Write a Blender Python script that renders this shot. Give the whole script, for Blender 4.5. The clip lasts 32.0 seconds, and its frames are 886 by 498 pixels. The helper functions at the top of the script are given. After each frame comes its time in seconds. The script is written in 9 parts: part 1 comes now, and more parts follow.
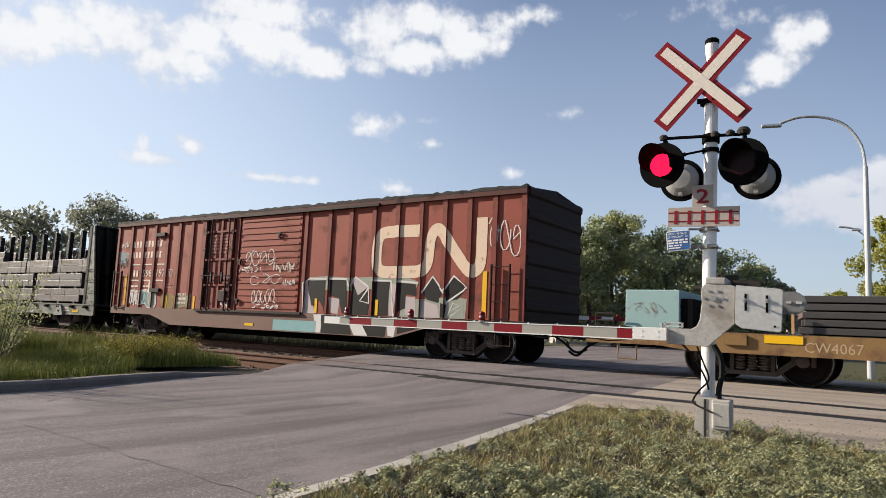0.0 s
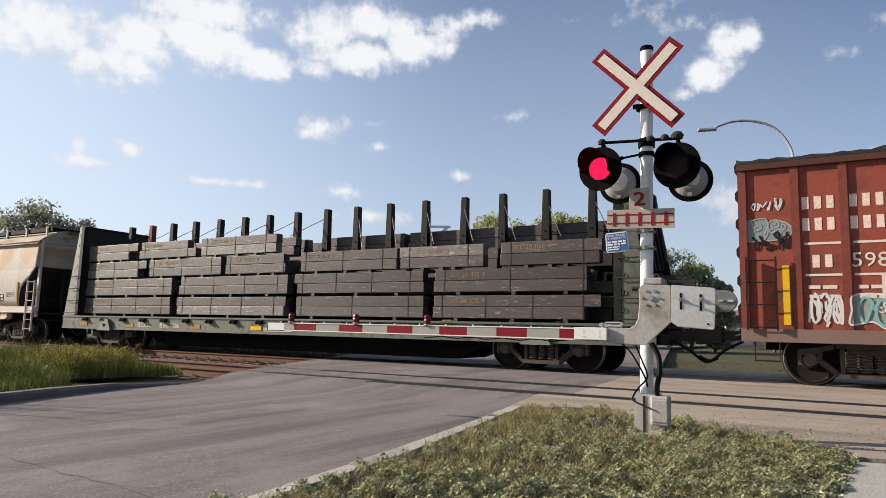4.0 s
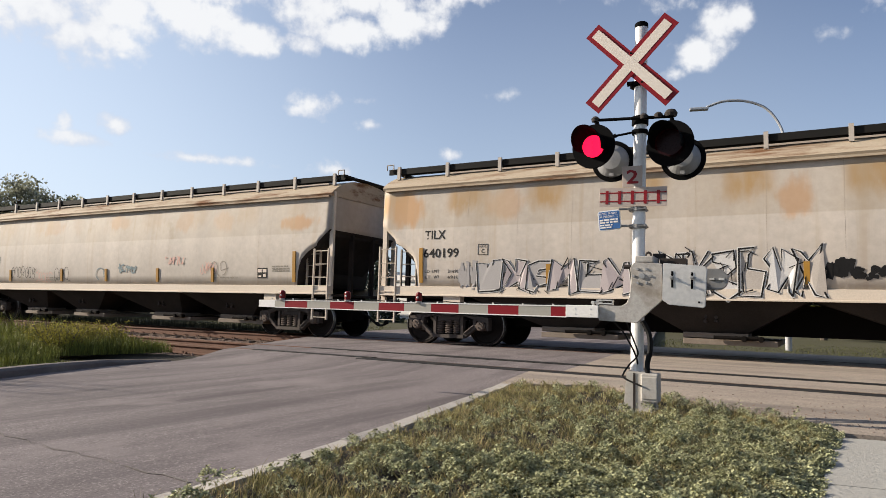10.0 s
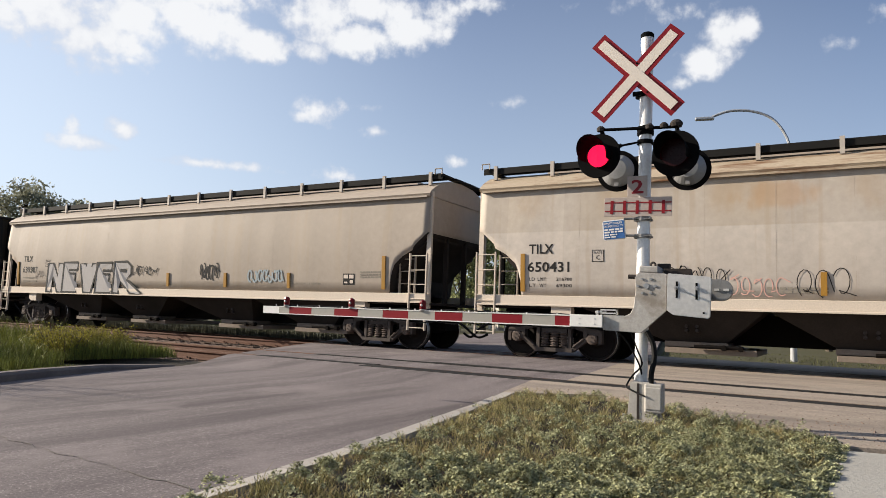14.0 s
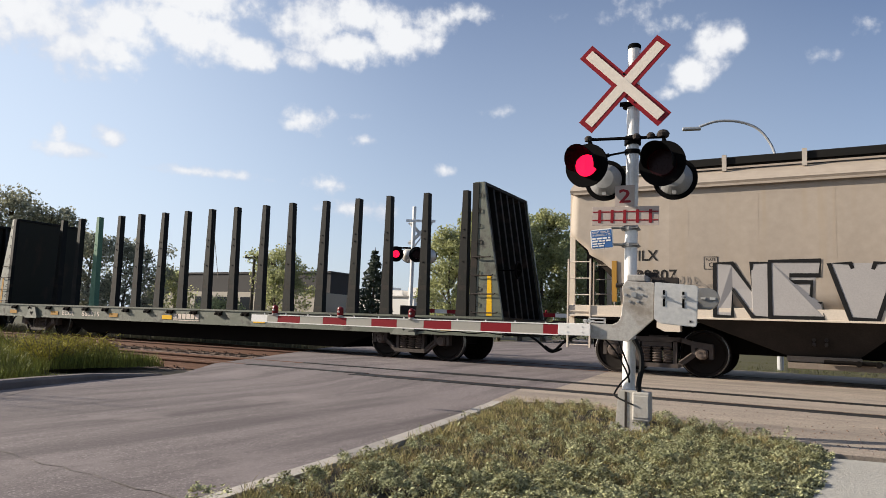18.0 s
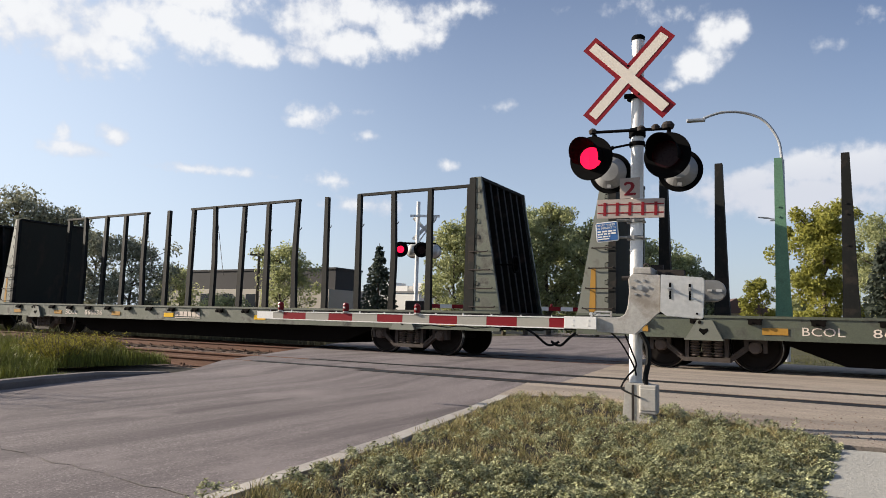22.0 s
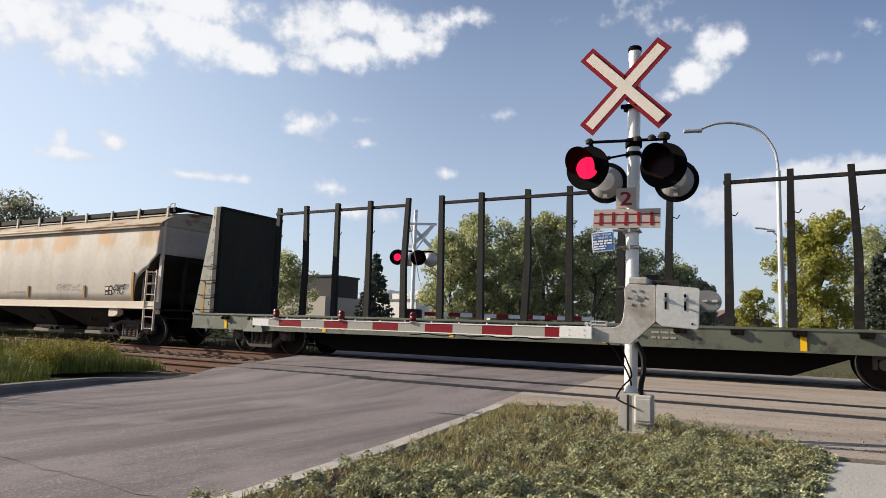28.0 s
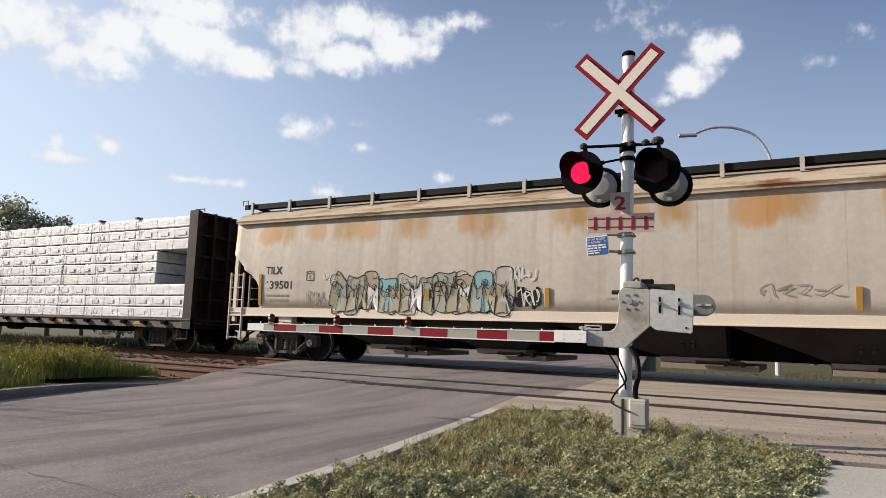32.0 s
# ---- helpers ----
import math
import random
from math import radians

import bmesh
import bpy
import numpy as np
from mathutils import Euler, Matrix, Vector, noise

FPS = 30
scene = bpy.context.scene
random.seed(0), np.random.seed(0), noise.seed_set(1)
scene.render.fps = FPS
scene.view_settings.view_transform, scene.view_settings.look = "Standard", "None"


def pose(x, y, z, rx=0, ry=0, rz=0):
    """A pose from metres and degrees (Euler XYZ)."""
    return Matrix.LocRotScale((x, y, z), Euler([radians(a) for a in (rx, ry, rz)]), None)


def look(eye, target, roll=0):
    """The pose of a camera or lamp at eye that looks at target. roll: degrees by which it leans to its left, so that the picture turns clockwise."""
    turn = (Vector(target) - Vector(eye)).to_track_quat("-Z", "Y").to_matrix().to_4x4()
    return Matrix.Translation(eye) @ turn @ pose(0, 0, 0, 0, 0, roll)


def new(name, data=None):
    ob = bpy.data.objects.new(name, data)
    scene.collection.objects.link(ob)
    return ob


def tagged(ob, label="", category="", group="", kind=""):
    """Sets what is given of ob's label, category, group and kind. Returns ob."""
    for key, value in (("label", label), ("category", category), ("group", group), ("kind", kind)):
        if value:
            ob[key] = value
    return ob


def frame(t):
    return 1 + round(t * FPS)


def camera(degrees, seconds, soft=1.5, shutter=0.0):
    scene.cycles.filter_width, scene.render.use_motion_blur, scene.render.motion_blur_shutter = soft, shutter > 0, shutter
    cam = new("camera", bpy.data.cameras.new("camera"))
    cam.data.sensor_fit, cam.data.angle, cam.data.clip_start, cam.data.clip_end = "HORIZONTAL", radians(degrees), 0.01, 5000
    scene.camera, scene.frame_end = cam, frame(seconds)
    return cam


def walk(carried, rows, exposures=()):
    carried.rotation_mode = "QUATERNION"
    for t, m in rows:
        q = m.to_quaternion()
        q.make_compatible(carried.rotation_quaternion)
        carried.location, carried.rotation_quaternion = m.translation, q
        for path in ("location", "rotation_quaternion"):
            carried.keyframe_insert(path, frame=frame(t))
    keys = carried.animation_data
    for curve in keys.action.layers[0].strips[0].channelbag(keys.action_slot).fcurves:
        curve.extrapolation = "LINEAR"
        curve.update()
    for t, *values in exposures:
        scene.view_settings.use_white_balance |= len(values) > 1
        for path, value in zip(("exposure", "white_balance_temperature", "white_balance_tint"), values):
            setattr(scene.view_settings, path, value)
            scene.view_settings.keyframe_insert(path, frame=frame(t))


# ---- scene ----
cam = camera(66.50, 32.0, soft=0.45)
PATH = [
    (0, pose(-0.033, -0.011, 0.795, 96.54, -2.58, 34.79)),
    (0.5, pose(-0.022, 0.006, 0.803, 97.06, -1.84, 34.48)),
    (1, pose(-0.003, -0.012, 0.797, 97.26, -2.03, 32.94)),
    (1.5, pose(0.010, -0.015, 0.803, 97.16, -1.85, 31.45)),
    (2, pose(0.015, -0.031, 0.794, 97.13, -1.87, 30.80)),
    (2.5, pose(0.018, -0.022, 0.807, 96.95, -1.26, 31.46)),
    (3, pose(0.044, -0.030, 0.806, 96.88, -1.24, 30.99)),
    (3.5, pose(0.022, -0.007, 0.807, 96.97, -1.34, 30.44)),
    (4, pose(0.017, -0.003, 0.805, 96.92, -1.37, 30.58)),
    (4.5, pose(0.000, -0.008, 0.797, 96.64, -1.10, 30.90)),
    (6.5, pose(-0.019, 0.025, 0.797, 95.80, -1.34, 30.24)),
    (7, pose(-0.009, 0.029, 0.802, 96.01, -1.88, 29.63)),
    (7.5, pose(0.002, 0.027, 0.798, 95.85, -1.77, 29.31)),
    (8, pose(0.005, 0.010, 0.792, 95.52, -2.01, 28.97)),
    (8.5, pose(0.004, 0.012, 0.794, 95.57, -1.69, 29.15)),
    (9, pose(0.004, 0.011, 0.796, 95.53, -1.67, 29.40)),
    (9.5, pose(-0.001, 0.017, 0.796, 95.40, -1.35, 29.39)),
    (10, pose(-0.012, 0.008, 0.791, 95.16, -1.56, 29.71)),
    (10.5, pose(-0.012, 0.012, 0.801, 95.21, -1.64, 30.02)),
    (11, pose(-0.013, 0.022, 0.803, 95.28, -1.76, 30.20)),
    (11.5, pose(-0.005, 0.006, 0.798, 95.36, -1.95, 29.80)),
    (12, pose(-0.009, 0.004, 0.801, 95.60, -2.05, 29.84)),
    (12.5, pose(-0.007, -0.001, 0.803, 95.72, -1.98, 30.29)),
    (13, pose(-0.007, -0.012, 0.800, 95.97, -2.05, 30.08)),
    (13.5, pose(-0.005, 0.001, 0.802, 95.36, -2.15, 29.89)),
    (14, pose(-0.008, 0.000, 0.801, 95.74, -2.11, 30.04)),
    (14.5, pose(-0.011, 0.008, 0.804, 95.42, -2.06, 30.08)),
    (15, pose(-0.004, 0.001, 0.801, 95.77, -1.70, 30.13)),
    (15.5, pose(-0.005, -0.008, 0.798, 96.35, -1.76, 29.97)),
    (17.5, pose(0.003, 0.002, 0.805, 96.17, -1.92, 29.23)),
    (18, pose(0.004, -0.011, 0.800, 96.50, -2.10, 29.13)),
    (18.5, pose(0.007, -0.029, 0.798, 96.32, -1.95, 29.06)),
    (19, pose(-0.005, 0.007, 0.803, 95.96, -1.94, 29.26)),
    (19.5, pose(-0.005, -0.003, 0.799, 96.37, -1.93, 29.07)),
    (20, pose(-0.002, 0.008, 0.803, 96.27, -1.83, 28.96)),
    (20.5, pose(-0.005, 0.007, 0.802, 96.01, -1.79, 29.13)),
    (21, pose(-0.009, 0.005, 0.804, 95.88, -1.56, 29.28)),
    (21.5, pose(-0.007, 0.002, 0.802, 95.88, -1.59, 29.31)),
    (22, pose(-0.006, -0.004, 0.799, 96.06, -1.51, 29.57)),
    (22.5, pose(-0.015, -0.005, 0.796, 95.42, -1.65, 29.90)),
    (23, pose(-0.008, 0.001, 0.802, 95.71, -1.78, 29.84)),
    (23.5, pose(-0.007, 0.027, 0.809, 96.09, -2.30, 29.53)),
    (24, pose(-0.008, 0.017, 0.811, 96.88, -2.31, 28.92)),
    (24.5, pose(-0.017, -0.000, 0.801, 96.98, -1.95, 29.52)),
    (25, pose(-0.006, 0.008, 0.806, 96.76, -2.02, 29.62)),
    (25.5, pose(-0.007, 0.009, 0.805, 96.83, -1.97, 29.26)),
    (27.5, pose(-0.003, 0.001, 0.805, 96.45, -1.60, 29.43)),
    (28, pose(0.004, 0.001, 0.803, 96.75, -1.93, 29.29)),
    (28.5, pose(-0.007, -0.009, 0.802, 96.77, -1.94, 29.59)),
    (29, pose(0.007, -0.000, 0.804, 96.93, -1.91, 29.63)),
    (29.5, pose(0.009, -0.010, 0.803, 97.17, -1.78, 29.52)),
    (30, pose(0.016, -0.005, 0.800, 97.06, -1.68, 29.33)),
    (30.5, pose(0.003, 0.020, 0.805, 97.10, -1.87, 29.43)),
    (31, pose(0.013, 0.005, 0.808, 97.20, -1.85, 29.05)),
    (31.5, pose(0.011, -0.014, 0.802, 97.09, -1.87, 29.11)),
    (32, pose(0.022, -0.003, 0.806, 97.11, -1.81, 28.99)),
]
walk(cam, PATH)

# ---- light ----
SUN = Vector((-0.882, -0.280, 0.378))
sun_data = bpy.data.lights.new("sun", "SUN")
sun_data.energy, sun_data.angle, sun_data.color = 5.0, radians(0.6), (1.0, 0.89, 0.745)
sun = new("sun", sun_data)
sun.matrix_world = look(SUN * 100, (0, 0, 0))


SKY_TINT = (1.15, 1.13, 1.29, 1)


def sky_world():
    w = bpy.data.worlds.new("sky")
    scene.world = w
    w.use_nodes = True
    nt = w.node_tree
    nt.nodes.clear()
    N, L = nt.nodes.new, nt.links.new

    def math_node(op, a, b=None, clamp=False):
        n = N("ShaderNodeMath")
        n.operation, n.use_clamp = op, clamp
        for i, v in enumerate((a, b)):
            if v is None:
                continue
            if isinstance(v, (int, float)):
                n.inputs[i].default_value = v
            else:
                L(v, n.inputs[i])
        return n.outputs[0]

    sky = N("ShaderNodeTexSky")
    sky.sky_type, sky.sun_disc = "NISHITA", False
    sky.sun_elevation, sky.sun_rotation = radians(22), radians(250)
    sky.air_density, sky.dust_density, sky.ozone_density = 1.0, 1.6, 1.6
    co = N("ShaderNodeTexCoord")
    sep = N("ShaderNodeSeparateXYZ")
    L(co.outputs["Generated"], sep.inputs[0])
    az = math_node("MULTIPLY", math_node("ARCTAN2", math_node("MULTIPLY", sep.outputs[0], -1.0), sep.outputs[1]), 57.2958)
    el = math_node("MULTIPLY", math_node("ARCSINE", sep.outputs[2]), 57.2958)
    comb = N("ShaderNodeCombineXYZ")
    L(az, comb.inputs[0]), L(el, comb.inputs[1])
    # warp, so that the banks have ragged rims
    def puff(scale, detail, rough):
        n = N("ShaderNodeTexNoise")
        n.inputs["Scale"].default_value, n.inputs["Detail"].default_value, n.inputs["Roughness"].default_value = scale, detail, rough
        L(comb.outputs[0], n.inputs["Vector"])
        return n.outputs["Fac"]

    def span(sock, a, b, c, d, kind="SMOOTHSTEP"):
        r = N("ShaderNodeMapRange")
        r.interpolation_type = kind
        L(sock, r.inputs[0])
        for k, v in zip((1, 2, 3, 4), (a, b, c, d)):
            r.inputs[k].default_value = v
        return r.outputs[0]

    big, fine_puff, wisp = puff(0.13, 3, 0.5), puff(0.45, 6, 0.55), puff(1.2, 5, 0.5)
    # banks of cloud: azimuth, elevation, half width, half height, weight
    banks = [(61.1, 20.8, 3.8, 2.6, 1), (58.9, 19.7, 4.2, 2.4, 1), (56.1, 21.7, 3.2, 2.2, 1), (63.1, 21.2, 4.5, 1.7, 1), (65.8, 20.2, 3.3, 2.2, 1), (56.3, 18.5, 1.0, 0.6, 0.6),
             (53.1, 22.7, 2.8, 1.8, 1), (50.2, 21.9, 4.1, 2.0, 1), (46.5, 21.2, 3.1, 1.5, 1), (51.9, 24.5, 6.0, 1.8, 1), (41.5, 23.9, 3.4, 2.8, 1), (38.8, 22.5, 4.0, 1.6, 1),
             (42.6, 21.3, 2.4, 1.0, 0.8), (37.4, 25.1, 3.0, 1.9, 1), (33.4, 23.5, 3.2, 1.6, 1), (35.0, 24.8, 3.0, 1.5, 0.85), (31.2, 25.1, 2.4, 1.3, 0.75), (28.5, 25.7, 2.8, 0.9, 0.55),
             (41.1, 16.6, 2.0, 1.2, 0.62), (42.3, 16.0, 1.3, 0.6, 0.5), (36.4, 15.3, 1.5, 0.5, 0.5), (29.3, 13.2, 1.2, 0.6, 0.5), (37.1, 17.1, 1.3, 0.5, 0.4), (25.1, 18.0, 1.5, 0.6, 0.35),
             (56.4, 13.4, 1.3, 1.0, 0.9), (59.2, 11.9, 2.4, 0.7, 0.85), (59.9, 13.0, 0.7, 1.1, 0.6), (49.5, 11.5, 5.4, 0.5, 0.6), (39.2, 11.5, 2.6, 0.9, 0.45), (36.8, 9.4, 3.8, 0.9, 0.5),
             (7.3, 22.3, 1.8, 1.8, 1), (8.9, 20.4, 2.1, 1.5, 1), (5.9, 22.9, 1.3, 1.4, 1), (10.7, 19.2, 1.1, 0.6, 0.6), (13.9, 25.7, 5.1, 1.2, 0.32), (10.7, 24.7, 2.5, 0.8, 0.26),
             (-0.7, 20.9, 1.0, 0.9, 0.2), (-3.4, 22.5, 1.6, 0.6, 0.2), (0.3, 12.1, 4.5, 1.5, 1), (4.9, 11.3, 4.8, 1.2, 0.95), (-3.1, 11.6, 3.8, 2.2, 1.1), (8.3, 10.7, 3.8, 1.0, 0.7),
             (1.5, 9.9, 7.5, 1.9, 1), (70, 19, 5, 2.5, 0.9), (-26, 21, 7, 3, 0.9), (88, 24, 9, 3.5, 0.9), (-34, 17, 8, 3, 0.7), (115, 22, 8, 3, 0.7),
             (-125, 20, 8, 3, 0.7)]
    total = None
    for a, e, w2, h2, weight in banks:
        d = N("ShaderNodeVectorMath")
        d.operation = "SUBTRACT"
        L(comb.outputs[0], d.inputs[0])
        d.inputs[1].default_value = (a, e, 0)
        s = N("ShaderNodeVectorMath")
        s.operation = "MULTIPLY"
        L(d.outputs[0], s.inputs[0])
        s.inputs[1].default_value = (1 / w2, 1 / h2, 0)
        ln = N("ShaderNodeVectorMath")
        ln.operation = "LENGTH"
        L(s.outputs[0], ln.inputs[0])
        one = math_node("MULTIPLY", math_node("SUBTRACT", 1.3, math_node("POWER", ln.outputs["Value"], 1.4)), weight)
        total = one if total is None else math_node("MAXIMUM", total, one)
    dens = math_node("ADD", math_node("MAXIMUM", total, -0.7),
                     math_node("ADD", math_node("MULTIPLY", math_node("SUBTRACT", big, 0.5), 0.7), math_node("ADD", math_node("MULTIPLY", math_node("SUBTRACT", fine_puff, 0.5), 2.0), math_node("MULTIPLY", math_node("SUBTRACT", wisp, 0.5), 0.8))))
    cover = span(dens, 0.1, 1.0, 0.0, 0.97)
    # grey-blue bellies
    shade = N("ShaderNodeMix")
    shade.data_type = "RGBA"
    bright = span(math_node("ADD", dens, math_node("MULTIPLY", big, 1.2)), 0.6, 1.7, 0.0, 1.0)
    # banks low over the horizon, away from the sun, stay grey
    L(math_node("MULTIPLY", bright, math_node("MAXIMUM", span(el, 10, 16, 0.15, 1.0), span(az, 14, 28, 0.0, 1.0))), shade.inputs[0])
    shade.inputs[6].default_value, shade.inputs[7].default_value = (6.5, 6.8, 7.7, 1), (9.1, 9.2, 9.4, 1)
    # a milky veil near the horizon and towards the sun
    veil = math_node("ADD", span(el, 0, 28, 0.5, 0.1, "LINEAR"), math_node("ADD", span(az, 26, 68, 0.0, 0.40), span(az, -8, 12, -0.1, 0.0)))
    hazed = N("ShaderNodeMix")
    hazed.data_type = "RGBA"
    L(veil, hazed.inputs[0])
    tint = N("ShaderNodeMix")
    tint.data_type, tint.blend_type = "RGBA", "MULTIPLY"
    tint.inputs[0].default_value = 1.0
    L(sky.outputs[0], tint.inputs[6])
    tint.inputs[7].default_value = SKY_TINT
    L(tint.outputs[2], hazed.inputs[6])
    hazed.inputs[7].default_value = (7.6, 8.9, 10.4, 1)
    mix = N("ShaderNodeMix")
    mix.data_type = "RGBA"
    L(cover, mix.inputs[0]), L(hazed.outputs[2], mix.inputs[6]), L(shade.outputs[2], mix.inputs[7])
    bg, out = N("ShaderNodeBackground"), N("ShaderNodeOutputWorld")
    bg.inputs["Strength"].default_value = 0.056
    L(mix.outputs[2], bg.inputs[0]), L(bg.outputs[0], out.inputs[0])


sky_world()
scene.view_settings.exposure = 0.86


# ---- materials ----
TONE = 0.8


def surf(name, base, alt=None, scale=3.0, amount=0.5, rough=0.7, metal=0.0, bump=0.0, fine=40.0, stretch=(1, 1, 1), rust=None, rust_amount=0.0,
         rust_scale=2.0, per_object=0.0, emit=None, coat=0.0, spec=0.22, thin=0.0, speck=None, island=0.0, streak=None):
    """A surface with broad and fine variation, in metres of its own object."""
    m = bpy.data.materials.new(name)
    m.use_nodes = True
    nt = m.node_tree
    bsdf = nt.nodes["Principled BSDF"]
    N, L = nt.nodes.new, nt.links.new
    alt = alt or tuple(c * 0.7 for c in base)
    if max(base) < 0.6 and not emit:
        base, alt = tuple(c * TONE for c in base), tuple(c * TONE for c in alt)
        rust = tuple(c * TONE for c in rust) if rust else None
    co, mp = N("ShaderNodeTexCoord"), N("ShaderNodeMapping")
    mp.inputs["Scale"].default_value = stretch
    L(co.outputs["Object"], mp.inputs[0])

    def noise_fac(s, detail, low, high):
        n, r = N("ShaderNodeTexNoise"), N("ShaderNodeMapRange")
        n.inputs["Scale"].default_value, n.inputs["Detail"].default_value, n.inputs["Roughness"].default_value = s, detail, 0.62
        L(mp.outputs[0], n.inputs["Vector"]), L(n.outputs["Fac"], r.inputs[0])
        r.inputs[1].default_value, r.inputs[2].default_value = low, high
        return r.outputs[0], n.outputs["Fac"]

    def blend(fac, a, b, mode="MIX"):
        x = N("ShaderNodeMix")
        x.data_type, x.blend_type = "RGBA", mode
        for i, v in ((0, fac), (6, a), (7, b)):
            if isinstance(v, (int, float)):
                x.inputs[i].default_value = v
            elif isinstance(v, tuple):
                x.inputs[i].default_value = (*v, 1)
            else:
                L(v, x.inputs[i])
        return x.outputs[2]

    broad, _ = noise_fac(scale, 5, 0.5 - 0.28 / max(amount, 0.2), 0.5 + 0.28 / max(amount, 0.2))
    grain, raw = noise_fac(fine, 4, 0.25, 0.75)
    col = blend(broad, base, alt)
    col = blend(0.35 * amount, col, blend(grain, tuple(c * 0.55 for c in base), tuple(min(1, c * 1.35) for c in base)))
    if speck:
        f, _ = noise_fac(speck[0], 2, speck[1], speck[1] + 0.08)
        col = blend(f, col, speck[2])
        f, _ = noise_fac(speck[0] * 0.8, 3, 1 - speck[1], 1 - speck[1] - 0.08)
        col = blend(f, col, tuple(c * 0.45 for c in base))
    if streak:
        # long worn tracks: turn in degrees, scale across, scale along, colour, share
        turn, across, along, tone, share = streak
        mp2, n2, r2 = N("ShaderNodeMapping"), N("ShaderNodeTexNoise"), N("ShaderNodeMapRange")
        mp2.inputs["Rotation"].default_value, mp2.inputs["Scale"].default_value = (0, 0, math.radians(turn)), (across, along, 1)
        n2.inputs["Scale"].default_value, n2.inputs["Detail"].default_value, n2.inputs["Roughness"].default_value = 1.0, 6, 0.65
        L(co.outputs["Object"], mp2.inputs[0]), L(mp2.outputs[0], n2.inputs["Vector"]), L(n2.outputs["Fac"], r2.inputs[0])
        r2.inputs[1].default_value, r2.inputs[2].default_value, r2.inputs[4].default_value = 0.44, 0.66, share
        col = blend(r2.outputs[0], col, tuple(c * TONE for c in tone))
    if island:
        geo, r = N("ShaderNodeNewGeometry"), N("ShaderNodeMapRange")
        L(geo.outputs["Random Per Island"], r.inputs[0])
        r.inputs[3].default_value, r.inputs[4].default_value = 1 - island, 1 + island
        hs = N("ShaderNodeHueSaturation")
        L(r.outputs[0], hs.inputs["Value"]), L(col, hs.inputs["Color"])
        col = hs.outputs[0]
    if per_object:
        info, r = N("ShaderNodeObjectInfo"), N("ShaderNodeMapRange")
        L(info.outputs["Random"], r.inputs[0])
        r.inputs[3].default_value, r.inputs[4].default_value = 1 - per_object, 1 + per_object
        hs = N("ShaderNodeHueSaturation")
        L(r.outputs[0], hs.inputs["Value"]), L(col, hs.inputs["Color"])
        col = hs.outputs[0]
    if rust:
        f, _ = noise_fac(rust_scale, 8, 0.62 - rust_amount * 0.3, 0.78 - rust_amount * 0.3)
        col = blend(f, col, rust)
        rr = N("ShaderNodeMapRange")
        L(f, rr.inputs[0])
        rr.inputs[3].default_value, rr.inputs[4].default_value = rough, 0.9
        L(rr.outputs[0], bsdf.inputs["Roughness"])
    else:
        rr = N("ShaderNodeMapRange")
        L(grain, rr.inputs[0])
        rr.inputs[3].default_value, rr.inputs[4].default_value = max(0.05, rough - 0.1), min(1, rough + 0.1)
        L(rr.outputs[0], bsdf.inputs["Roughness"])
    L(col, bsdf.inputs["Base Color"])
    bsdf.inputs["Metallic"].default_value = metal
    bsdf.inputs["Coat Weight"].default_value = coat
    bsdf.inputs["Specular IOR Level"].default_value = spec
    if thin:
        tr, ms = N("ShaderNodeBsdfTranslucent"), N("ShaderNodeMixShader")
        L(col, tr.inputs[0]), L(bsdf.outputs[0], ms.inputs[1]), L(tr.outputs[0], ms.inputs[2])
        ms.inputs[0].default_value = thin
        L(ms.outputs[0], nt.nodes["Material Output"].inputs[0])
    if bump:
        b = N("ShaderNodeBump")
        b.inputs["Strength"].default_value, b.inputs["Distance"].default_value = min(1, bump * 10), 0.02
        L(raw, b.inputs["Height"]), L(b.outputs[0], bsdf.inputs["Normal"])
    if emit:
        bsdf.inputs["Emission Color"].default_value, bsdf.inputs["Emission Strength"].default_value = (*emit[0], 1), emit[1]
    return m


M = {}
M["asphalt"] = surf("asphalt", (0.2267, 0.1934, 0.1903), (0.1664, 0.1425, 0.1414), 0.5, 1.4, 0.92, bump=0.02, fine=60, rust=(0.272, 0.234, 0.226), rust_amount=0.25, rust_scale=0.8, spec=0.15, stretch=(1, 0.7, 1), speck=(95, 0.575, (0.33, 0.295, 0.28)), streak=(26, 1.5, 0.14, (0.105, 0.089, 0.09), 0.85))
M["joint_groove_black"] = surf("joint_groove_black", (0.0175, 0.017, 0.0165), None, 3, 0.5, 0.7, bump=0.03)
M["dusty"] = surf("dusty_concrete", (0.408, 0.3384, 0.2736), (0.24, 0.1992, 0.168), 1.1, 2.0, 0.95, bump=0.02, fine=35, rust=(0.36, 0.31, 0.25), rust_amount=0.3, rust_scale=1.4, spec=0.2, speck=(70, 0.6, (0.4, 0.35, 0.29)), streak=(8, 0.16, 1.4, (0.19, 0.16, 0.138), 0.8))
M["kerb"] = surf("kerb_concrete", (0.50, 0.46, 0.41), (0.33, 0.3, 0.265), 2.5, 0.8, 0.9, bump=0.05, per_object=0.1)
# stained concrete, darkened further for the shade on its road face
M["kerb_old"] = surf("stained_shaded_kerb", (0.25, 0.215, 0.195), (0.10, 0.088, 0.08), 2.5, 0.9, 0.92, bump=0.04, spec=0.2)
M["pedestal"] = surf("pedestal_paint", (0.52, 0.49, 0.44), (0.42, 0.39, 0.35), 3, 0.8, 0.6, rust=(0.3, 0.25, 0.19), rust_amount=0.12, rust_scale=6)
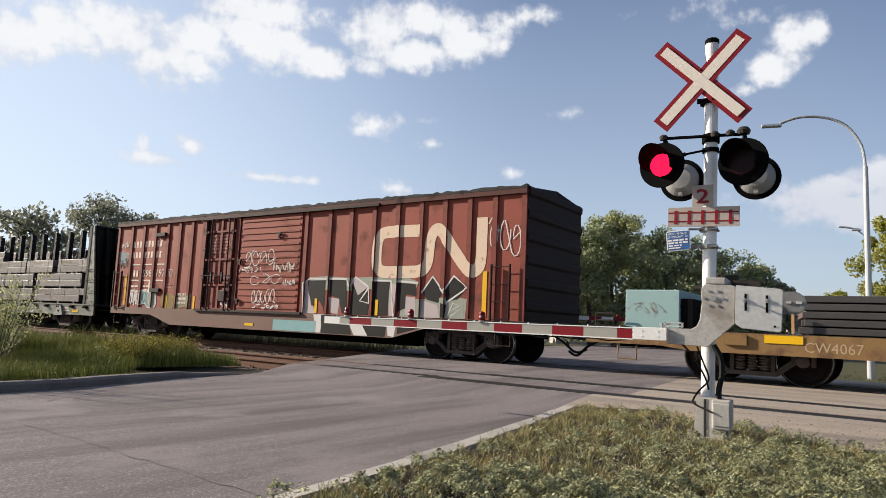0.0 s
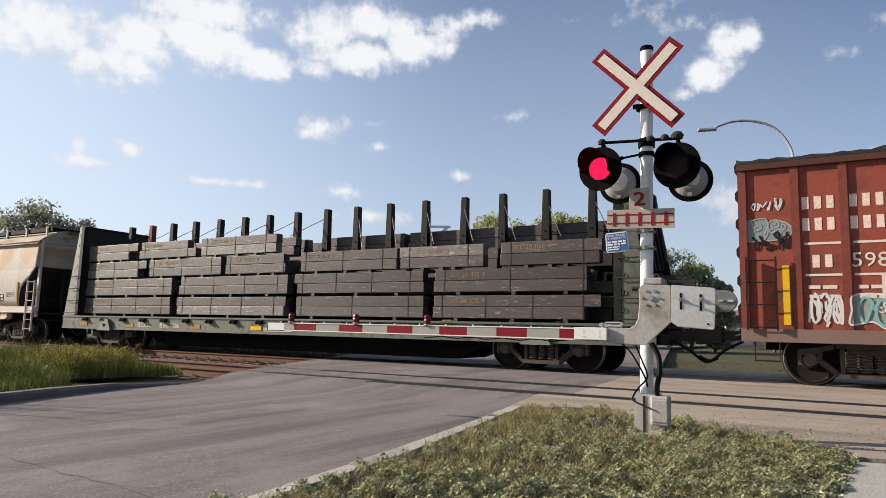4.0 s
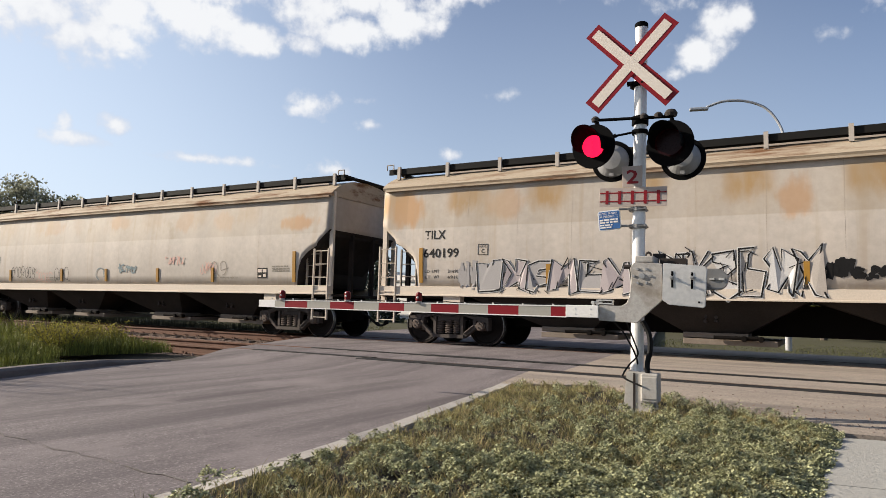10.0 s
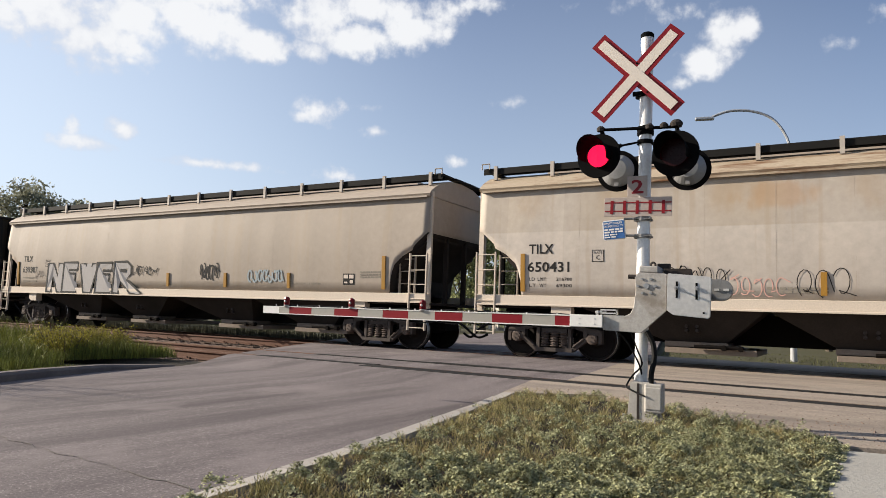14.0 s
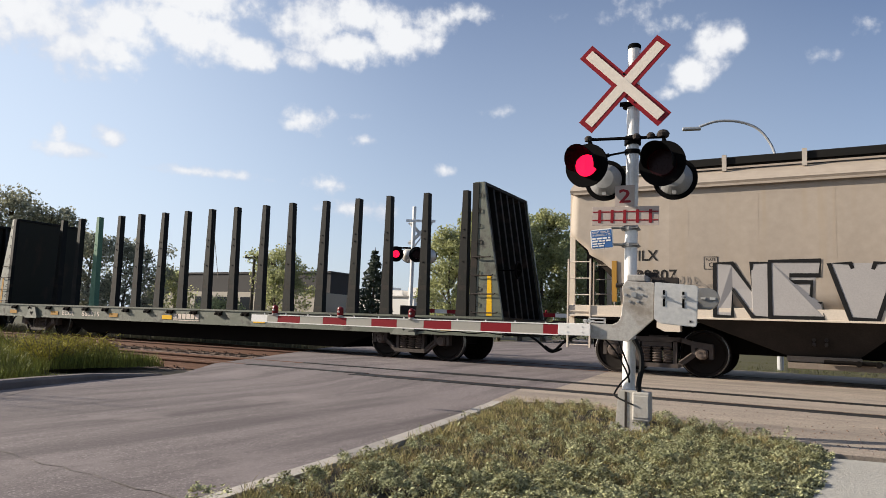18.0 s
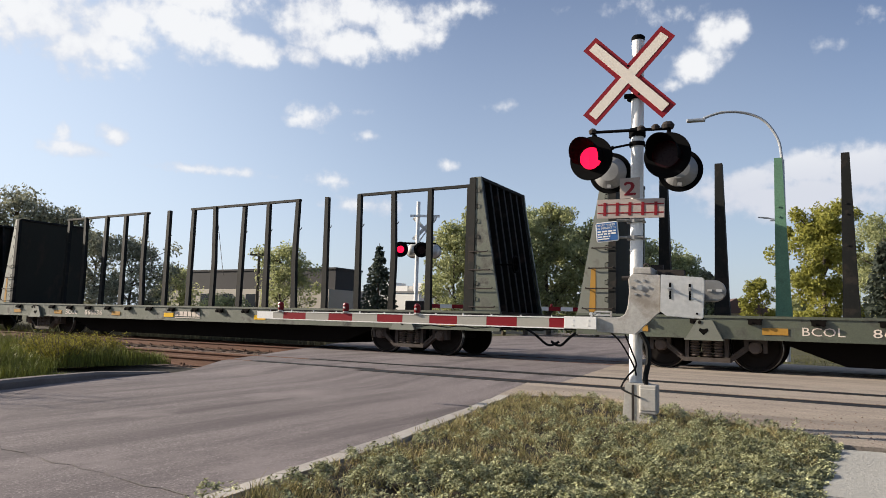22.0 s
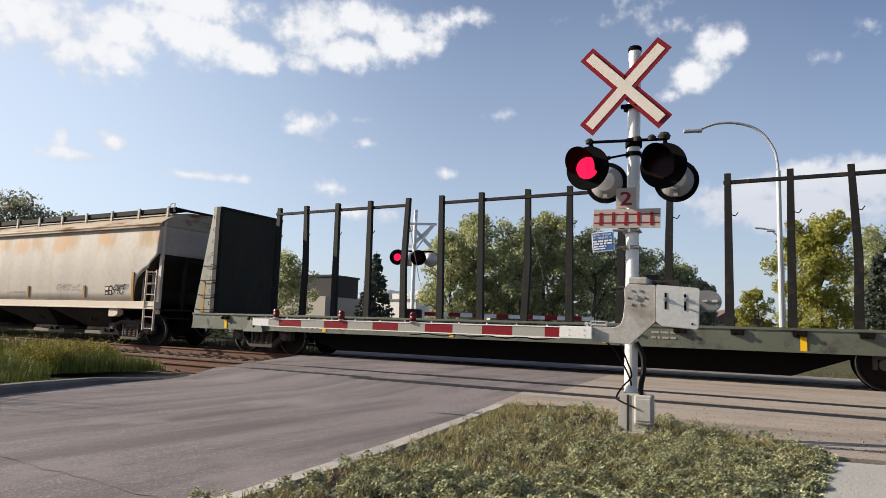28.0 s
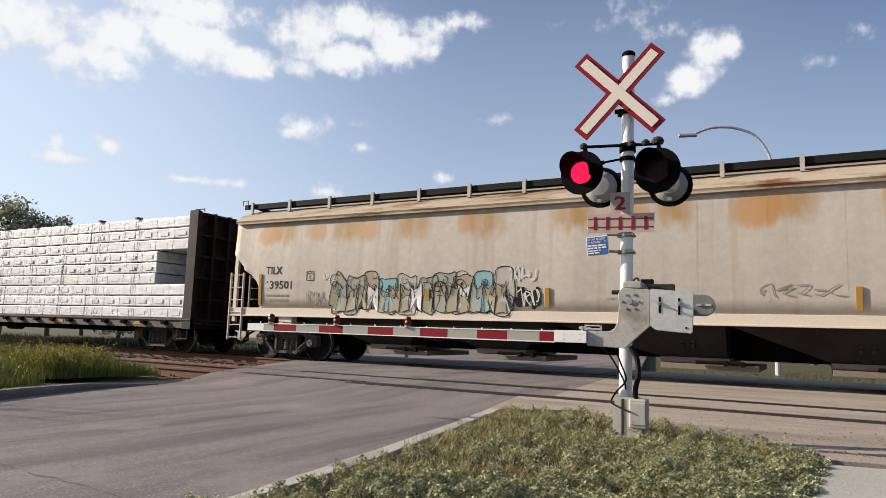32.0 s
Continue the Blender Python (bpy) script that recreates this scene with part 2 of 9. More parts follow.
M["slab"] = surf("sidewalk_concrete", (0.44, 0.425, 0.385), (0.34, 0.325, 0.29), 0.9, 0.7, 0.92, bump=0.04, per_object=0.06)
M["soil"] = surf("soil", (0.04, 0.032, 0.022), (0.02, 0.017, 0.012), 1.4, 0.8, 0.95, bump=0.08, fine=18)
M["earth"] = surf("meadow", (0.07, 0.068, 0.032), (0.095, 0.083, 0.045), 0.25, 0.9, 0.95, bump=0.08, fine=9)
M["ballast"] = surf("ballast", (0.25, 0.17, 0.125), (0.15, 0.105, 0.085), 1.2, 0.9, 0.95, bump=0.1, fine=16, per_object=0.1)
M["stone"] = surf("ballast_stone", (0.3, 0.205, 0.155), (0.16, 0.12, 0.1), 7, 0.9, 0.9, per_object=0.1)
M["rail"] = surf("rail_rusty_steel", (0.17, 0.085, 0.055), (0.1, 0.058, 0.042), 3, 0.8, 0.75, 0.35, bump=0.03)
M["railtop"] = surf("rail_worn_top", (0.22, 0.19, 0.17), (0.12, 0.1, 0.09), 2, 0.5, 0.4, 0.8)
M["tie"] = surf("tie_wood", (0.12, 0.085, 0.065), (0.18, 0.125, 0.095), 3, 0.9, 0.9, bump=0.06, stretch=(6, 1, 6), per_object=0.25)
M["grass"] = surf("grass_blades", (0.3729, 0.322, 0.1299), (0.113, 0.113, 0.04746), 1.3, 1.6, 0.6, thin=0.1, spec=0.35, island=0.75)
M["straw"] = surf("dry_grass", (0.50, 0.385, 0.2), (0.38, 0.29, 0.145), 1.0, 0.8, 0.8, thin=0.1, spec=0.2, island=0.5)
M["clover"] = surf("clover_leaves", (0.456, 0.4536, 0.2544), (0.072, 0.084, 0.036), 2.2, 1.7, 0.7, thin=0.08, spec=0.12, island=0.65)
M["tallgrass"] = surf("tall_grass", (0.25, 0.2622, 0.0495), (0.05, 0.05928, 0.0154), 1.5, 1.5, 0.65, thin=0.12, spec=0.25, island=0.55)
M["far_weeds"] = surf("far_weeds", (0.13, 0.135, 0.05), (0.06, 0.064, 0.025), 0.6, 0.9, 0.8, thin=0.1, spec=0.15, island=0.5)
# darker copy of the far weeds that holds the shade behind the train
M["shaded_weeds"] = surf("shaded_weeds", (0.085, 0.0799, 0.051), (0.0425, 0.0408, 0.0272), 0.6, 0.9, 0.8, thin=0.1, spec=0.1, island=0.5)
M["weed_leaf"] = surf("weed_leaves", (0.40, 0.345, 0.06), (0.18, 0.17, 0.035), 2.0, 0.9, 0.7, thin=0.2, spec=0.1, island=0.5)
M["bark"] = surf("bark", (0.14, 0.115, 0.09), (0.08, 0.065, 0.05), 4, 0.8, 0.95, bump=0.08, stretch=(1, 1, 0.3))
M["leaf"] = surf("leaves_green", (0.455, 0.4875, 0.26), (0.26, 0.2925, 0.1495), 0.5, 0.9, 0.6, thin=0.5, spec=0.25, island=0.3)
M["leaf_olive"] = surf("leaves_olive", (0.4875, 0.5, 0.2438), (0.2875, 0.3125, 0.1438), 0.45, 0.9, 0.6, thin=0.5, spec=0.25, island=0.3)
M["leaf_grey"] = surf("leaves_grey_green", (0.374, 0.374, 0.2635), (0.2125, 0.221, 0.1573), 0.6, 0.9, 0.6, thin=0.3, spec=0.3, island=0.45)
M["leaf_yellow"] = surf("leaves_yellow", (0.42, 0.40, 0.09), (0.23, 0.245, 0.06), 0.55, 0.9, 0.6, thin=0.42, spec=0.2, island=0.3)
M["needle"] = surf("needles", (0.095, 0.115, 0.085), (0.055, 0.07, 0.055), 1.0, 0.9, 0.7, thin=0.35, spec=0.3)
M["galv"] = surf("galvanised_steel", (0.60, 0.58, 0.55), (0.47, 0.46, 0.44), 9, 0.9, 0.5, 0.55, bump=0.006, fine=25)
M["alu"] = surf("cast_aluminium", (0.56, 0.53, 0.49), (0.42, 0.395, 0.36), 2.5, 1.2, 0.6, 0.3, bump=0.012, rust=(0.34, 0.30, 0.255), rust_amount=0.45, rust_scale=3)
M["bolt"] = surf("bolt_steel", (0.55, 0.53, 0.5), None, 9, 0.5, 0.4, 0.8)
M["white"] = surf("white_enamel", (0.80, 0.78, 0.74), (0.70, 0.67, 0.62), 2, 0.5, 0.5)
M["mast"] = surf("mast_paint", (0.76, 0.75, 0.73), (0.62, 0.6, 0.57), 1.5, 0.7, 0.42, 0.15)
M["red"] = surf("red_sheeting", (0.29, 0.012, 0.02), (0.23, 0.01, 0.016), 4, 0.4, 0.45)
M["signwhite"] = surf("sign_sheeting", (0.74, 0.66, 0.57), (0.66, 0.585, 0.5), 2, 0.4, 0.5)
M["silver"] = surf("grey_sheeting", (0.47, 0.445, 0.385), (0.41, 0.385, 0.33), 5, 0.4, 0.5)
M["pink"] = surf("faded_sign_face", (0.52, 0.43, 0.38), (0.44, 0.37, 0.33), 4, 0.6, 0.55)
M["black"] = surf("black_paint", (0.005, 0.005, 0.0055), (0.008, 0.008, 0.008), 3, 0.5, 0.75, spec=0.02)
M["matt_black"] = surf("matt_black", (0.006, 0.006, 0.006), None, 3, 0.3, 0.85, spec=0.05)
M["rubber"] = surf("rubber", (0.01, 0.01, 0.01), None, 5, 0.4, 0.7, spec=0.15)
M["blue"] = surf("blue_sign", (0.06, 0.17, 0.42), (0.05, 0.14, 0.36), 4, 0.4, 0.5)
M["lamp_lit"] = surf("red_light", (0.3, 0.0, 0.01), None, 3, 0.2, 0.5, emit=((1.0, 0.006, 0.04), 1.5))
M["lens"] = surf("red_lens", (0.022, 0.003, 0.0035), (0.012, 0.002, 0.002), 8, 0.3, 0.3, spec=0.1)
M["lens_red"] = surf("clear_red_lens", (0.2, 0.006, 0.01), (0.12, 0.005, 0.008), 12, 0.4, 0.3, spec=0.2)
M["pole"] = surf("pole_paint", (0.55, 0.56, 0.57), (0.45, 0.46, 0.47), 1, 0.5, 0.45, 0.4)
M["box_brown"] = surf("boxcar_paint", (0.324, 0.0744, 0.0468), (0.2214, 0.0576, 0.0384), 0.8, 1.0, 0.68, bump=0.01, fine=22, rust=(0.15, 0.056, 0.04), rust_amount=0.25, rust_scale=1.7)
# the car's brown darkened: the shade of the end walls is in the colour
M["box_dark"] = surf("boxcar_shaded_brown", (0.0225, 0.00855, 0.00675), (0.0135, 0.0063, 0.0054), 1.0, 0.8, 0.7)
M["roof"] = surf("weathered_roof", (0.03, 0.027, 0.027), (0.085, 0.078, 0.075), 3.5, 1.4, 0.8, 0.1, rust=(0.02, 0.014, 0.013), rust_amount=0.4)
M["box_eave"] = surf("boxcar_grimy_eave", (0.085, 0.034, 0.027), (0.13, 0.042, 0.031), 1.2, 1.2, 0.75, rust=(0.03, 0.018, 0.016), rust_amount=0.3)
M["door_brown"] = surf("boxcar_worn_door", (0.2444, 0.05844, 0.04038), (0.1487, 0.0425, 0.03294), 1.1, 1.2, 0.72, bump=0.01, fine=22, rust=(0.06, 0.03, 0.025), rust_amount=0.3, rust_scale=2.2)
M["bogie_steel"] = surf("dusty_bogie_steel", (0.102, 0.0833, 0.0731), (0.0425, 0.034, 0.02975), 5, 1.4, 0.8, 0.1, bump=0.03)
M["bearing"] = surf("rusty_bearing_cap", (0.16, 0.125, 0.105), (0.08, 0.062, 0.054), 9, 1.0, 0.7, 0.2)
M["cream"] = surf("logo_cream", (0.66, 0.506, 0.374), (0.55, 0.418, 0.308), 2, 0.6, 0.7, rust=(0.22, 0.08, 0.05), rust_amount=0.1, rust_scale=5)
M["stencil"] = surf("stencil_white", (0.68, 0.6, 0.52), (0.5, 0.4, 0.34), 5, 0.7, 0.75)
M["stencil_worn"] = surf("stencil_flaking_white", (0.754, 0.598, 0.507), (0.416, 0.208, 0.156), 14, 1.8, 0.75)
M["stencil_pink"] = surf("stencil_worn_pink", (0.459, 0.2295, 0.1755), (0.27, 0.1013, 0.07425), 6, 1.2, 0.75)
M["stencil_dark"] = surf("stencil_black", (0.015, 0.014, 0.013), (0.03, 0.0275, 0.025), 5, 0.7, 0.75)
M["stencil_faint"] = surf("stencil_faded", (0.28, 0.25, 0.2), (0.36, 0.32, 0.26), 5, 0.7, 0.75)
M["yellow"] = surf("yellow_reflector", (0.72, 0.42, 0.01), (0.62, 0.35, 0.01), 3, 0.4, 0.4)
M["amber"] = surf("amber_reflector_old", (0.45, 0.24, 0.04), (0.36, 0.19, 0.04), 3, 0.5, 0.5)
# grime taken darker than its own tone, to hold the shade under the cars
M["under"] = surf("underframe_shaded_grime", (0.0078, 0.0063, 0.0057), (0.012, 0.0099, 0.0084), 2, 0.8, 0.9, spec=0.06)
M["cast"] = surf("cast_steel_dusty", (0.05625, 0.045, 0.039), (0.03, 0.02475, 0.0225), 3, 0.8, 0.8, 0.1, bump=0.03)
M["wheel"] = surf("wheel_steel", (0.0175, 0.0125, 0.01), (0.009, 0.007, 0.006), 2, 0.8, 0.8, 0.1)
M["tread"] = surf("wheel_tread", (0.45, 0.42, 0.39), (0.3, 0.28, 0.26), 3, 0.5, 0.3, 0.9)
M["g_pale"] = surf("spray_pale", (0.5, 0.45, 0.40), (0.44, 0.385, 0.33), 2, 0.8, 0.7)
M["g_steel"] = surf("spray_steel_blue", (0.2, 0.27, 0.29), (0.27, 0.32, 0.32), 3, 0.8, 0.7)
M["g_sky"] = surf("spray_faded_blue", (0.33, 0.42, 0.46), (0.40, 0.42, 0.42), 3, 0.8, 0.7)
M["g_faint"] = surf("spray_faded_grey", (0.27, 0.235, 0.2), (0.36, 0.31, 0.26), 4, 0.9, 0.7)
M["g_tan"] = surf("spray_tan", (0.40, 0.31, 0.215), (0.31, 0.285, 0.215), 2.5, 0.9, 0.7)
M["g_pond"] = surf("spray_grey_blue", (0.33, 0.36, 0.31), (0.3, 0.3, 0.22), 2.5, 0.9, 0.7)
M["hop_gate"] = surf("outlet_frame_paint", (0.276, 0.2242, 0.1782), (0.1495, 0.1207, 0.09775), 3, 0.9, 0.8)
M["lamp_back"] = surf("grey_lamp_back", (0.36, 0.36, 0.36), (0.28, 0.28, 0.28), 5, 0.6, 0.55)
M["dull_zinc"] = surf("dull_zinc", (0.3, 0.295, 0.285), (0.22, 0.215, 0.21), 6, 0.8, 0.5, 0.4)
M["red_lead"] = surf("red_lead_paint", (0.2, 0.04, 0.025), (0.11, 0.03, 0.02), 2, 1.0, 0.7)
M["bc_mint"] = surf("fresh_green_paint", (0.13, 0.27, 0.17), (0.09, 0.16, 0.11), 1.5, 1.2, 0.6, rust=(0.06, 0.05, 0.04), rust_amount=0.15)
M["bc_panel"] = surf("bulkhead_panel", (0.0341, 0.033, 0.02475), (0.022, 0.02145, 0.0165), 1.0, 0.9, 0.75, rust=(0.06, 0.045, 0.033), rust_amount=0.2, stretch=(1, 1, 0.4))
M["box_sill"] = surf("boxcar_dusty_sill", (0.24, 0.162, 0.132), (0.18, 0.09, 0.0672), 0.8, 1.4, 0.85, stretch=(0.6, 1, 2))
M["chalk"] = surf("yellow_chalk", (0.36, 0.25, 0.11), (0.2, 0.14, 0.07), 12, 1.4, 0.9)
M["crack"] = surf("dusty_crack", (0.2, 0.178, 0.16), (0.04, 0.037, 0.035), 1.6, 2.5, 0.95)
M["cw_faded"] = surf("faded_cream_stencil", (0.5, 0.38, 0.25), (0.36, 0.24, 0.12), 8, 1.6, 0.8)
M["van_white"] = surf("van_white_paint", (0.62, 0.61, 0.6), (0.54, 0.53, 0.52), 2, 0.4, 0.35)
M["lum_sill"] = surf("lumber_car_sill", (0.14, 0.115, 0.1), (0.07, 0.056, 0.05), 1.5, 1.4, 0.8)
M["hop"] = surf("hopper_paint", (0.5418, 0.484, 0.4235), (0.4876, 0.4268, 0.362), 0.35, 0.7, 0.6, bump=0.0015, fine=6, rust=(0.39, 0.31, 0.21), rust_amount=0.05, rust_scale=0.6)
M["hop_grey"] = surf("hopper_paint_grey", (0.4521, 0.3825, 0.313), (0.4024, 0.3378, 0.2732), 0.4, 0.6, 0.6, bump=0.0015, fine=6)
M["hop_sill"] = surf("hopper_sill_paint", (0.6048, 0.5238, 0.432), (0.4968, 0.4212, 0.3348), 0.8, 0.7, 0.6)
M["hop_roof"] = surf("hopper_roof", (0.50, 0.415, 0.31), (0.40, 0.30, 0.195), 1.4, 1.2, 0.7, stretch=(0.45, 1, 3), rust=(0.17, 0.075, 0.03), rust_amount=0.42, rust_scale=1.5)
# real grime, taken darker to hold the shade under the hoppers
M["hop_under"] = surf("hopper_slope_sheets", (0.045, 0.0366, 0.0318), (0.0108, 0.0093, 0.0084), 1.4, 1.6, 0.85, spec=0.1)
M["grate"] = surf("running_board_grate", (0.01575, 0.01485, 0.0135), None, 3, 0.5, 0.8, spec=0.15)
M["bc_green"] = surf("flatcar_green", (0.105, 0.115, 0.074), (0.055, 0.063, 0.042), 1.3, 1.3, 0.42, bump=0.01, rust=(0.036, 0.033, 0.026), rust_amount=0.35, rust_scale=2.6, spec=0.7)
M["bc_grey"] = surf("flatcar_grey_green", (0.19, 0.195, 0.155), (0.14, 0.145, 0.115), 0.8, 0.7, 0.5, bump=0.01, rust=(0.10, 0.085, 0.07), rust_amount=0.2, rust_scale=2.5, spec=0.6)
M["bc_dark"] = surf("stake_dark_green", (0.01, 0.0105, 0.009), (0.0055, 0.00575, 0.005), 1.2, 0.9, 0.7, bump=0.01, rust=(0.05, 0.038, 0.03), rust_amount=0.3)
M["deck"] = surf("deck_wood", (0.056, 0.0455, 0.035), (0.035, 0.0294, 0.0245), 2, 0.8, 0.9, stretch=(1, 5, 1), bump=0.04)
M["timber"] = surf("creosoted_timber", (0.05, 0.0355, 0.032), (0.009, 0.0068, 0.0064), 1.9, 2.6, 0.55, spec=0.45, bump=0.03, fine=14, stretch=(0.5, 2, 3.0), per_object=0.7, speck=(9, 0.62, (0.14, 0.115, 0.105)))
M["timber_old"] = surf("grey_timber", (0.125, 0.107, 0.099), (0.024, 0.0195, 0.018), 1.9, 2.6, 0.55, spec=0.45, bump=0.03, fine=14, stretch=(0.5, 2, 3.0), per_object=0.6, speck=(9, 0.61, (0.24, 0.21, 0.195)))
M["strap"] = surf("steel_strap", (0.09, 0.08, 0.075), None, 5, 0.5, 0.5, 0.6)
M["cw"] = surf("flatcar_ochre", (0.2808, 0.1677, 0.0663), (0.2106, 0.1209, 0.0507), 0.8, 0.8, 0.65, rust=(0.14, 0.075, 0.045), rust_amount=0.35, rust_scale=2.5)
M["teal"] = surf("pale_teal_paint", (0.32, 0.47, 0.46), (0.27, 0.41, 0.41), 1.0, 0.7, 0.6, rust=(0.22, 0.2, 0.18), rust_amount=0.12, rust_scale=4)
M["steel"] = surf("stacked_steel", (0.10, 0.095, 0.095), (0.06, 0.055, 0.055), 1, 0.8, 0.6, 0.5, stretch=(0.3, 2, 2))
M["wrap"] = surf("white_wrap", (0.72, 0.71, 0.70), (0.54, 0.53, 0.52), 2.2, 1.2, 0.36, bump=0.1, fine=5, per_object=0.08, stretch=(0.5, 1, 1.6))
M["wrap_print"] = surf("wrap_print_grey", (0.60, 0.59, 0.58), (0.66, 0.65, 0.64), 9, 0.9, 0.5)
M["maroon"] = surf("lumber_car_brown", (0.02083, 0.01075, 0.009408), (0.01411, 0.008064, 0.007392), 1.0, 0.7, 0.7, rust=(0.06, 0.04, 0.032), rust_amount=0.3)
M["g_white"] = surf("spray_white", (0.62, 0.6, 0.57), (0.45, 0.43, 0.41), 3, 0.7, 0.75)
M["g_black"] = surf("spray_black", (0.006, 0.0057, 0.006), (0.0135, 0.0126, 0.0126), 3, 0.7, 0.75)
M["g_grey"] = surf("spray_grey", (0.37, 0.35, 0.34), (0.47, 0.44, 0.42), 2, 0.7, 0.75)
M["g_teal"] = surf("spray_teal", (0.2, 0.4, 0.42), (0.3, 0.48, 0.47), 3, 0.7, 0.75)
M["g_pink"] = surf("spray_pink", (0.6, 0.33, 0.27), (0.55, 0.37, 0.32), 3, 0.7, 0.75)
M["g_olive"] = surf("spray_olive", (0.30, 0.285, 0.205), (0.36, 0.315, 0.21), 2, 0.8, 0.75)
M["g_orange"] = surf("spray_orange", (0.5, 0.27, 0.12), (0.43, 0.3, 0.17), 2, 0.8, 0.75)
M["g_lilac"] = surf("spray_lilac", (0.48, 0.41, 0.41), (0.55, 0.48, 0.46), 2, 0.8, 0.75)
M["wall_grey"] = surf("rendered_wall", (0.33, 0.32, 0.30), (0.27, 0.26, 0.25), 0.4, 0.6, 0.85)
M["wall_dark"] = surf("dark_cladding", (0.05, 0.048, 0.048), (0.065, 0.06, 0.06), 0.5, 0.6, 0.8)
M["wall_cream"] = surf("cream_siding", (0.5, 0.45, 0.38), (0.42, 0.38, 0.32), 0.5, 0.6, 0.8)
M["roof_tile"] = surf("shingles", (0.16, 0.1, 0.085), (0.1, 0.07, 0.06), 0.8, 0.8, 0.9)
M["glass"] = surf("window_glass", (0.03, 0.035, 0.04), None, 2, 0.3, 0.12)


# ---- mesh helpers ----
def part(name, bm, material, parent, label="", smooth=False):
    """Links a bmesh as one mesh object under a thing or a part."""
    me = bpy.data.meshes.new(name)
    bm.normal_update()
    bm.to_mesh(me)
    bm.free()
    me.materials.append(M[material] if isinstance(material, str) else material)
    if smooth:
        me.polygons.foreach_set("use_smooth", [True] * len(me.polygons))
    ob = new(name, me)
    ob.parent = parent
    if label:
        ob["label"] = label
    return ob


def pieces(name, bm, material, parent, label=""):
    """Links every loose piece of a bmesh as a part of its own."""
    bm.verts.index_update(), bm.faces.index_update()
    seen = set()
    for start in bm.faces:
        if start.index in seen or start.index < 0:
            continue
        seen.add(start.index)
        stack, mine = [start], []
        while stack:
            f = stack.pop()
            mine.append(f)
            for v in f.verts:
                for g in v.link_faces:
                    if g.index not in seen:
                        seen.add(g.index)
                        stack.append(g)
        b, twin = bmesh.new(), {}
        for f in mine:
            for v in f.verts:
                if v.index not in twin:
                    twin[v.index] = b.verts.new(v.co)
            b.faces.new([twin[v.index] for v in f.verts])
        part(name, b, material, parent, label)
    bm.free()


def again(ob, name, parent, m):
    """Another part on the same mesh."""
    o = new(name, ob.data)
    o.parent = parent
    o.matrix_basis = m
    return o


def empty(name, label, category, m=None, group="", kind=""):
    e = new(name)
    e.empty_display_size = 0.3
    if m is not None:
        e.matrix_basis = m
    return tagged(e, label, category, group, kind)


def box(bm, x0, x1, y0, y1, z0, z1):
    v = [bm.verts.new((x, y, z)) for x in (x0, x1) for y in (y0, y1) for z in (z0, z1)]
    for f in ((0, 1, 3, 2), (4, 6, 7, 5), (0, 4, 5, 1), (2, 3, 7, 6), (0, 2, 6, 4), (1, 5, 7, 3)):
        bm.faces.new([v[i] for i in f])
    return v


def soft_box(bm, x0, x1, y0, y1, z0, z1, r=0.01):
    b = bmesh.new()
    box(b, x0, x1, y0, y1, z0, z1)
    bmesh.ops.bevel(b, geom=b.edges[:] + b.verts[:], offset=r, segments=2, profile=0.5, affect="EDGES")
    me = bpy.data.meshes.new("tmp")
    b.to_mesh(me)
    b.free()
    bm.from_mesh(me)
    bpy.data.meshes.remove(me)


def prism(bm, pts, y0, y1):
    """The outline pts in x and z, from y0 to y1."""
    a = [bm.verts.new((x, y0, z)) for x, z in pts]
    b = [bm.verts.new((x, y1, z)) for x, z in pts]
    n = len(pts)
    bm.faces.new(a), bm.faces.new(b[::-1])
    for i in range(n):
        j = (i + 1) % n
        bm.faces.new((a[j], a[i], b[i], b[j]))


def prism_x(bm, pts, x0, x1):
    """The outline pts in y and z, from x0 to x1."""
    a = [bm.verts.new((x0, y, z)) for y, z in pts]
    b = [bm.verts.new((x1, y, z)) for y, z in pts]
    n = len(pts)
    bm.faces.new(a[::-1]), bm.faces.new(b)
    for i in range(n):
        j = (i + 1) % n
        bm.faces.new((a[i], a[j], b[j], b[i]))


def rod(bm, p, q, r, r2=None, seg=8, caps=True):
    p, q = Vector(p), Vector(q)
    r2 = r if r2 is None else r2
    d = (q - p).normalized()
    u = d.orthogonal().normalized()
    w = d.cross(u)
    a, b = [], []
    for i in range(seg):
        k = 2 * math.pi * i / seg
        o = u * math.cos(k) + w * math.sin(k)
        a.append(bm.verts.new(p + o * r)), b.append(bm.verts.new(q + o * r2))
    for i in range(seg):
        j = (i + 1) % seg
        bm.faces.new((a[i], a[j], b[j], b[i]))
    if caps:
        bm.faces.new(a[::-1]), bm.faces.new(b)


def tube(bm, pts, r, seg=8):
    """A bent round bar through the points."""
    pts = [Vector(p) for p in pts]
    side, rings = None, []
    for i, p in enumerate(pts):
        d = (pts[min(i + 1, len(pts) - 1)] - pts[max(i - 1, 0)]).normalized()
        side = d.orthogonal().normalized() if side is None else (side - d * side.dot(d)).normalized()
        up = d.cross(side)
        rings.append([bm.verts.new(p + (side * math.cos(2 * math.pi * k / seg) + up * math.sin(2 * math.pi * k / seg)) * r) for k in range(seg)])
    fs = [bm.faces.new(rings[0][::-1]), bm.faces.new(rings[-1])]
    for A, B in zip(rings, rings[1:]):
        fs += [bm.faces.new((A[k], A[(k + 1) % seg], B[(k + 1) % seg], B[k])) for k in range(seg)]
    bmesh.ops.recalc_face_normals(bm, faces=fs)


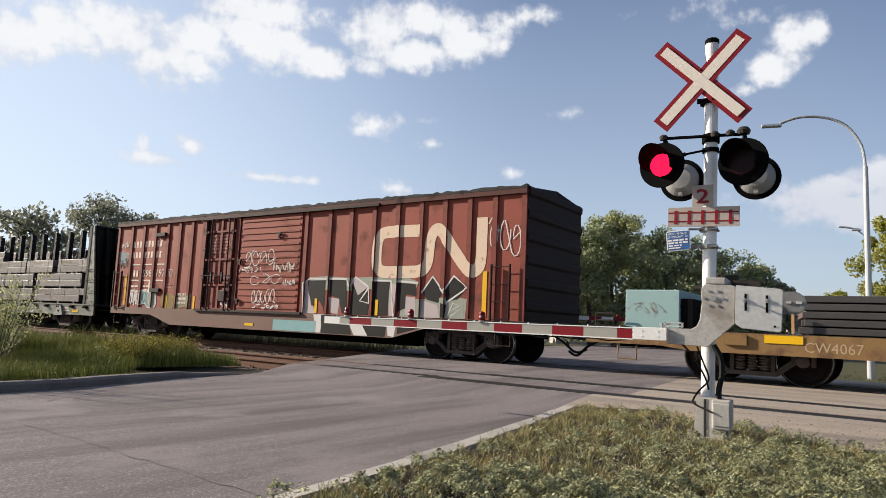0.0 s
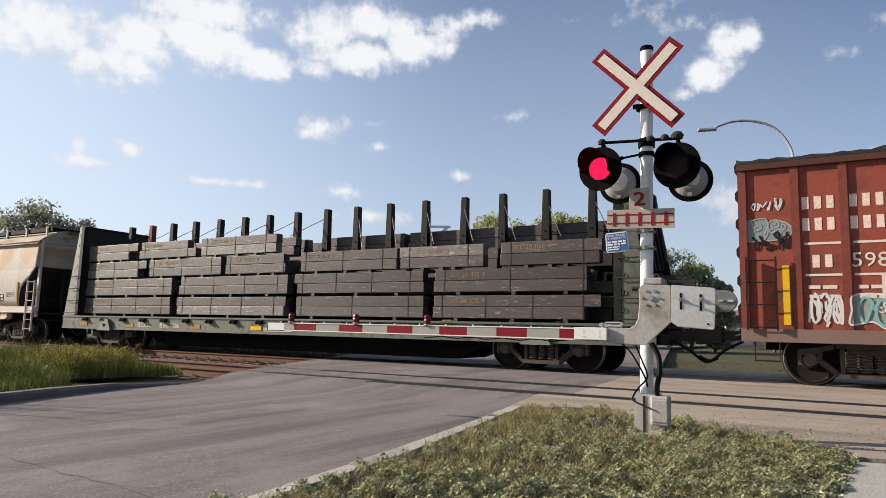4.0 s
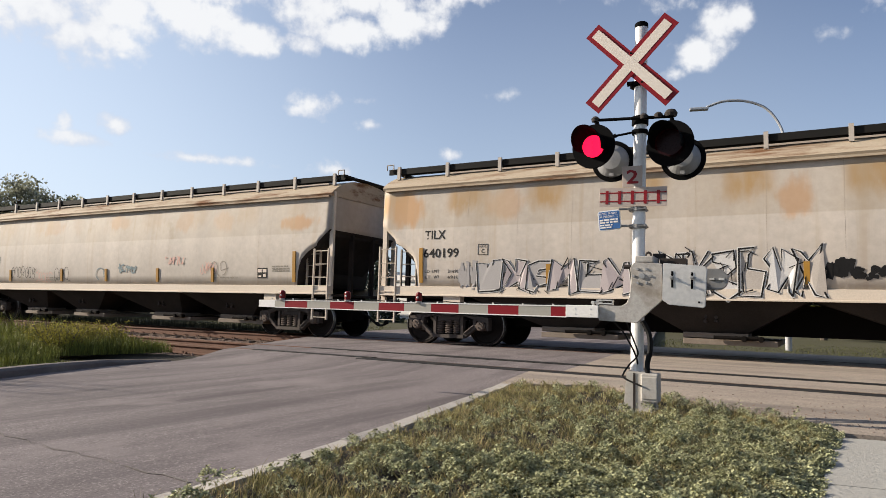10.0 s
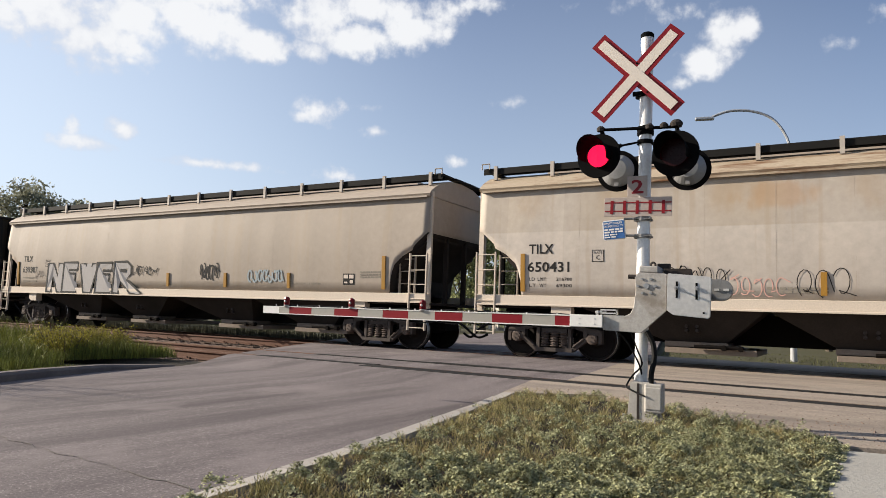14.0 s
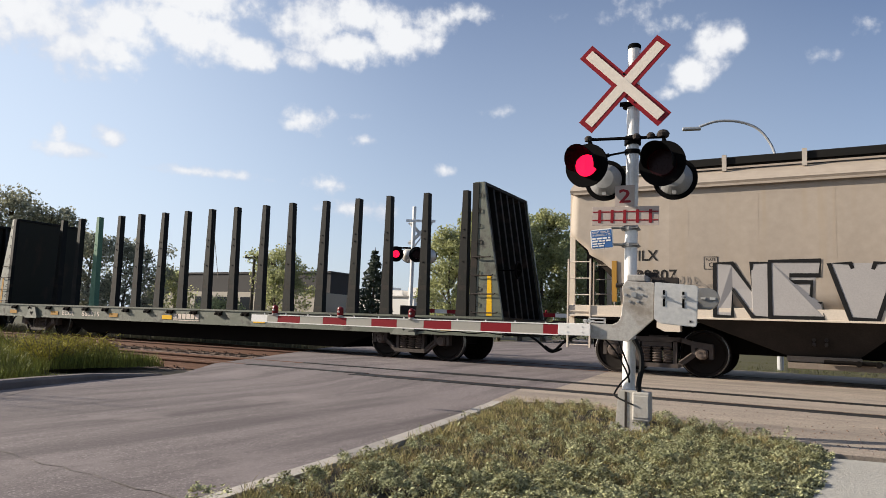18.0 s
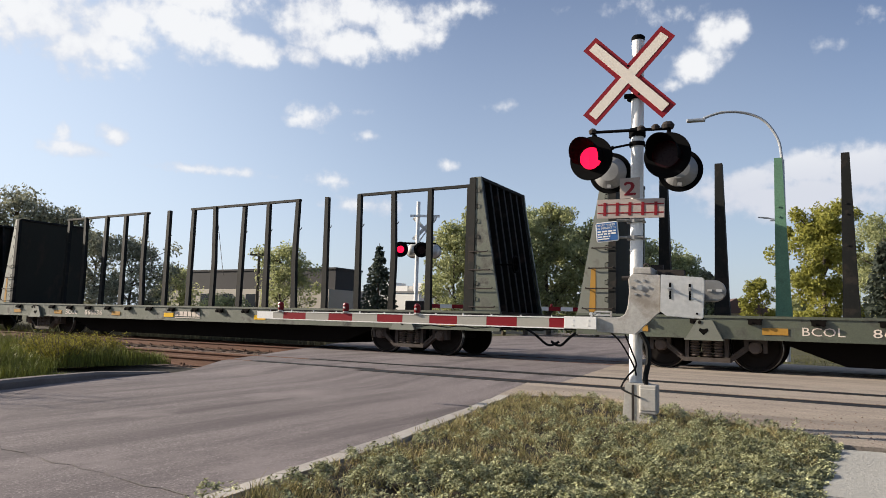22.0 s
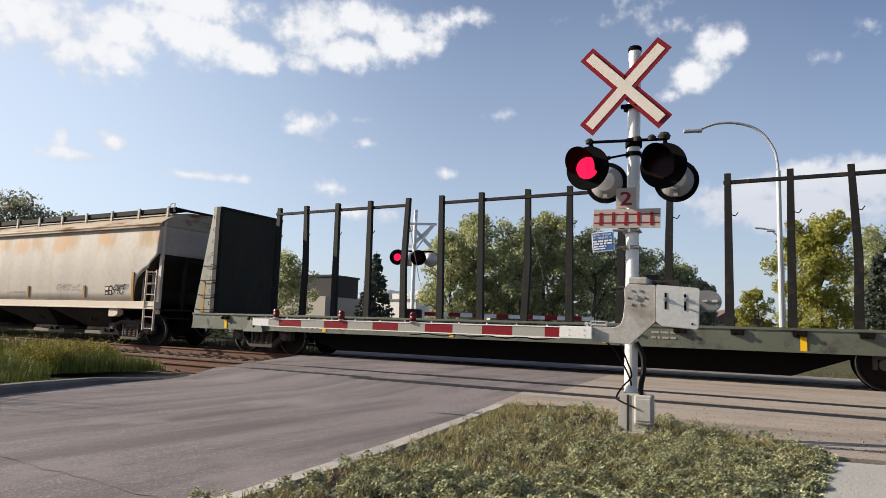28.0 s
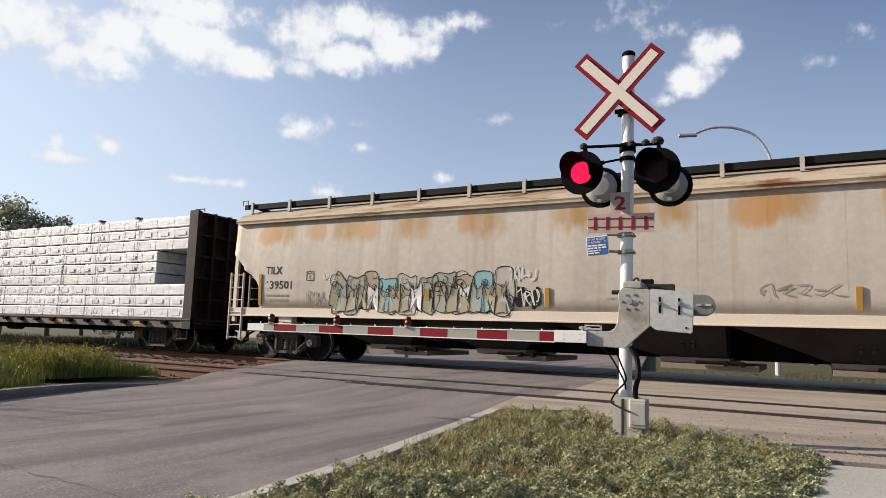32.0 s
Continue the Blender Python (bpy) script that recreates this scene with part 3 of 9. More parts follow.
def lathe(bm, profile, seg=24, axis="y", at=(0, 0, 0)):
    """The profile (distance along the axis, radius) turned round the axis."""
    rings = []
    for a, r in profile:
        ring = []
        for i in range(seg):
            k = 2 * math.pi * i / seg
            c, s = r * math.cos(k), r * math.sin(k)
            p = {"y": (c, a, s), "x": (a, c, s), "z": (c, s, a)}[axis]
            ring.append(bm.verts.new(Vector(p) + Vector(at)))
        rings.append(ring)
    for A, B in zip(rings, rings[1:]):
        for i in range(seg):
            j = (i + 1) % seg
            bm.faces.new((A[i], A[j], B[j], B[i]))
    bm.faces.new(rings[0][::-1]), bm.faces.new(rings[-1])
    bmesh.ops.recalc_face_normals(bm, faces=bm.faces[:])


def lettering(text, x, z, height, material, parent, y, name="lettering", width=None, turn=None, thin=0.0006, bold=0.0):
    """Raised writing on a face that looks towards -y; x and z are its lower left corner. Each word is a part of its own."""
    if " " in text and width:
        pos, total = 0, len(text)
        for word in text.split(" "):
            lettering(word, x + width * pos / total, z, height, material, parent, y, name, width * len(word) / total, turn, thin, bold)
            pos += len(word) + 1
        return None
    cu = bpy.data.curves.new("font", "FONT")
    cu.body, cu.size, cu.extrude, cu.resolution_u = text, height * 1.4, thin, 2
    cu.offset = bold * height
    tmp = bpy.data.objects.new("tmp_font", cu)
    me = bpy.data.meshes.new_from_object(tmp)
    bpy.data.objects.remove(tmp), bpy.data.curves.remove(cu)
    me.name = name
    xs = [v.co.x for v in me.vertices]
    k = 1.0 if not width else width / (max(xs) - min(xs))
    for v in me.vertices:
        v.co = Vector((x + (v.co.x - min(xs)) * k, y - v.co.z, z + v.co.y))
        if turn:
            v.co = turn @ v.co
    me.materials.append(M[material])
    ob = new(name, me)
    ob.parent = parent
    return ob


def ribbon(bm, pts, width, y, thick=0.004):
    """A flat stroke along pts (x, z) on a face that looks towards -y; it rises a little on its way, so that it may cross itself."""
    pts = [Vector(p) for k, p in enumerate(pts) if k == 0 or (Vector(p) - Vector(pts[k - 1])).length > 1e-4]
    n = len(pts)
    if n < 2:
        return
    RIBBON[0] = (RIBBON[0] + 1) % 12
    rows = []
    for i in range(n):
        d = (pts[min(i + 1, n - 1)] - pts[max(i - 1, 0)])
        d = d.normalized() if d.length > 1e-6 else Vector((1, 0))
        s = Vector((-d.y, d.x)) * width / 2
        p = pts[i] - d * width * 0.3 if i == 0 else pts[i] + d * width * 0.3 if i == n - 1 else pts[i]
        yy = y - 0.0004 * RIBBON[0] - thick * 0.5 * i / n
        rows.append((bm.verts.new((p.x + s.x, yy, p.y + s.y)), bm.verts.new((p.x - s.x, yy, p.y - s.y))))
    for (a, b), (c, e) in zip(rows, rows[1:]):
        bm.faces.new((a, b, e, c))


RIBBON = [0]


def patch(bm, pts, y):
    bm.faces.new([bm.verts.new((x, y, z)) for x, z in pts])


def wrap_ribs(bm, ribs, half, dy):
    """Repeats flat paint on the proud faces of ribs at the given places."""
    me = bpy.data.meshes.new("tmp")
    bm.to_mesh(me)
    for rx in ribs:
        b = bmesh.new()
        b.from_mesh(me)
        for co, no in (((rx - half, 0, 0), (-1, 0, 0)), ((rx + half, 0, 0), (1, 0, 0))):
            bmesh.ops.bisect_plane(b, geom=b.verts[:] + b.edges[:] + b.faces[:], plane_co=co, plane_no=no, clear_outer=True)
        bmesh.ops.translate(b, verts=b.verts[:], vec=(0, -dy, 0))
        m2 = bpy.data.meshes.new("tmp")
        b.to_mesh(m2), b.free()
        bm.from_mesh(m2)
        bpy.data.meshes.remove(m2)
    bpy.data.meshes.remove(me)


def curve_pts(ctrl, steps=8, closed=False):
    """A smooth line through control points."""
    out, n = [], len(ctrl)
    rng = range(n if closed else n - 1)
    for i in rng:
        if closed:
            p0, p1, p2, p3 = (ctrl[(i + k) % n] for k in (-1, 0, 1, 2))
        else:
            p0, p1, p2, p3 = ctrl[max(i - 1, 0)], ctrl[i], ctrl[i + 1], ctrl[min(i + 2, n - 1)]
        for s in range(steps):
            t = s / steps
            out.append(tuple(0.5 * (2 * b + (c - a) * t + (2 * a - 5 * b + 4 * c - d) * t * t + (3 * b - a - 3 * c + d) * t ** 3)
                             for a, b, c, d in zip(p0, p1, p2, p3)))
    if not closed:
        out.append(tuple(ctrl[-1]))
    return out


def bars(car, x0, x1, zs, h, seed, material, y, name="small_print", gap=0.25):
    """Rows of small print as plain bars."""
    rnd = random.Random(seed)
    b = bmesh.new()
    for z in zs:
        x = x0
        while x < x1 - h:
            l = min(rnd.uniform(1.5, 4.5) * h, x1 - x)
            box(b, x, x + l, y - 0.003, y, z, z + h)
            x += l + h * (0.4 + gap)
    return part(name, b, material, car)


# ---- ground, road, tracks ----
def plan(x, y):
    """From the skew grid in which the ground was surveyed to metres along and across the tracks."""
    return 0.9502 * x + 0.1497 * y, 0.877 * y


def lay(bm):
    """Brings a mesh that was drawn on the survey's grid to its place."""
    for v in bm.verts:
        v.co.x, v.co.y = plan(v.co.x, v.co.y)
    return bm


def sheet(name, pts, z, material, label="", thick=0.12, kind="structure", category="", cut=0):
    """A slab with the outline pts (x, y) and its top at z, or at z(x, y)."""
    b = bmesh.new()
    zf = z if callable(z) else (lambda x, y: z)
    top = [b.verts.new((x, y, zf(x, y))) for x, y in pts]
    low = [b.verts.new((x, y, zf(x, y) - thick)) for x, y in pts]
    b.faces.new(top)
    n = len(pts)
    for i in range(n):
        j = (i + 1) % n
        b.faces.new((top[i], low[i], low[j], top[j]))
    bmesh.ops.recalc_face_normals(b, faces=b.faces[:])
    if b.faces[0].normal.z < 0:
        bmesh.ops.reverse_faces(b, faces=b.faces[:])
    return tagged(part(name, lay(b), material, None), label, category, kind=kind)


def grid_sheet(name, x0, x1, y0, y1, step, zf, material, label, inside=None, kind="structure"):
    b = bmesh.new()
    nx, ny = int((x1 - x0) / step), int((y1 - y0) / step)
    vs = {}
    for i in range(nx + 1):
        for j in range(ny + 1):
            x, y = x0 + (x1 - x0) * i / nx, y0 + (y1 - y0) * j / ny
            if inside is None or inside(x, y):
                vs[i, j] = b.verts.new((x, y, zf(x, y)))
    for i in range(nx):
        for j in range(ny):
            q = [(i, j), (i + 1, j), (i + 1, j + 1), (i, j + 1)]
            if all(k in vs for k in q):
                b.faces.new([vs[k] for k in q])
    return tagged(part(name, lay(b), material, None, smooth=True), label, kind=kind)


LOW = -0.08
RAILS = (10.22, 11.69, 15.845, 17.355)


def kerb_r(y):
    """The road's edge at the verge."""
    return -2.55 - 0.2 * y - 0.0095 * y * y


def ground_all():
    b = bmesh.new()
    box(b, -1500, 1500, -1500, 1500, -1.2, -0.26)
    tagged(part("ground", b, "earth", None), "flat grassy ground to the horizon", kind="structure")
    sheet("lawn", [(0.9, 8.0), (30, 8.0), (30, -30), (1.6, -30), (1.25, 0.0)], LOW - 0.01, "earth", "rough grass beside the footpath")
    # near road, rising a little to the tracks
    right = [(kerb_r(y) + 0.0, y) for y in (8.5, 7.5, 6.5, 5.5, 4.5, 3.5, 2.5, 1.0, -2.0)]
    left = [(-3.0, -40), (-16.0, -40), (-8.8, -2.0), (-8.3, 2.0), (-8.9, 4.48), (-9.38, 5.39), (-9.9, 6.54), (-10.25, 7.9), (-10.6, 8.5)]
    sheet("road", right + [(-1.6, -10)] + left, LOW, "asphalt", "worn grey asphalt road")
    # patch seams and cracks
    rnd = random.Random(4)
    b = bmesh.new()
    for a, c, n in (((-6.3, 2.85), (-3.3, 2.68), 26), ((-3.3, 2.68), (-3.15, 2.4), 3), ((-6.4, 2.1), (-9.0, 5.2), 16), ((-4.9, 7.9), (-3.6, 8.6), 10)):
        pts = [(a[0] + (c[0] - a[0]) * k / n + rnd.uniform(-0.03, 0.03), a[1] + (c[1] - a[1]) * k / n + rnd.uniform(-0.03, 0.03)) for k in range(n + 1)]
        for p, q in zip(pts, pts[1:]):
            w = rnd.uniform(0.002, 0.009)
            b.faces.new([b.verts.new((x, y, LOW + 0.004)) for x, y in ((p[0], p[1] - w), (q[0], q[1] - w), (q[0], q[1] + w), (p[0], p[1] + w))])
    tagged(part("road_crack", lay(b), "crack", None), "dark cracks in the asphalt", kind="structure")
    # ramp and crossing
    def ramp(x, y):
        return LOW + (0 - LOW) * min(max((y - 8.5) / 1.2, 0), 1)
    edge_l = lambda y: -10.6 - 0.62 * (y - 8.5)
    mid = lambda y: kerb_r(8.5) - 0.27 * (y - 8.5)
    sheet("crossing_ramp", [(edge_l(8.5), 8.5), (mid(8.5), 8.5), (mid(9.85), 9.85), (edge_l(9.85), 9.85)], ramp, "asphalt", "asphalt ramp to the rails")
    sheet("apron", [(mid(8.5), 8.5), (kerb_r(8.3), 8.3), (-3.9, 8.9), (-3.2, 8.65), (-2.2, 8.0), (-1.35, 7.6), (-1.1, 7.1), (6, 8.1), (30, 12.0), (30, 9.9), (mid(9.9), 9.9)][:8] + [(12, 9.0), (12, 9.85), (mid(9.85), 9.85)],
          lambda x, y: LOW + 0.085 * min(max((y - 7.4) / 2.4, 0), 1), "dusty", "dusty concrete apron with loose grit")
    strips = [(9.85, RAILS[0] - 0.05), (RAILS[0] + 0.13, RAILS[1] - 0.13), (RAILS[1] + 0.05, RAILS[2] - 0.06), (RAILS[2] + 0.14, RAILS[3] - 0.14), (RAILS[3] + 0.06, 20.5)]
    for k, (y0, y1) in enumerate(strips):
        sheet("crossing_panel", [(edge_l(y0), y0), (mid(y0) + 0.4, y0), (mid(y1) + 0.4, y1), (edge_l(y1), y1)], -0.004, "asphalt", "asphalt between the rails", 0.2)
        sheet("crossing_panel", [(mid(y0) + 0.4, y0), (12, y0), (12, y1), (mid(y1) + 0.4, y1)], 0.0, "dusty", "dusty concrete between the rails", 0.2)
    # joints and the dark inside the flangeway grooves, painted as flat black strips
    b = bmesh.new()
    for y0, w in ((9.80, 0.36), (11.56, 0.10), (11.73, 0.16)):
        box(b, mid(10) - 3, 12, y0, y0 + w, -0.02, 0.005)
    for y0, w in ((10.13, 0.2), (11.62, 0.14)):
        box(b, edge_l(10) + 0.5, mid(10) - 3, y0, y0 + w, -0.02, 0.005)
    tagged(part("panel_joint", lay(b), "joint_groove_black", None), "black strips for joints and shaded grooves along the rails", kind="structure")
    sheet("far_road", [(edge_l(20.5), 20.5), (mid(20.5) + 0.6, 20.5), (-22, 62), (-27, 90), (-38, 90), (-30, 60)], -0.02, "asphalt", "asphalt road beyond the tracks")
    sheet("far_pavement", [(0.5, 20.5), (2.2, 20.5), (1.2, 60), (-0.6, 60)], -0.1, "slab", "concrete footpath beyond the tracks")
    # left kerb, in stones that sink to nothing
    pts = [(-8.8, -2.0), (-8.5, 0), (-8.35, 2.0), (-8.92, 4.48), (-9.4, 5.39), (-9.92, 6.54), (-10.32, 7.9)]
    hs = [0.10, 0.10, 0.10, 0.10, 0.095, 0.08, 0.01]
    root = empty("kerb_left", "worn concrete kerb", "kerb", kind="structure")
    for (p, q), (h0, h1) in zip(zip(pts, pts[1:]), zip(hs, hs[1:])):
        b = bmesh.new()
        d = (Vector(q) - Vector(p)).normalized()
        s = Vector((-d.y, d.x)) * 0.16
        v = []
        for (x, y), h in ((p, h0), (q, h1)):
            v.append([b.verts.new(c) for c in ((x, y, LOW - 0.1), (x, y, LOW + h - 0.03), (x + s.x * 0.2, y + s.y * 0.2, LOW + h), (x + s.x, y + s.y, LOW + h), (x + s.x, y + s.y, LOW - 0.1))])
        for i in range(4):
            b.faces.new((v[0][i], v[0][i + 1], v[1][i + 1], v[1][i]))
        b.faces.new(v[0]), b.faces.new(v[1][::-1])
        bmesh.ops.recalc_face_normals(b, faces=b.faces[:])
        part("kerb_stone", lay(b), "kerb_old", root)
    # right kerb: a pale strip along the verge
    root = empty("kerb_right", "pale broken concrete kerb along the verge", "kerb", kind="structure")
    ys = [-2.0 + 0.75 * k for k in range(15)]
    for y0, y1 in zip(ys, ys[1:]):
        y1 -= 0.008
        b = bmesh.new()
        w, h = 0.13 + rnd.uniform(-0.012, 0.012), LOW + 0.035
        b2 = [(kerb_r(y0), y0), (kerb_r(y0) + w, y0), (kerb_r(y1) + w, y1), (kerb_r(y1), y1)]
        prism_pts = [b.verts.new((x, y, h + rnd.uniform(-0.006, 0.006))) for x, y in b2]
        low = [b.verts.new((x, y, -0.2)) for x, y in b2]
        b.faces.new(prism_pts)
        for i in range(4):
            b.faces.new((prism_pts[i], low[i], low[(i + 1) % 4], prism_pts[(i + 1) % 4]))
        bmesh.ops.recalc_face_normals(b, faces=b.faces[:])
        part("kerb_stone", lay(b), "kerb", root)
    # verge and footpath by the camera
    verge = [(kerb_r(y) + 0.12, y) for y in (-2, 1, 2.5, 3.5, 4.5, 5.5, 6.5, 7.5, 8.3)] + [(-3.9, 8.9), (-3.2, 8.65), (-2.2, 8.0), (-1.35, 7.6), (-1.06, 6.7), (-0.83, 4.81), (-0.5, 2.0), (-0.2, -2)]
    sheet("verge", verge, LOW - 0.03, "soil", "bare soil under the verge grass")
    root = empty("footpath", "pale concrete footpath slabs", "footpath", kind="structure")
    edge = [(-0.2, -2.0), (-0.35, 0.4), (-0.58, 2.6), (-0.82, 4.75), (-1.06, 6.68), (-1.06, 6.68)]
    for (xa, ya), (xb, yb) in zip(edge, edge[1:-1]):
        b = bmesh.new()
        q = [(xa, ya + 0.01), (xa + 1.7, ya + 0.35), (xb + 1.7, yb + 0.34), (xb, yb - 0.01)]
        t = [b.verts.new((x, y, LOW + 0.02)) for x, y in q]
        l = [b.verts.new((x, y, -0.2)) for x, y in q]
        b.faces.new(t)
        for i in range(4):
            b.faces.new((t[i], l[i], l[(i + 1) % 4], t[(i + 1) % 4]))
        bmesh.ops.recalc_face_normals(b, faces=b.faces[:])
        part("slab", lay(b), "slab", root)
    # far grass strip beyond the train
    grid_sheet("far_verge", -60, 30, 20.6, 60, 1.5, lambda x, y: -0.2 + 0.06 * noise.noise((x * 0.2, y * 0.2, 0)), "earth", "rough mown grass beyond the tracks")


def rail_bed():
    for name, y in (("near", 0.5 * (RAILS[0] + RAILS[1])), ("far", 0.5 * (RAILS[2] + RAILS[3]))):
        grid_sheet("ballast_bed", -75, -11.2, y - 2.1, y + 2.1, 0.22, lambda x, yy: -0.205 + 0.03 * noise.noise((x * 2.1, yy * 2.1, 3)) - 0.05 * max(0, abs(yy - y) - 1.4), "ballast",
                   "rusty crushed-stone ballast", inside=lambda x, yy: x < -10.7 - 0.62 * (yy - 8.5))
        grid_sheet("ballast_bed", 12, 75, y - 2.1, y + 2.1, 0.5, lambda x, yy: -0.205, "ballast", "rusty crushed-stone ballast")
    for y in RAILS:
        b = bmesh.new()
        prof = [(-0.07, -0.172), (-0.07, -0.16), (-0.012, -0.145), (-0.01, -0.05), (-0.036, -0.035), (-0.036, -0.006), (-0.028, 0), (0.028, 0), (0.036, -0.006), (0.036, -0.035), (0.01, -0.05), (0.012, -0.145), (0.07, -0.16), (0.07, -0.172)]
        prism_x(b, [(plan(0, y)[1] + a, c) for a, c in prof], -90, 70)
        o = part("rail", b, "rail", None)
        o.data.materials.append(M["railtop"])
        for p in o.data.polygons:
            if p.normal.z > 0.95 and p.center.z > -0.01:
                p.material_index = 1
        tagged(o, "rusty steel rail with worn top", "rail", "rails")
    rnd = random.Random(9)
    b = bmesh.new()
    soft_box(b, -0.115, 0.115, -1.3, 1.3, -0.1, 0.0, 0.012)
    first = None
    for yc in (0.5 * (RAILS[0] + RAILS[1]), 0.5 * (RAILS[2] + RAILS[3])):
        root = empty("track", "creosoted wooden ties under the rails", "track", kind="structure")
        for k in range(90):
            x = -12.6 - 0.62 * (yc - 10.5) - 0.52 * k
            m = pose(*plan(x + rnd.uniform(-0.03, 0.03), yc + rnd.uniform(-0.06, 0.06)), -0.172, 0, 0, rnd.uniform(-1.5, 1.5))
            if first is None:
                first = part("tie", b, "tie", root)
                first.matrix_basis = m
            else:
                again(first, "tie", root, m)
    # tie plates and spikes on the exposed near track
    b = bmesh.new()
    for y in RAILS:
        yc = 10.95 if y < 13 else 16.6
        for k in range(40):
            x = -12.6 - 0.62 * (yc - 10.5) - 0.52 * k
            box(b, x - 0.09, x + 0.09, y - 0.16, y + 0.16, -0.172, -0.158)
            for s in (-1, 1):
                rod(b, (x + 0.05 * s, y + 0.085 * s, -0.17), (x + 0.05 * s, y + 0.085 * s, -0.125), 0.016, seg=5)
                rod(b, (x - 0.07 * s, y + 0.11 * s, -0.17), (x - 0.07 * s, y + 0.11 * s, -0.13), 0.016, seg=5)
    tagged(part("spikes", lay(b), "rail", None), "rusty tie plates and spikes", kind="stuff")
    # loose stones
    b = bmesh.new()
    for _ in range(5200):
        x = -11.3 - rnd.random() ** 1.6 * 24
        y = rnd.uniform(8.9, 19)
        if x > -11.0 - 0.62 * (y - 8.5):
            continue
        r = rnd.uniform(0.016, 0.045)
        c = Vector((x, y, -0.2 + r * 0.4))
        vs = [b.verts.new(c + Vector((r * rnd.uniform(0.6, 1.3) * a, r * rnd.uniform(0.6, 1.3) * d, r * rnd.uniform(0.5, 1) * e))) for a, d, e in ((1, 0, 0), (0, 1, 0), (-1, 0, 0), (0, -1, 0), (0, 0, 1))]
        for i in range(4):
            b.faces.new((vs[i], vs[(i + 1) % 4], vs[4]))
    tagged(part("ballast_stones", lay(b), "stone", None), "loose rusty ballast stones", kind="stuff")
    b = bmesh.new()
    for _ in range(1500):
        x, y = rnd.uniform(-4.6, 4), 7.3 + abs(rnd.gauss(0, 0.8))
        if y > 9.6 or y < 9.1 - 0.55 * (x + 4.5) and x < -1.2:
            continue
        r = rnd.uniform(0.004, 0.013)
        z = LOW + 0.085 * min(max((y - 7.4) / 2.4, 0), 1)
        vs = [b.verts.new((x + r * a, y + r * d, z + r * e)) for a, d, e in ((1, 0, 0), (0, 1, 0), (-1, 0, 0), (0, -1, 0), (0, 0, 1))]
        for i in range(4):
            b.faces.new((vs[i], vs[(i + 1) % 4], vs[4]))
    tagged(part("grit", lay(b), "stone", None), "loose grit on the apron", kind="stuff")


ground_all()
rail_bed()


# ---- crossing signal ----
def lamp(mast, x, y, z, back):
    """One lamp unit; it looks towards -y, or +y where back is set. Returns the added disc that hides its lens."""
    b = bmesh.new()
    lathe(b, [(-0.004, 0.11), (-0.010, 0.207), (0.0, 0.212), (0.010, 0.207), (0.012, 0.11)], 36)
    tgt = part("background", b, "black", mast, "round black signal background")
    tgt.matrix_basis = pose(x, y, z, 0, 0, 180 if back else -8)
    b = bmesh.new()
    if back:
        lathe(b, [(0.011, 0.166), (0.03, 0.162), (0.06, 0.14), (0.11, 0.1), (0.12, 0.02)], 28)
        box(b, -0.02, 0.02, 0.04, 0.075, -0.165, -0.13)
        part("housing", b, "lamp_back", tgt, "grey dished lamp back", smooth=False)
    else:
        lathe(b, [(0.008, 0.115), (0.06, 0.11), (0.12, 0.085), (0.14, 0.03)], 24)
        part("housing", b, "black", tgt, "black lamp housing")
    # visor: open below
    b = bmesh.new()
    n = 24
    ring = []
    for i in range(n + 1):
        a = radians(-25) + radians(230) * i / n
        d = 0.07 + 0.22 * (0.5 + 0.5 * math.sin(a)) ** 0.8
        ring.append([b.verts.new(p) for p in ((0.122 * math.cos(a), -0.008, 0.122 * math.sin(a)), (0.136 * math.cos(a), -d, 0.136 * math.sin(a)),
                                             (0.140 * math.cos(a), -d, 0.140 * math.sin(a)), (0.126 * math.cos(a), -0.008, 0.126 * math.sin(a)))])
    for A, B in zip(ring, ring[1:]):
        for k in range(4):
            b.faces.new((A[k], B[k], B[(k + 1) % 4], A[(k + 1) % 4]))
    b.faces.new(ring[0]), b.faces.new(ring[-1][::-1])
    bmesh.ops.recalc_face_normals(b, faces=b.faces[:])
    part("visor", b, "black", tgt, "black visor")
    b = bmesh.new()
    lathe(b, [(-0.028, 0.038), (-0.024, 0.075), (-0.015, 0.104), (0.004, 0.107)], 32)
    part("lens", b, "lamp_lit" if not back else "lens", tgt, "round red lens", smooth=True)
    if back:
        return None
    # added disc: it covers the always-lit lens, so the lamp looks unlit
    b = bmesh.new()
    lathe(b, [(-0.0004, 0.045), (-0.0004, 0.121), (0.0004, 0.121), (0.0004, 0.045)], 28)
    sh = part("shutter", b, "lens", tgt, "added dark red disc over the lit lens")
    sh.matrix_basis = pose(0, -0.036, 0)
    return sh


def crossbuck_board(mast, half, angle, y, name, face):
    turn = Matrix.Translation((-0.049, y, 3.246)) @ Matrix.Rotation(radians(angle), 4, "Y")
    b = bmesh.new()
    box(b, -half, half, -0.003, 0.003, -0.086, 0.086)
    o = part(name, b, "red", mast, "white board with a red border")
    o.matrix_basis = turn
    b = bmesh.new()
    box(b, -half + 0.045, half - 0.045, -0.0025 + face, -0.0025, -0.046, 0.046)
    part("white_face", b, "signwhite", o)
    return o


SHUTTERS = []


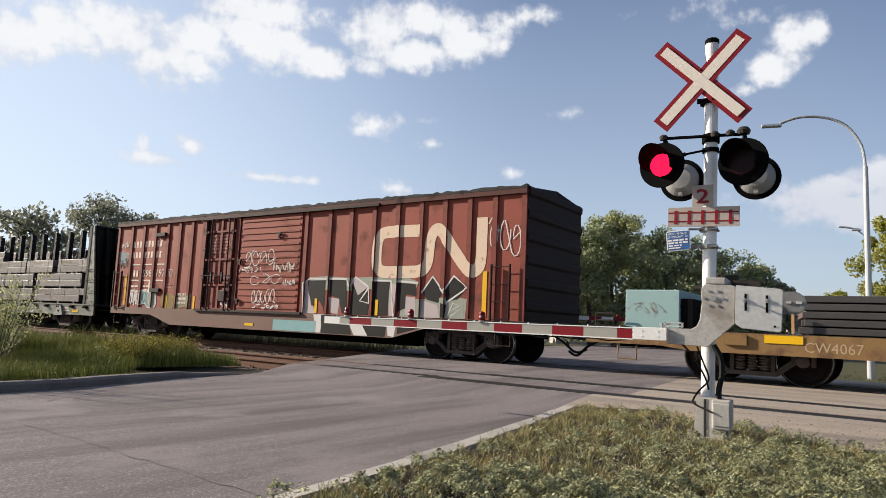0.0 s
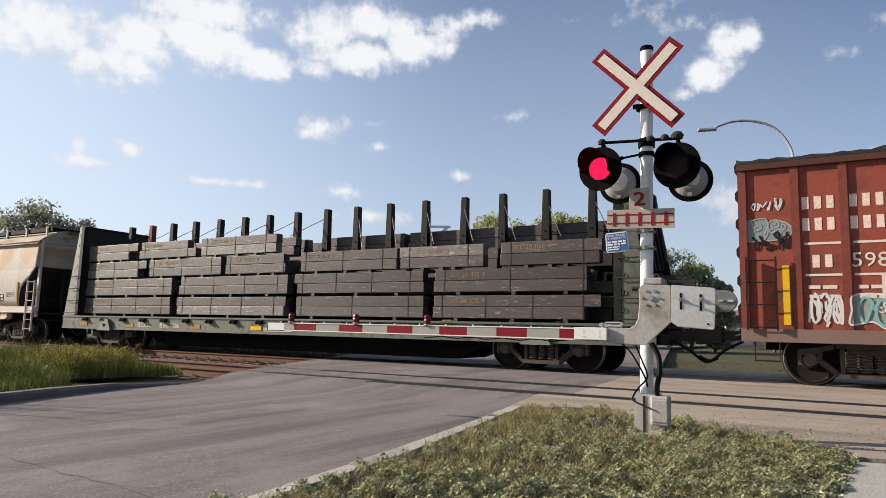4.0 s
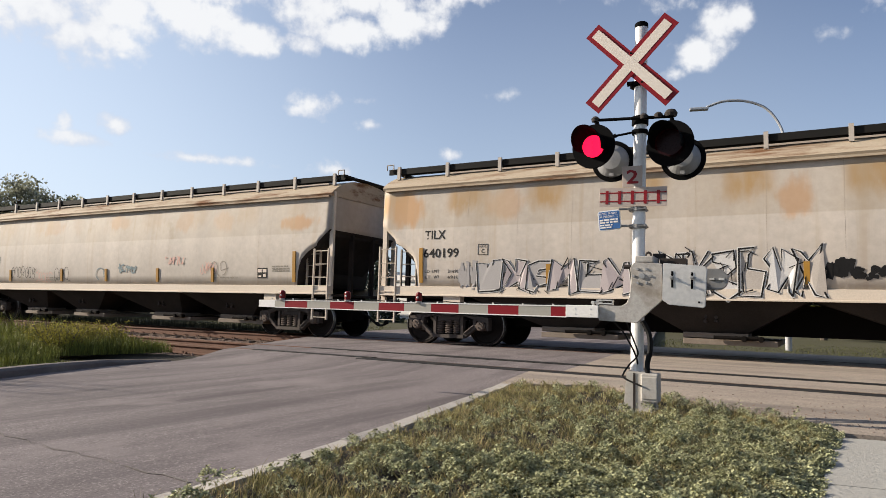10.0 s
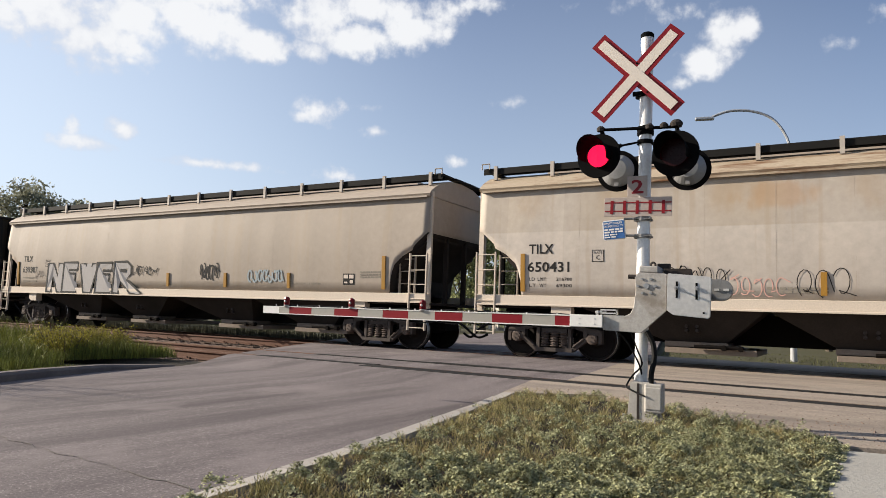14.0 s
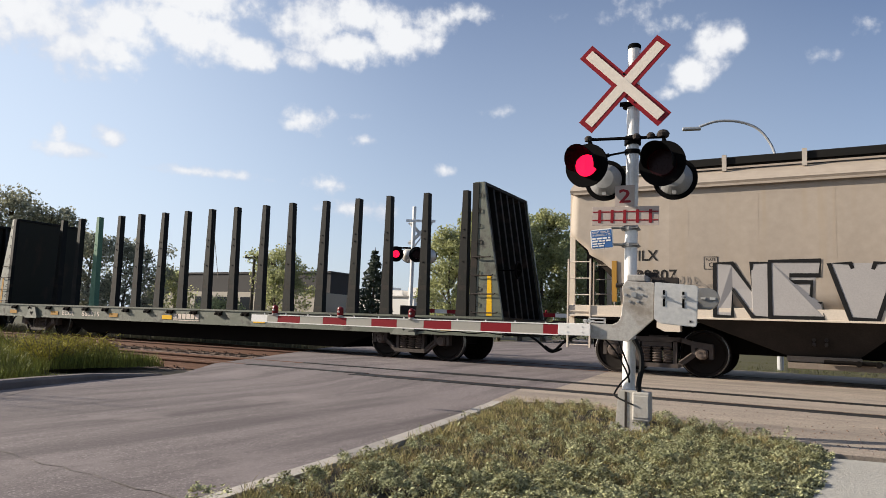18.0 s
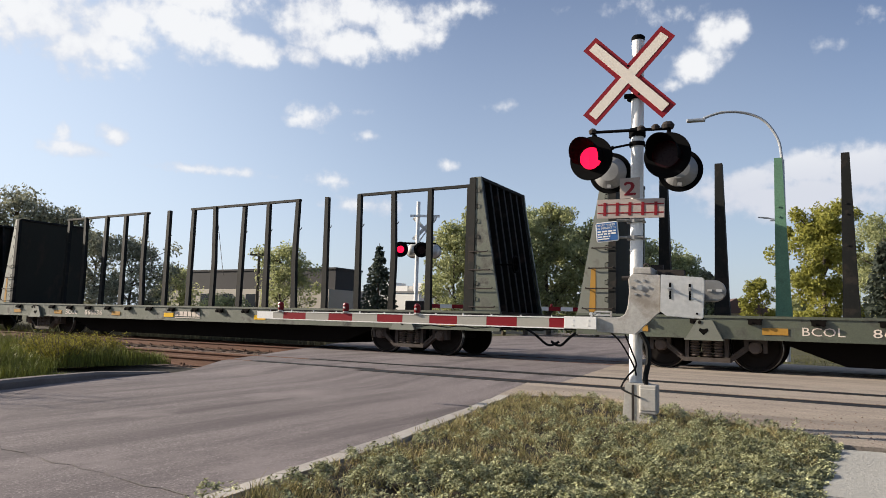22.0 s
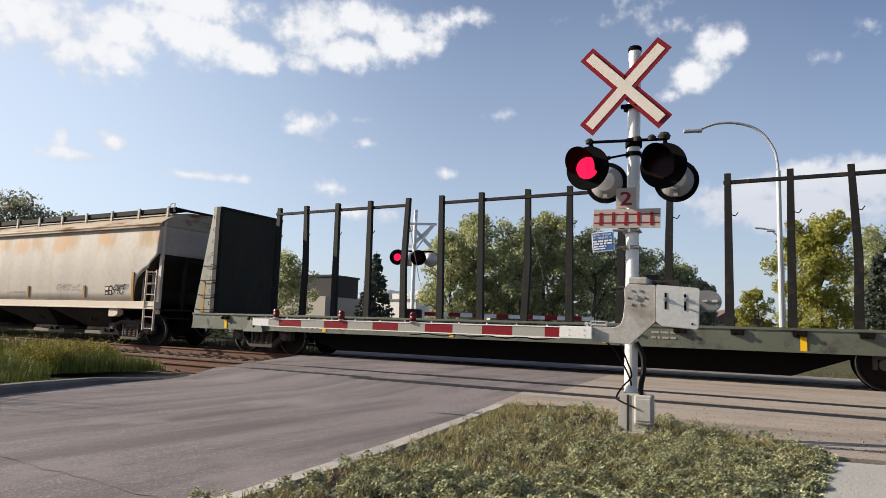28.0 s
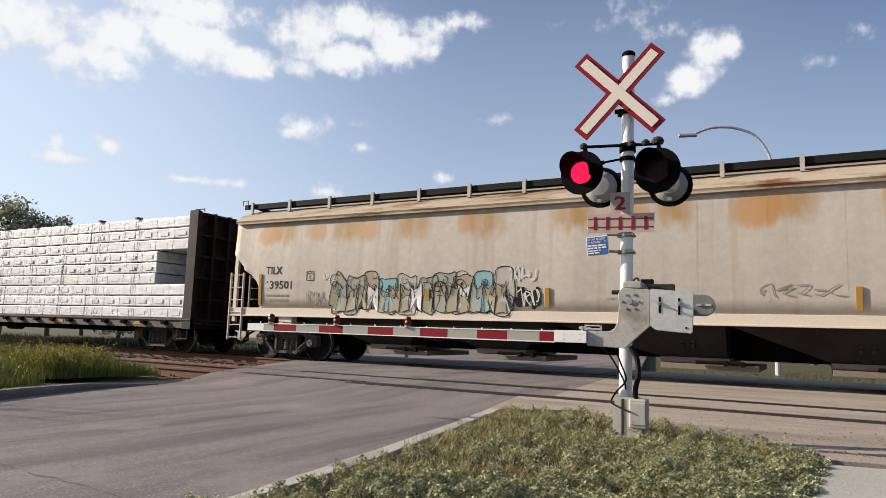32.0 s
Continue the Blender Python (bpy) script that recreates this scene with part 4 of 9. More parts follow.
def crossing_signal():
    m = empty("crossing_signal", "white crossing mast with crossbuck, two lit-unlit red lamps and lowered gate", "crossing signal", pose(*plan(-2.79, 7.27), LOW, 0, 0, 4.4))
    Z = -LOW  # heights below are over the rail
    b = bmesh.new()
    rod(b, (-0.008, 0, 0.3), (0.03, 0, 3.64), 0.059, seg=24)
    part("mast", b, "mast", m, "white-painted steel pipe mast", smooth=False)
    b = bmesh.new()
    lathe(b, [(3.625, 0.064), (3.66, 0.064), (3.675, 0.05), (3.68, 0.01)], 20, "z", (0.03, 0, 0))
    part("cap", b, "black", m)
    crossbuck_board(m, 0.53, 45.5, -0.093, "crossbuck_board", -0.0115)
    crossbuck_board(m, 0.54, -46.9, -0.100, "crossbuck_board", -0.003)
    for z in (3.06, 3.35):
        b = bmesh.new()
        lathe(b, [(z - 0.02, 0.064), (z - 0.02, 0.078), (z + 0.02, 0.078), (z + 0.02, 0.064)], 16, "z")
        box(b, -0.09, 0.0, -0.085, -0.06, z - 0.02, z + 0.02)
        rod(b, (-0.05, -0.11, z), (-0.05, 0.1, z), 0.01), rod(b, (0.05, -0.1, z), (0.05, 0.1, z), 0.01)
        part("clamp", b, "black", m)
    # light bars
    b = bmesh.new()
    rod(b, (-0.39, -0.1, 2.73), (0.33, -0.1, 2.70), 0.015, seg=10)
    rod(b, (-0.19, -0.12, 2.555), (0.01, -0.05, 2.60), 0.011, seg=8), rod(b, (-0.24, -0.12, 2.54), (-0.18, -0.12, 2.56), 0.02, seg=8)
    rod(b, (-0.374, -0.1, 2.73), (-0.374, -0.16, 2.5), 0.016), rod(b, (0.316, -0.1, 2.70), (0.316, -0.16, 2.5), 0.016)
    rod(b, (-0.374, -0.1, 2.73), (-0.309, 0.3, 2.5), 0.013), rod(b, (0.316, -0.1, 2.70), (0.367, 0.3, 2.5), 0.013)
    lathe(b, [(2.67, 0.058), (2.67, 0.078), (2.75, 0.078), (2.75, 0.058)], 16, "z", (0.018, 0, 0))
    lathe(b, [(2.58, 0.058), (2.58, 0.075), (2.62, 0.075), (2.62, 0.058)], 16, "z", (0.017, 0, 0))
    part("light_bracket", b, "black", m, "dark steel cross arm")
    b = bmesh.new()
    lathe(b, [(0.0, 0.05), (0.03, 0.06), (0.06, 0.04), (0.07, 0.01)], 12, "z", (0.31, -0.1, 2.70))
    lathe(b, [(0.0, 0.035), (0.03, 0.04), (0.05, 0.02)], 12, "z", (0.2, -0.1, 2.70))
    lathe(b, [(0.0, 0.035), (0.03, 0.04), (0.05, 0.02)], 12, "z", (-0.385, -0.1, 2.715))
    lathe(b, [(0.0, 0.035), (0.03, 0.04), (0.05, 0.02)], 12, "z", (0.07, -0.1, 2.70))
    pieces("junction_cap", b, "cast", m)
    SHUTTERS.append(lamp(m, -0.374, -0.22, 2.445, False))
    SHUTTERS.append(lamp(m, 0.316, -0.22, 2.42, False))
    lamp(m, -0.309, 0.36, 2.42, True), lamp(m, 0.367, 0.36, 2.40, True)
    # plates
    b = bmesh.new()
    soft_box(b, -0.131, 0.052, -0.084, -0.078, 2.066, 2.264, 0.002)
    s = part("number_sign", b, "pink", m, "pale sign with the red figure 2")
    fig = lettering("2", -0.089, 2.096, 0.13, "red", s, -0.086, width=0.10, thin=0.001)
    again(fig, "lettering", s, pose(0.007, -0.0006, 0.003)), again(fig, "lettering", s, pose(-0.004, -0.0003, 0.006))
    b = bmesh.new()
    soft_box(b, -0.346, 0.272, -0.084, -0.078, 1.88, 2.062, 0.002)
    s = part("track_sign", b, "pink", m, "pale sign with red track symbol")
    s.matrix_basis = Matrix.Translation((-0.037, 0, 1.97)) @ Matrix.Rotation(radians(1.2), 4, "Y") @ Matrix.Translation((0.037, 0, -1.97))
    b = bmesh.new()
    for z in (1.925, 2.005):
        box(b, -0.34, 0.267, -0.087, -0.0845, z, z + 0.011)
    for k in range(5):
        x = -0.272 + 0.117 * k
        box(b, x - 0.014, x + 0.014, -0.0875, -0.085, 1.905, 2.03)
    part("track_symbol", b, "red", s)
    b = bmesh.new()
    prism(b, [(-0.352 + 0.105 + 0.105 * sx + 0.02 * (math.cos(a) - sx), 1.755 + 0.094 * sz + 0.02 * (math.sin(a) - sz)) for sx, sz, a0 in ((1, 1, 0), (-1, 1, 90), (-1, -1, 180), (1, -1, 270)) for a in (radians(a0), radians(a0 + 45), radians(a0 + 90))], -0.10, -0.094)
    bmesh.ops.recalc_face_normals(b, faces=b.faces[:])
    s = part("notice", b, "white", m, "blue notice plate with white border")
    s.matrix_basis = Matrix.Translation((-0.247, 0, 1.755)) @ Matrix.Rotation(radians(-4.5), 4, "Y") @ Matrix.Translation((0.247, 0, -1.755))
    b = bmesh.new()
    box(b, -0.342, -0.152, -0.104, -0.1, 1.671, 1.839)
    part("blue_face", b, "blue", s)
    lettering("REPORT PROBLEM", -0.335, 1.81, 0.02, "white", s, -0.105, width=0.165, thin=0.0005)
    lettering("OR EMERGENCY TO", -0.337, 1.782, 0.02, "white", s, -0.105, width=0.175, thin=0.0005)
    bars(s, -0.336, -0.165, (1.752, 1.728), 0.015, 3, "white", -0.104), bars(s, -0.336, -0.22, (1.704, 1.682), 0.012, 5, "white", -0.104)
    for z in (1.86, 1.7):
        b = bmesh.new()
        lathe(b, [(z - 0.018, 0.064), (z - 0.018, 0.08), (z + 0.018, 0.08), (z + 0.018, 0.064)], 16, "z")
        rod(b, (-0.16, -0.07, z), (0.09, -0.07, z), 0.008, seg=6), rod(b, (-0.16, -0.09, z), (-0.05, -0.07, z), 0.012, seg=6)
        rod(b, (-0.075, -0.09, z), (-0.075, 0.08, z), 0.01, seg=6), rod(b, (0.075, -0.09, z), (0.075, 0.08, z), 0.01, seg=6)
        part("clamp", b, "dull_zinc", m, "zinc mast clamp")
    # gate mechanism
    b = bmesh.new()
    outline = [(0.02, 1.338), (0.26, 1.324), (0.258, 1.003), (0.045, 0.803), (-0.288, 0.816), (-0.286, 0.956), (-0.09, 0.95), (-0.045, 0.975), (-0.02, 1.03), (-0.002, 1.184), (-0.012, 1.295)]
    prism(b, outline, -0.34, -0.31)
    bmesh.ops.recalc_face_normals(b, faces=b.faces[:])
    bmesh.ops.bevel(b, geom=b.edges[:], offset=0.004, segments=1, affect="EDGES")
    arm_b = part("support_arm", b, "alu", m, "cast aluminium gate support arm")
    b = bmesh.new()
    for k in range(6):
        a = k * math.pi / 3
        rod(b, (0.09 + 0.072 * math.cos(a), -0.349, 1.217 + 0.07 * math.sin(a)), (0.09 + 0.072 * math.cos(a), -0.335, 1.217 + 0.07 * math.sin(a)), 0.012, seg=10)
    rod(b, (0.09, -0.352, 1.217), (0.09, -0.335, 1.217), 0.025, seg=14)
    pieces("bolt", b, "bolt", arm_b)
    b = bmesh.new()
    prism(b, [(0.27, 1.33), (0.612, 1.302), (0.628, 1.284), (0.614, 0.962), (0.597, 0.948), (0.318, 0.97), (0.262, 1.01)], -0.36, -0.335)
    bmesh.ops.recalc_face_normals(b, faces=b.faces[:])
    bmesh.ops.bevel(b, geom=b.edges[:], offset=0.005, segments=2, affect="EDGES")
    plate = part("counterweight_plate", b, "galv", m, "galvanised counterweight plate")
    b = bmesh.new()
    for x, z in ((0.347, 1.117), (0.507, 1.106)):
        box(b, x - 0.009, x + 0.009, -0.3645, -0.34, z, z + 0.142)
    box(b, 0.555, 0.571, -0.3645, -0.355, 0.987, 1.003)
    pieces("slot", b, "matt_black", plate)
    b = bmesh.new()
    for x in (0.343, 0.51):
        rod(b, (x, -0.43, 1.203), (x, -0.34, 1.201), 0.009, seg=8)
        rod(b, (x, -0.376, 1.202), (x, -0.36, 1.202), 0.019, seg=6)
    pieces("bolt", b, "bolt", plate)
    b = bmesh.new()
    soft_box(b, 0.02, 0.25, -0.3, 0.28, 1.02, 1.335, 0.02)
    soft_box(b, 0.016, 0.185, -0.295, 0.05, 1.337, 1.40, 0.012)
    soft_box(b, 0.25, 0.5, -0.1, 0.22, 1.02, 1.33, 0.02)
    mech = part("gate_motor_case", b, "alu", m, "grey cast motor case")
    b = bmesh.new()
    tube(b, curve_pts([(0.09, -0.1, 1.4), (0.09, -0.1, 1.43), (0.11, -0.1, 1.446), (0.13, -0.1, 1.43), (0.13, -0.1, 1.4)], 4), 0.01, 6)
    box(b, 0.2, 0.43, -0.05, 0.1, 1.335, 1.395), box(b, 0.125, 0.235, 0.06, 0.15, 1.40, 1.45)
    rod(b, (-0.07, -0.32, 1.30), (0.02, -0.32, 1.30), 0.02, seg=8)
    pieces("latch", b, "cast", mech)
    b = bmesh.new()
    lathe(b, [(-0.2, 0.02), (-0.2, 0.092), (-0.1, 0.095), (-0.08, 0.09), (-0.08, 0.02)], 24, "y", (0.69, 0, 1.2))
    box(b, 0.5, 0.69, -0.19, -0.09, 1.108, 1.292)
    cw = part("counterweight", b, "dull_zinc", m, "round grey counterweight")
    b = bmesh.new()
    box(b, 0.635, 0.675, -0.215, -0.2, 1.192, 1.21), box(b, 0.71, 0.755, -0.215, -0.2, 1.19, 1.21)
    pieces("slot", b, "galv", cw)
    # arm
    b = bmesh.new()
    soft_box(b, -0.583, -0.286, -0.375, -0.345, 0.838, 0.949, 0.004)
    for x in (-0.36, -0.5):
        for z in (0.87, 0.918):
            rod(b, (x, -0.379, z), (x, -0.37, z), 0.006, seg=6)
    part("arm_adapter", b, "white", m, "white arm adapter plate")
    b = bmesh.new()
    for z in (0.962, 0.992):
        box(b, -0.31, -0.16, -0.345, -0.3, z, z + 0.012)
    for x in (-0.31, -0.172):
        box(b, x, x + 0.012, -0.345, -0.3, 0.955, 1.004)
    rod(b, (-0.36, -0.33, 0.975), (-0.26, -0.33, 0.975), 0.012, seg=6)
    box(b, -0.345, -0.33, -0.35, -0.31, 0.95, 0.99)
    part("arm_clamp", b, "galv", m)
    x0, x1 = -0.582, -4.152
    ends = [-0.582, -0.723, -1.038, -1.346, -1.657, -1.961, -2.267, -2.568, -2.874, -3.175, -3.477, -3.781, -3.925, -4.152]
    for k, (xa, xb) in enumerate(zip(ends, ends[1:])):
        h0, h1 = (0.050 - 0.010 * (x0 - v) / (x0 - x1) for v in (xa, xb))
        b = bmesh.new()
        z0, z1 = (0.889 + 0.003 * (x0 - v) / (x0 - x1) for v in (xa, xb))
        prism(b, [(xa, z0 - h0), (xb + 0.001, z1 - h1), (xb + 0.001, z1 + h1), (xa, z0 + h0)], -0.372, -0.348)
        bmesh.ops.recalc_face_normals(b, faces=b.faces[:])
        tip = k == len(ends) - 2
        part("arm_section", b, "white" if tip else ("silver" if k % 2 else "red"), m, "white tip" if tip else "grey-white band" if k % 2 else "red band")
    b = bmesh.new()
    for s in (-1, 1):
        prism(b, [(x0, 0.889 + s * 0.050 - 0.005), (-3.92, 0.892 + s * 0.040 - 0.004), (-3.92, 0.892 + s * 0.040 + 0.004), (x0, 0.889 + s * 0.050 + 0.005)], -0.376, -0.344)
    for k in range(12):
        xx = x0 + (x1 - x0) * (k + 0.4) / 12
        rod(b, (xx, -0.365, 0.935), (xx, -0.365, 0.955), 0.007, seg=5)
    bmesh.ops.recalc_face_normals(b, faces=b.faces[:])
    part("arm_edging", b, "white", m, "pale arm edging and clips")
    b = bmesh.new()
    pts = [(x0 + (-3.83 - x0) * k / 24, -0.355, 0.945 + (0.009 if k % 2 else 0.0)) for k in range(25)]
    tube(b, pts, 0.005, 5)
    low = [(x0 - 0.05 - 1.5 * k / 16, -0.36, 0.834 - 0.02 * math.sin(k * 0.9) ** 2) for k in range(17)]
    tube(b, low, 0.006, 5)
    pieces("cable", b, "rubber", m)
    for xx in (-2.105, -2.963, -3.83):
        b = bmesh.new()
        lathe(b, [(0.0, 0.026), (0.02, 0.034), (0.075, 0.034), (0.09, 0.028), (0.1, 0.01)], 12, "z", (xx, -0.36, 0.945))
        lg = part("arm_light", b, "lens_red", m, "small red arm lamp")
        b = bmesh.new()
        lathe(b, [(-0.40, 0.005), (-0.398, 0.012), (-0.39, 0.014)], 10, "y", (xx, 0, 0.99))
        lathe(b, [(-0.01, 0.03), (0.0, 0.034), (0.012, 0.034)], 12, "z", (xx, -0.36, 0.94))
        part("lamp_rim", b, "bolt", lg)
    # pedestal
    b = bmesh.new()
    b2 = [(-0.115, -0.03), (-0.1, 0.12), (-0.08, 0.365), (0.11, 0.365), (0.125, 0.12), (0.135, -0.03)]
    prism(b, b2, -0.13, 0.12)
    bmesh.ops.recalc_face_normals(b, faces=b.faces[:])
    bmesh.ops.bevel(b, geom=b.edges[:], offset=0.012, segments=2, affect="EDGES")
    soft_box(b, -0.15, 0.165, -0.17, 0.16, -0.02, 0.025, 0.006)
    ped = part("pedestal", b, "pedestal", m, "pale grey cast pedestal")
    b = bmesh.new()
    soft_box(b, 0.05, 0.205, -0.17, 0.0, 0.10, 0.355, 0.014)
    soft_box(b, 0.06, 0.195, -0.178, -0.16, 0.13, 0.325, 0.006)
    part("junction_box", b, "pedestal", ped, "grey junction box")
    b = bmesh.new()
    box(b, -0.02, 0.0, -0.136, -0.12, 0.01, 0.35)
    part("drip_stain", b, "cast", ped)
    b = bmesh.new()
    for x, y in ((-0.13, -0.15), (0.14, -0.15), (-0.13, 0.13), (0.14, 0.13)):
        rod(b, (x, y, 0.0), (x, y, 0.075), 0.014, seg=8), rod(b, (x, y, 0.03), (x, y, 0.05), 0.028, seg=6)
    pieces("anchor_bolt", b, "bolt", ped)
    b = bmesh.new()
    tube(b, curve_pts([(-0.05, -0.28, 0.80), (-0.01, -0.2, 0.66), (0.02, -0.12, 0.52), (-0.06, -0.1, 0.42), (-0.11, -0.1, 0.34), (-0.10, -0.13, 0.30), (0.06, -0.19, 0.245)], 6), 0.008, 6)
    tube(b, curve_pts([(-0.2, -0.25, 0.83), (-0.1, -0.2, 0.72), (0.0, -0.1, 0.5), (0.0, 0.0, 0.36)], 6), 0.008, 6)
    pieces("cable", b, "rubber", m)
    b = bmesh.new()
    tube(b, curve_pts([(0.05, -0.05, 0.82), (0.11, -0.06, 0.7), (0.12, -0.08, 0.56), (0.10, -0.1, 0.44), (0.10, -0.1, 0.34)], 6), 0.024, 8)
    part("conduit", b, "rubber", m, "black flexible conduit")
    return m


crossing_signal()


# ---- the train ----
TRACK_Y = 14.746
LENGTH = 0.9502
KEYED, ROLLING = [], []


def gone(t):
    """How far the train has run at t seconds."""
    def s(v):
        u = v / 16 - 1
        return 91.485 * u - 2.2449 * u * u - 0.0002 * u ** 3 + 0.59 * u ** 4
    return LENGTH * (s(t) - s(0))


def on_track(e, x):
    x = LENGTH * x + 2.256
    KEYED.append((e, x))
    e.matrix_basis = pose(x, TRACK_Y, 0)
    return e


BOGIE = {}


def bogie_meshes():
    frame_bm = bmesh.new()
    for y in (-1.08, 0.94):
        def bar(p, q, w, d=0.14):
            (xa, za), (xb, zb) = p, q
            n = Vector((za - zb, xb - xa)).normalized() * w / 2
            prism(frame_bm, [(xa + n.x, za + n.y), (xb + n.x, zb + n.y), (xb - n.x, zb - n.y), (xa - n.x, za - n.y)], y + 0.07 - d / 2, y + 0.07 + d / 2)
        bar((-0.5, 0.70), (0.5, 0.70), 0.09)
        bar((-0.44, 0.20), (0.44, 0.20), 0.08, 0.2)
        for s in (-1, 1):
            bar((s * 0.47, 0.70), (s * 0.80, 0.62), 0.09)
            bar((s * 0.76, 0.62), (s * 1.08, 0.58), 0.11, 0.17)
            # jaws over the axle box
            bar((s * 1.06, 0.60), (s * 1.06, 0.36), 0.07, 0.17)
            bar((s * 0.72, 0.60), (s * 0.74, 0.40), 0.08, 0.17)
            # tension arm and spring column
            bar((s * 0.76, 0.45), (s * 0.42, 0.20), 0.085)
            bar((s * 0.37, 0.68), (s * 0.37, 0.22), 0.075)
            rod(frame_bm, (s * 0.46, y - 0.015, 0.27), (s * 0.70, y - 0.015, 0.45), 0.026, seg=6)
    box(frame_bm, -0.3, 0.3, -1.05, 1.05, 0.56, 0.645)
    box(frame_bm, -0.2, 0.2, -0.85, 0.85, 0.6, 0.78)
    bmesh.ops.recalc_face_normals(frame_bm, faces=frame_bm.faces[:])
    for v in frame_bm.verts:
        v.co.x *= LENGTH
    me = bpy.data.meshes.new("bogie")
    frame_bm.to_mesh(me), frame_bm.free()
    me.materials.append(M["bogie_steel"])
    BOGIE["bogie"] = me
    b = bmesh.new()
    coil = [(0.25, 0.03)]
    for k in range(6):
        z = 0.26 + k * 0.052
        coil += [(z, 0.07), (z + 0.014, 0.098), (z + 0.028, 0.098), (z + 0.04, 0.066)]
    lathe(b, coil + [(0.57, 0.03)], 12, "z")
    me = bpy.data.meshes.new("spring")
    b.to_mesh(me), b.free()
    me.materials.append(M["bearing"])
    BOGIE["spring"] = me
    b = bmesh.new()
    for s in (-1, 1):
        lathe(b, [(s * 0.68, 0.06), (s * 0.68, 0.41), (s * 0.70, 0.485), (s * 0.72, 0.462), (s * 0.80, 0.452), (s * 0.804, 0.44), (s * 0.81, 0.40), (s * 0.775, 0.37), (s * 0.75, 0.2), (s * 0.82, 0.15), (s * 0.82, 0.08)], 32)
        # bearing and its cap with three bolts
        lathe(b, [(s * 0.85, 0.08), (s * 0.92, 0.115), (s * 1.10, 0.115), (s * 1.11, 0.095), (s * 1.135, 0.09)], 16)
        for k in range(3):
            a = k * 2.0944
            rod(b, (0.05 * math.cos(a), s * 1.13, 0.05 * math.sin(a)), (0.05 * math.cos(a), s * 1.155, 0.05 * math.sin(a)), 0.018, seg=6)
    rod(b, (0, -0.9, 0), (0, 0.9, 0), 0.08, seg=12)
    me = bpy.data.meshes.new("wheelset")
    b.to_mesh(me), b.free()
    me.materials.append(M["wheel"]), me.materials.append(M["tread"]), me.materials.append(M["bearing"])
    for p in me.polygons:
        c = p.center
        if 0.70 < abs(c.y) < 0.83 and 0.425 < math.hypot(c.x, c.z) < 0.47:
            p.material_index = 1
        elif abs(c.y) > 0.86 and math.hypot(c.x, c.z) < 0.13:
            p.material_index = 2
    BOGIE["wheelset"] = me


def bogies(car, xs):
    for bx in xs:
        o = new("bogie", BOGIE["bogie"])
        o.parent, o.matrix_basis = car, pose(bx, 0, 0)
        o["label"] = "cast steel freight bogie"
        for yy in (-1.01, 1.01):
            for sx in (-0.21, 0.0, 0.21):
                s = new("spring", BOGIE["spring"])
                s.parent, s.matrix_basis = o, pose(sx, yy, 0)
        for dx in (-0.84, 0.84):
            w = new("wheelset", BOGIE["wheelset"])
            w.parent, w.matrix_basis = o, pose(dx, 0, 0.457)
            ROLLING.append((w, dx))


def coupler(car, x, s, z=0.85):
    b = bmesh.new()
    box(b, *sorted((x, x + s * 0.62)), -0.09, 0.09, z - 0.1, z + 0.1)
    prism(b, [(x + s * a, z + c) for a, c in ((0.55, -0.16), (0.55, 0.16), (0.8, 0.16), (0.95, 0.1), (0.95, -0.1), (0.8, -0.16))], -0.17, 0.15)
    bmesh.ops.recalc_face_normals(b, faces=b.faces[:])
    part("coupler", b, "cast", car)
    b = bmesh.new()
    pts = curve_pts([(x + s * 0.1, -0.35, z - 0.1), (x + s * 0.45, -0.38, z - 0.28), (x + s * 0.75, -0.3, z - 0.5), (x + s * 1.0, -0.22, z - 0.42)], 5)
    tube(b, pts, 0.03, 6)
    part("brake_hose", b, "rubber", car, "black rubber air hose")
    b = bmesh.new()
    tube(b, [(x - s * 0.1, -1.35, z + 0.05), (x + s * 0.12, -1.3, z + 0.0), (x + s * 0.14, -0.4, z - 0.02)], 0.018, 6)
    part("uncoupling_lever", b, "cast", car)


def underframe(car, half, z0=0.55, z1=0.95, belly=None):
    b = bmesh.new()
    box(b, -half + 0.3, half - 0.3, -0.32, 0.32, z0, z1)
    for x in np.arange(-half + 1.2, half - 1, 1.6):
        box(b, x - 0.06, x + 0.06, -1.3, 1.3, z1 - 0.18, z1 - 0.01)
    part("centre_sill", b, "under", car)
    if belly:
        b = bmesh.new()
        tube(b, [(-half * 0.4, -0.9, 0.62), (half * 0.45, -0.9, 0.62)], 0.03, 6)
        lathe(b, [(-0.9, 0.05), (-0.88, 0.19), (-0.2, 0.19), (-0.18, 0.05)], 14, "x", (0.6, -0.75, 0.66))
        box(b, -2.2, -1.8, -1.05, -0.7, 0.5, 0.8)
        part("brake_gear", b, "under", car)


def set_size(car, width):
    """Brings a car or load, drawn to catalogue sizes, to the length and width that it has in this train; bogies keep theirs."""
    done = set()
    for o in car.children_recursive:
        if o.name.startswith("bogie") or o.parent.name.startswith("bogie"):
            if o.name.startswith("bogie"):
                o.location.x *= LENGTH
            continue
        o.location.y *= width
        if abs(o.matrix_basis.translation.x) > 1e-6:
            o.location.x *= LENGTH
        elif o.type == "MESH" and o.data.name not in done:
            done.add(o.data.name)
            for v in o.data.vertices:
                v.co.x *= LENGTH
                v.co.y *= width


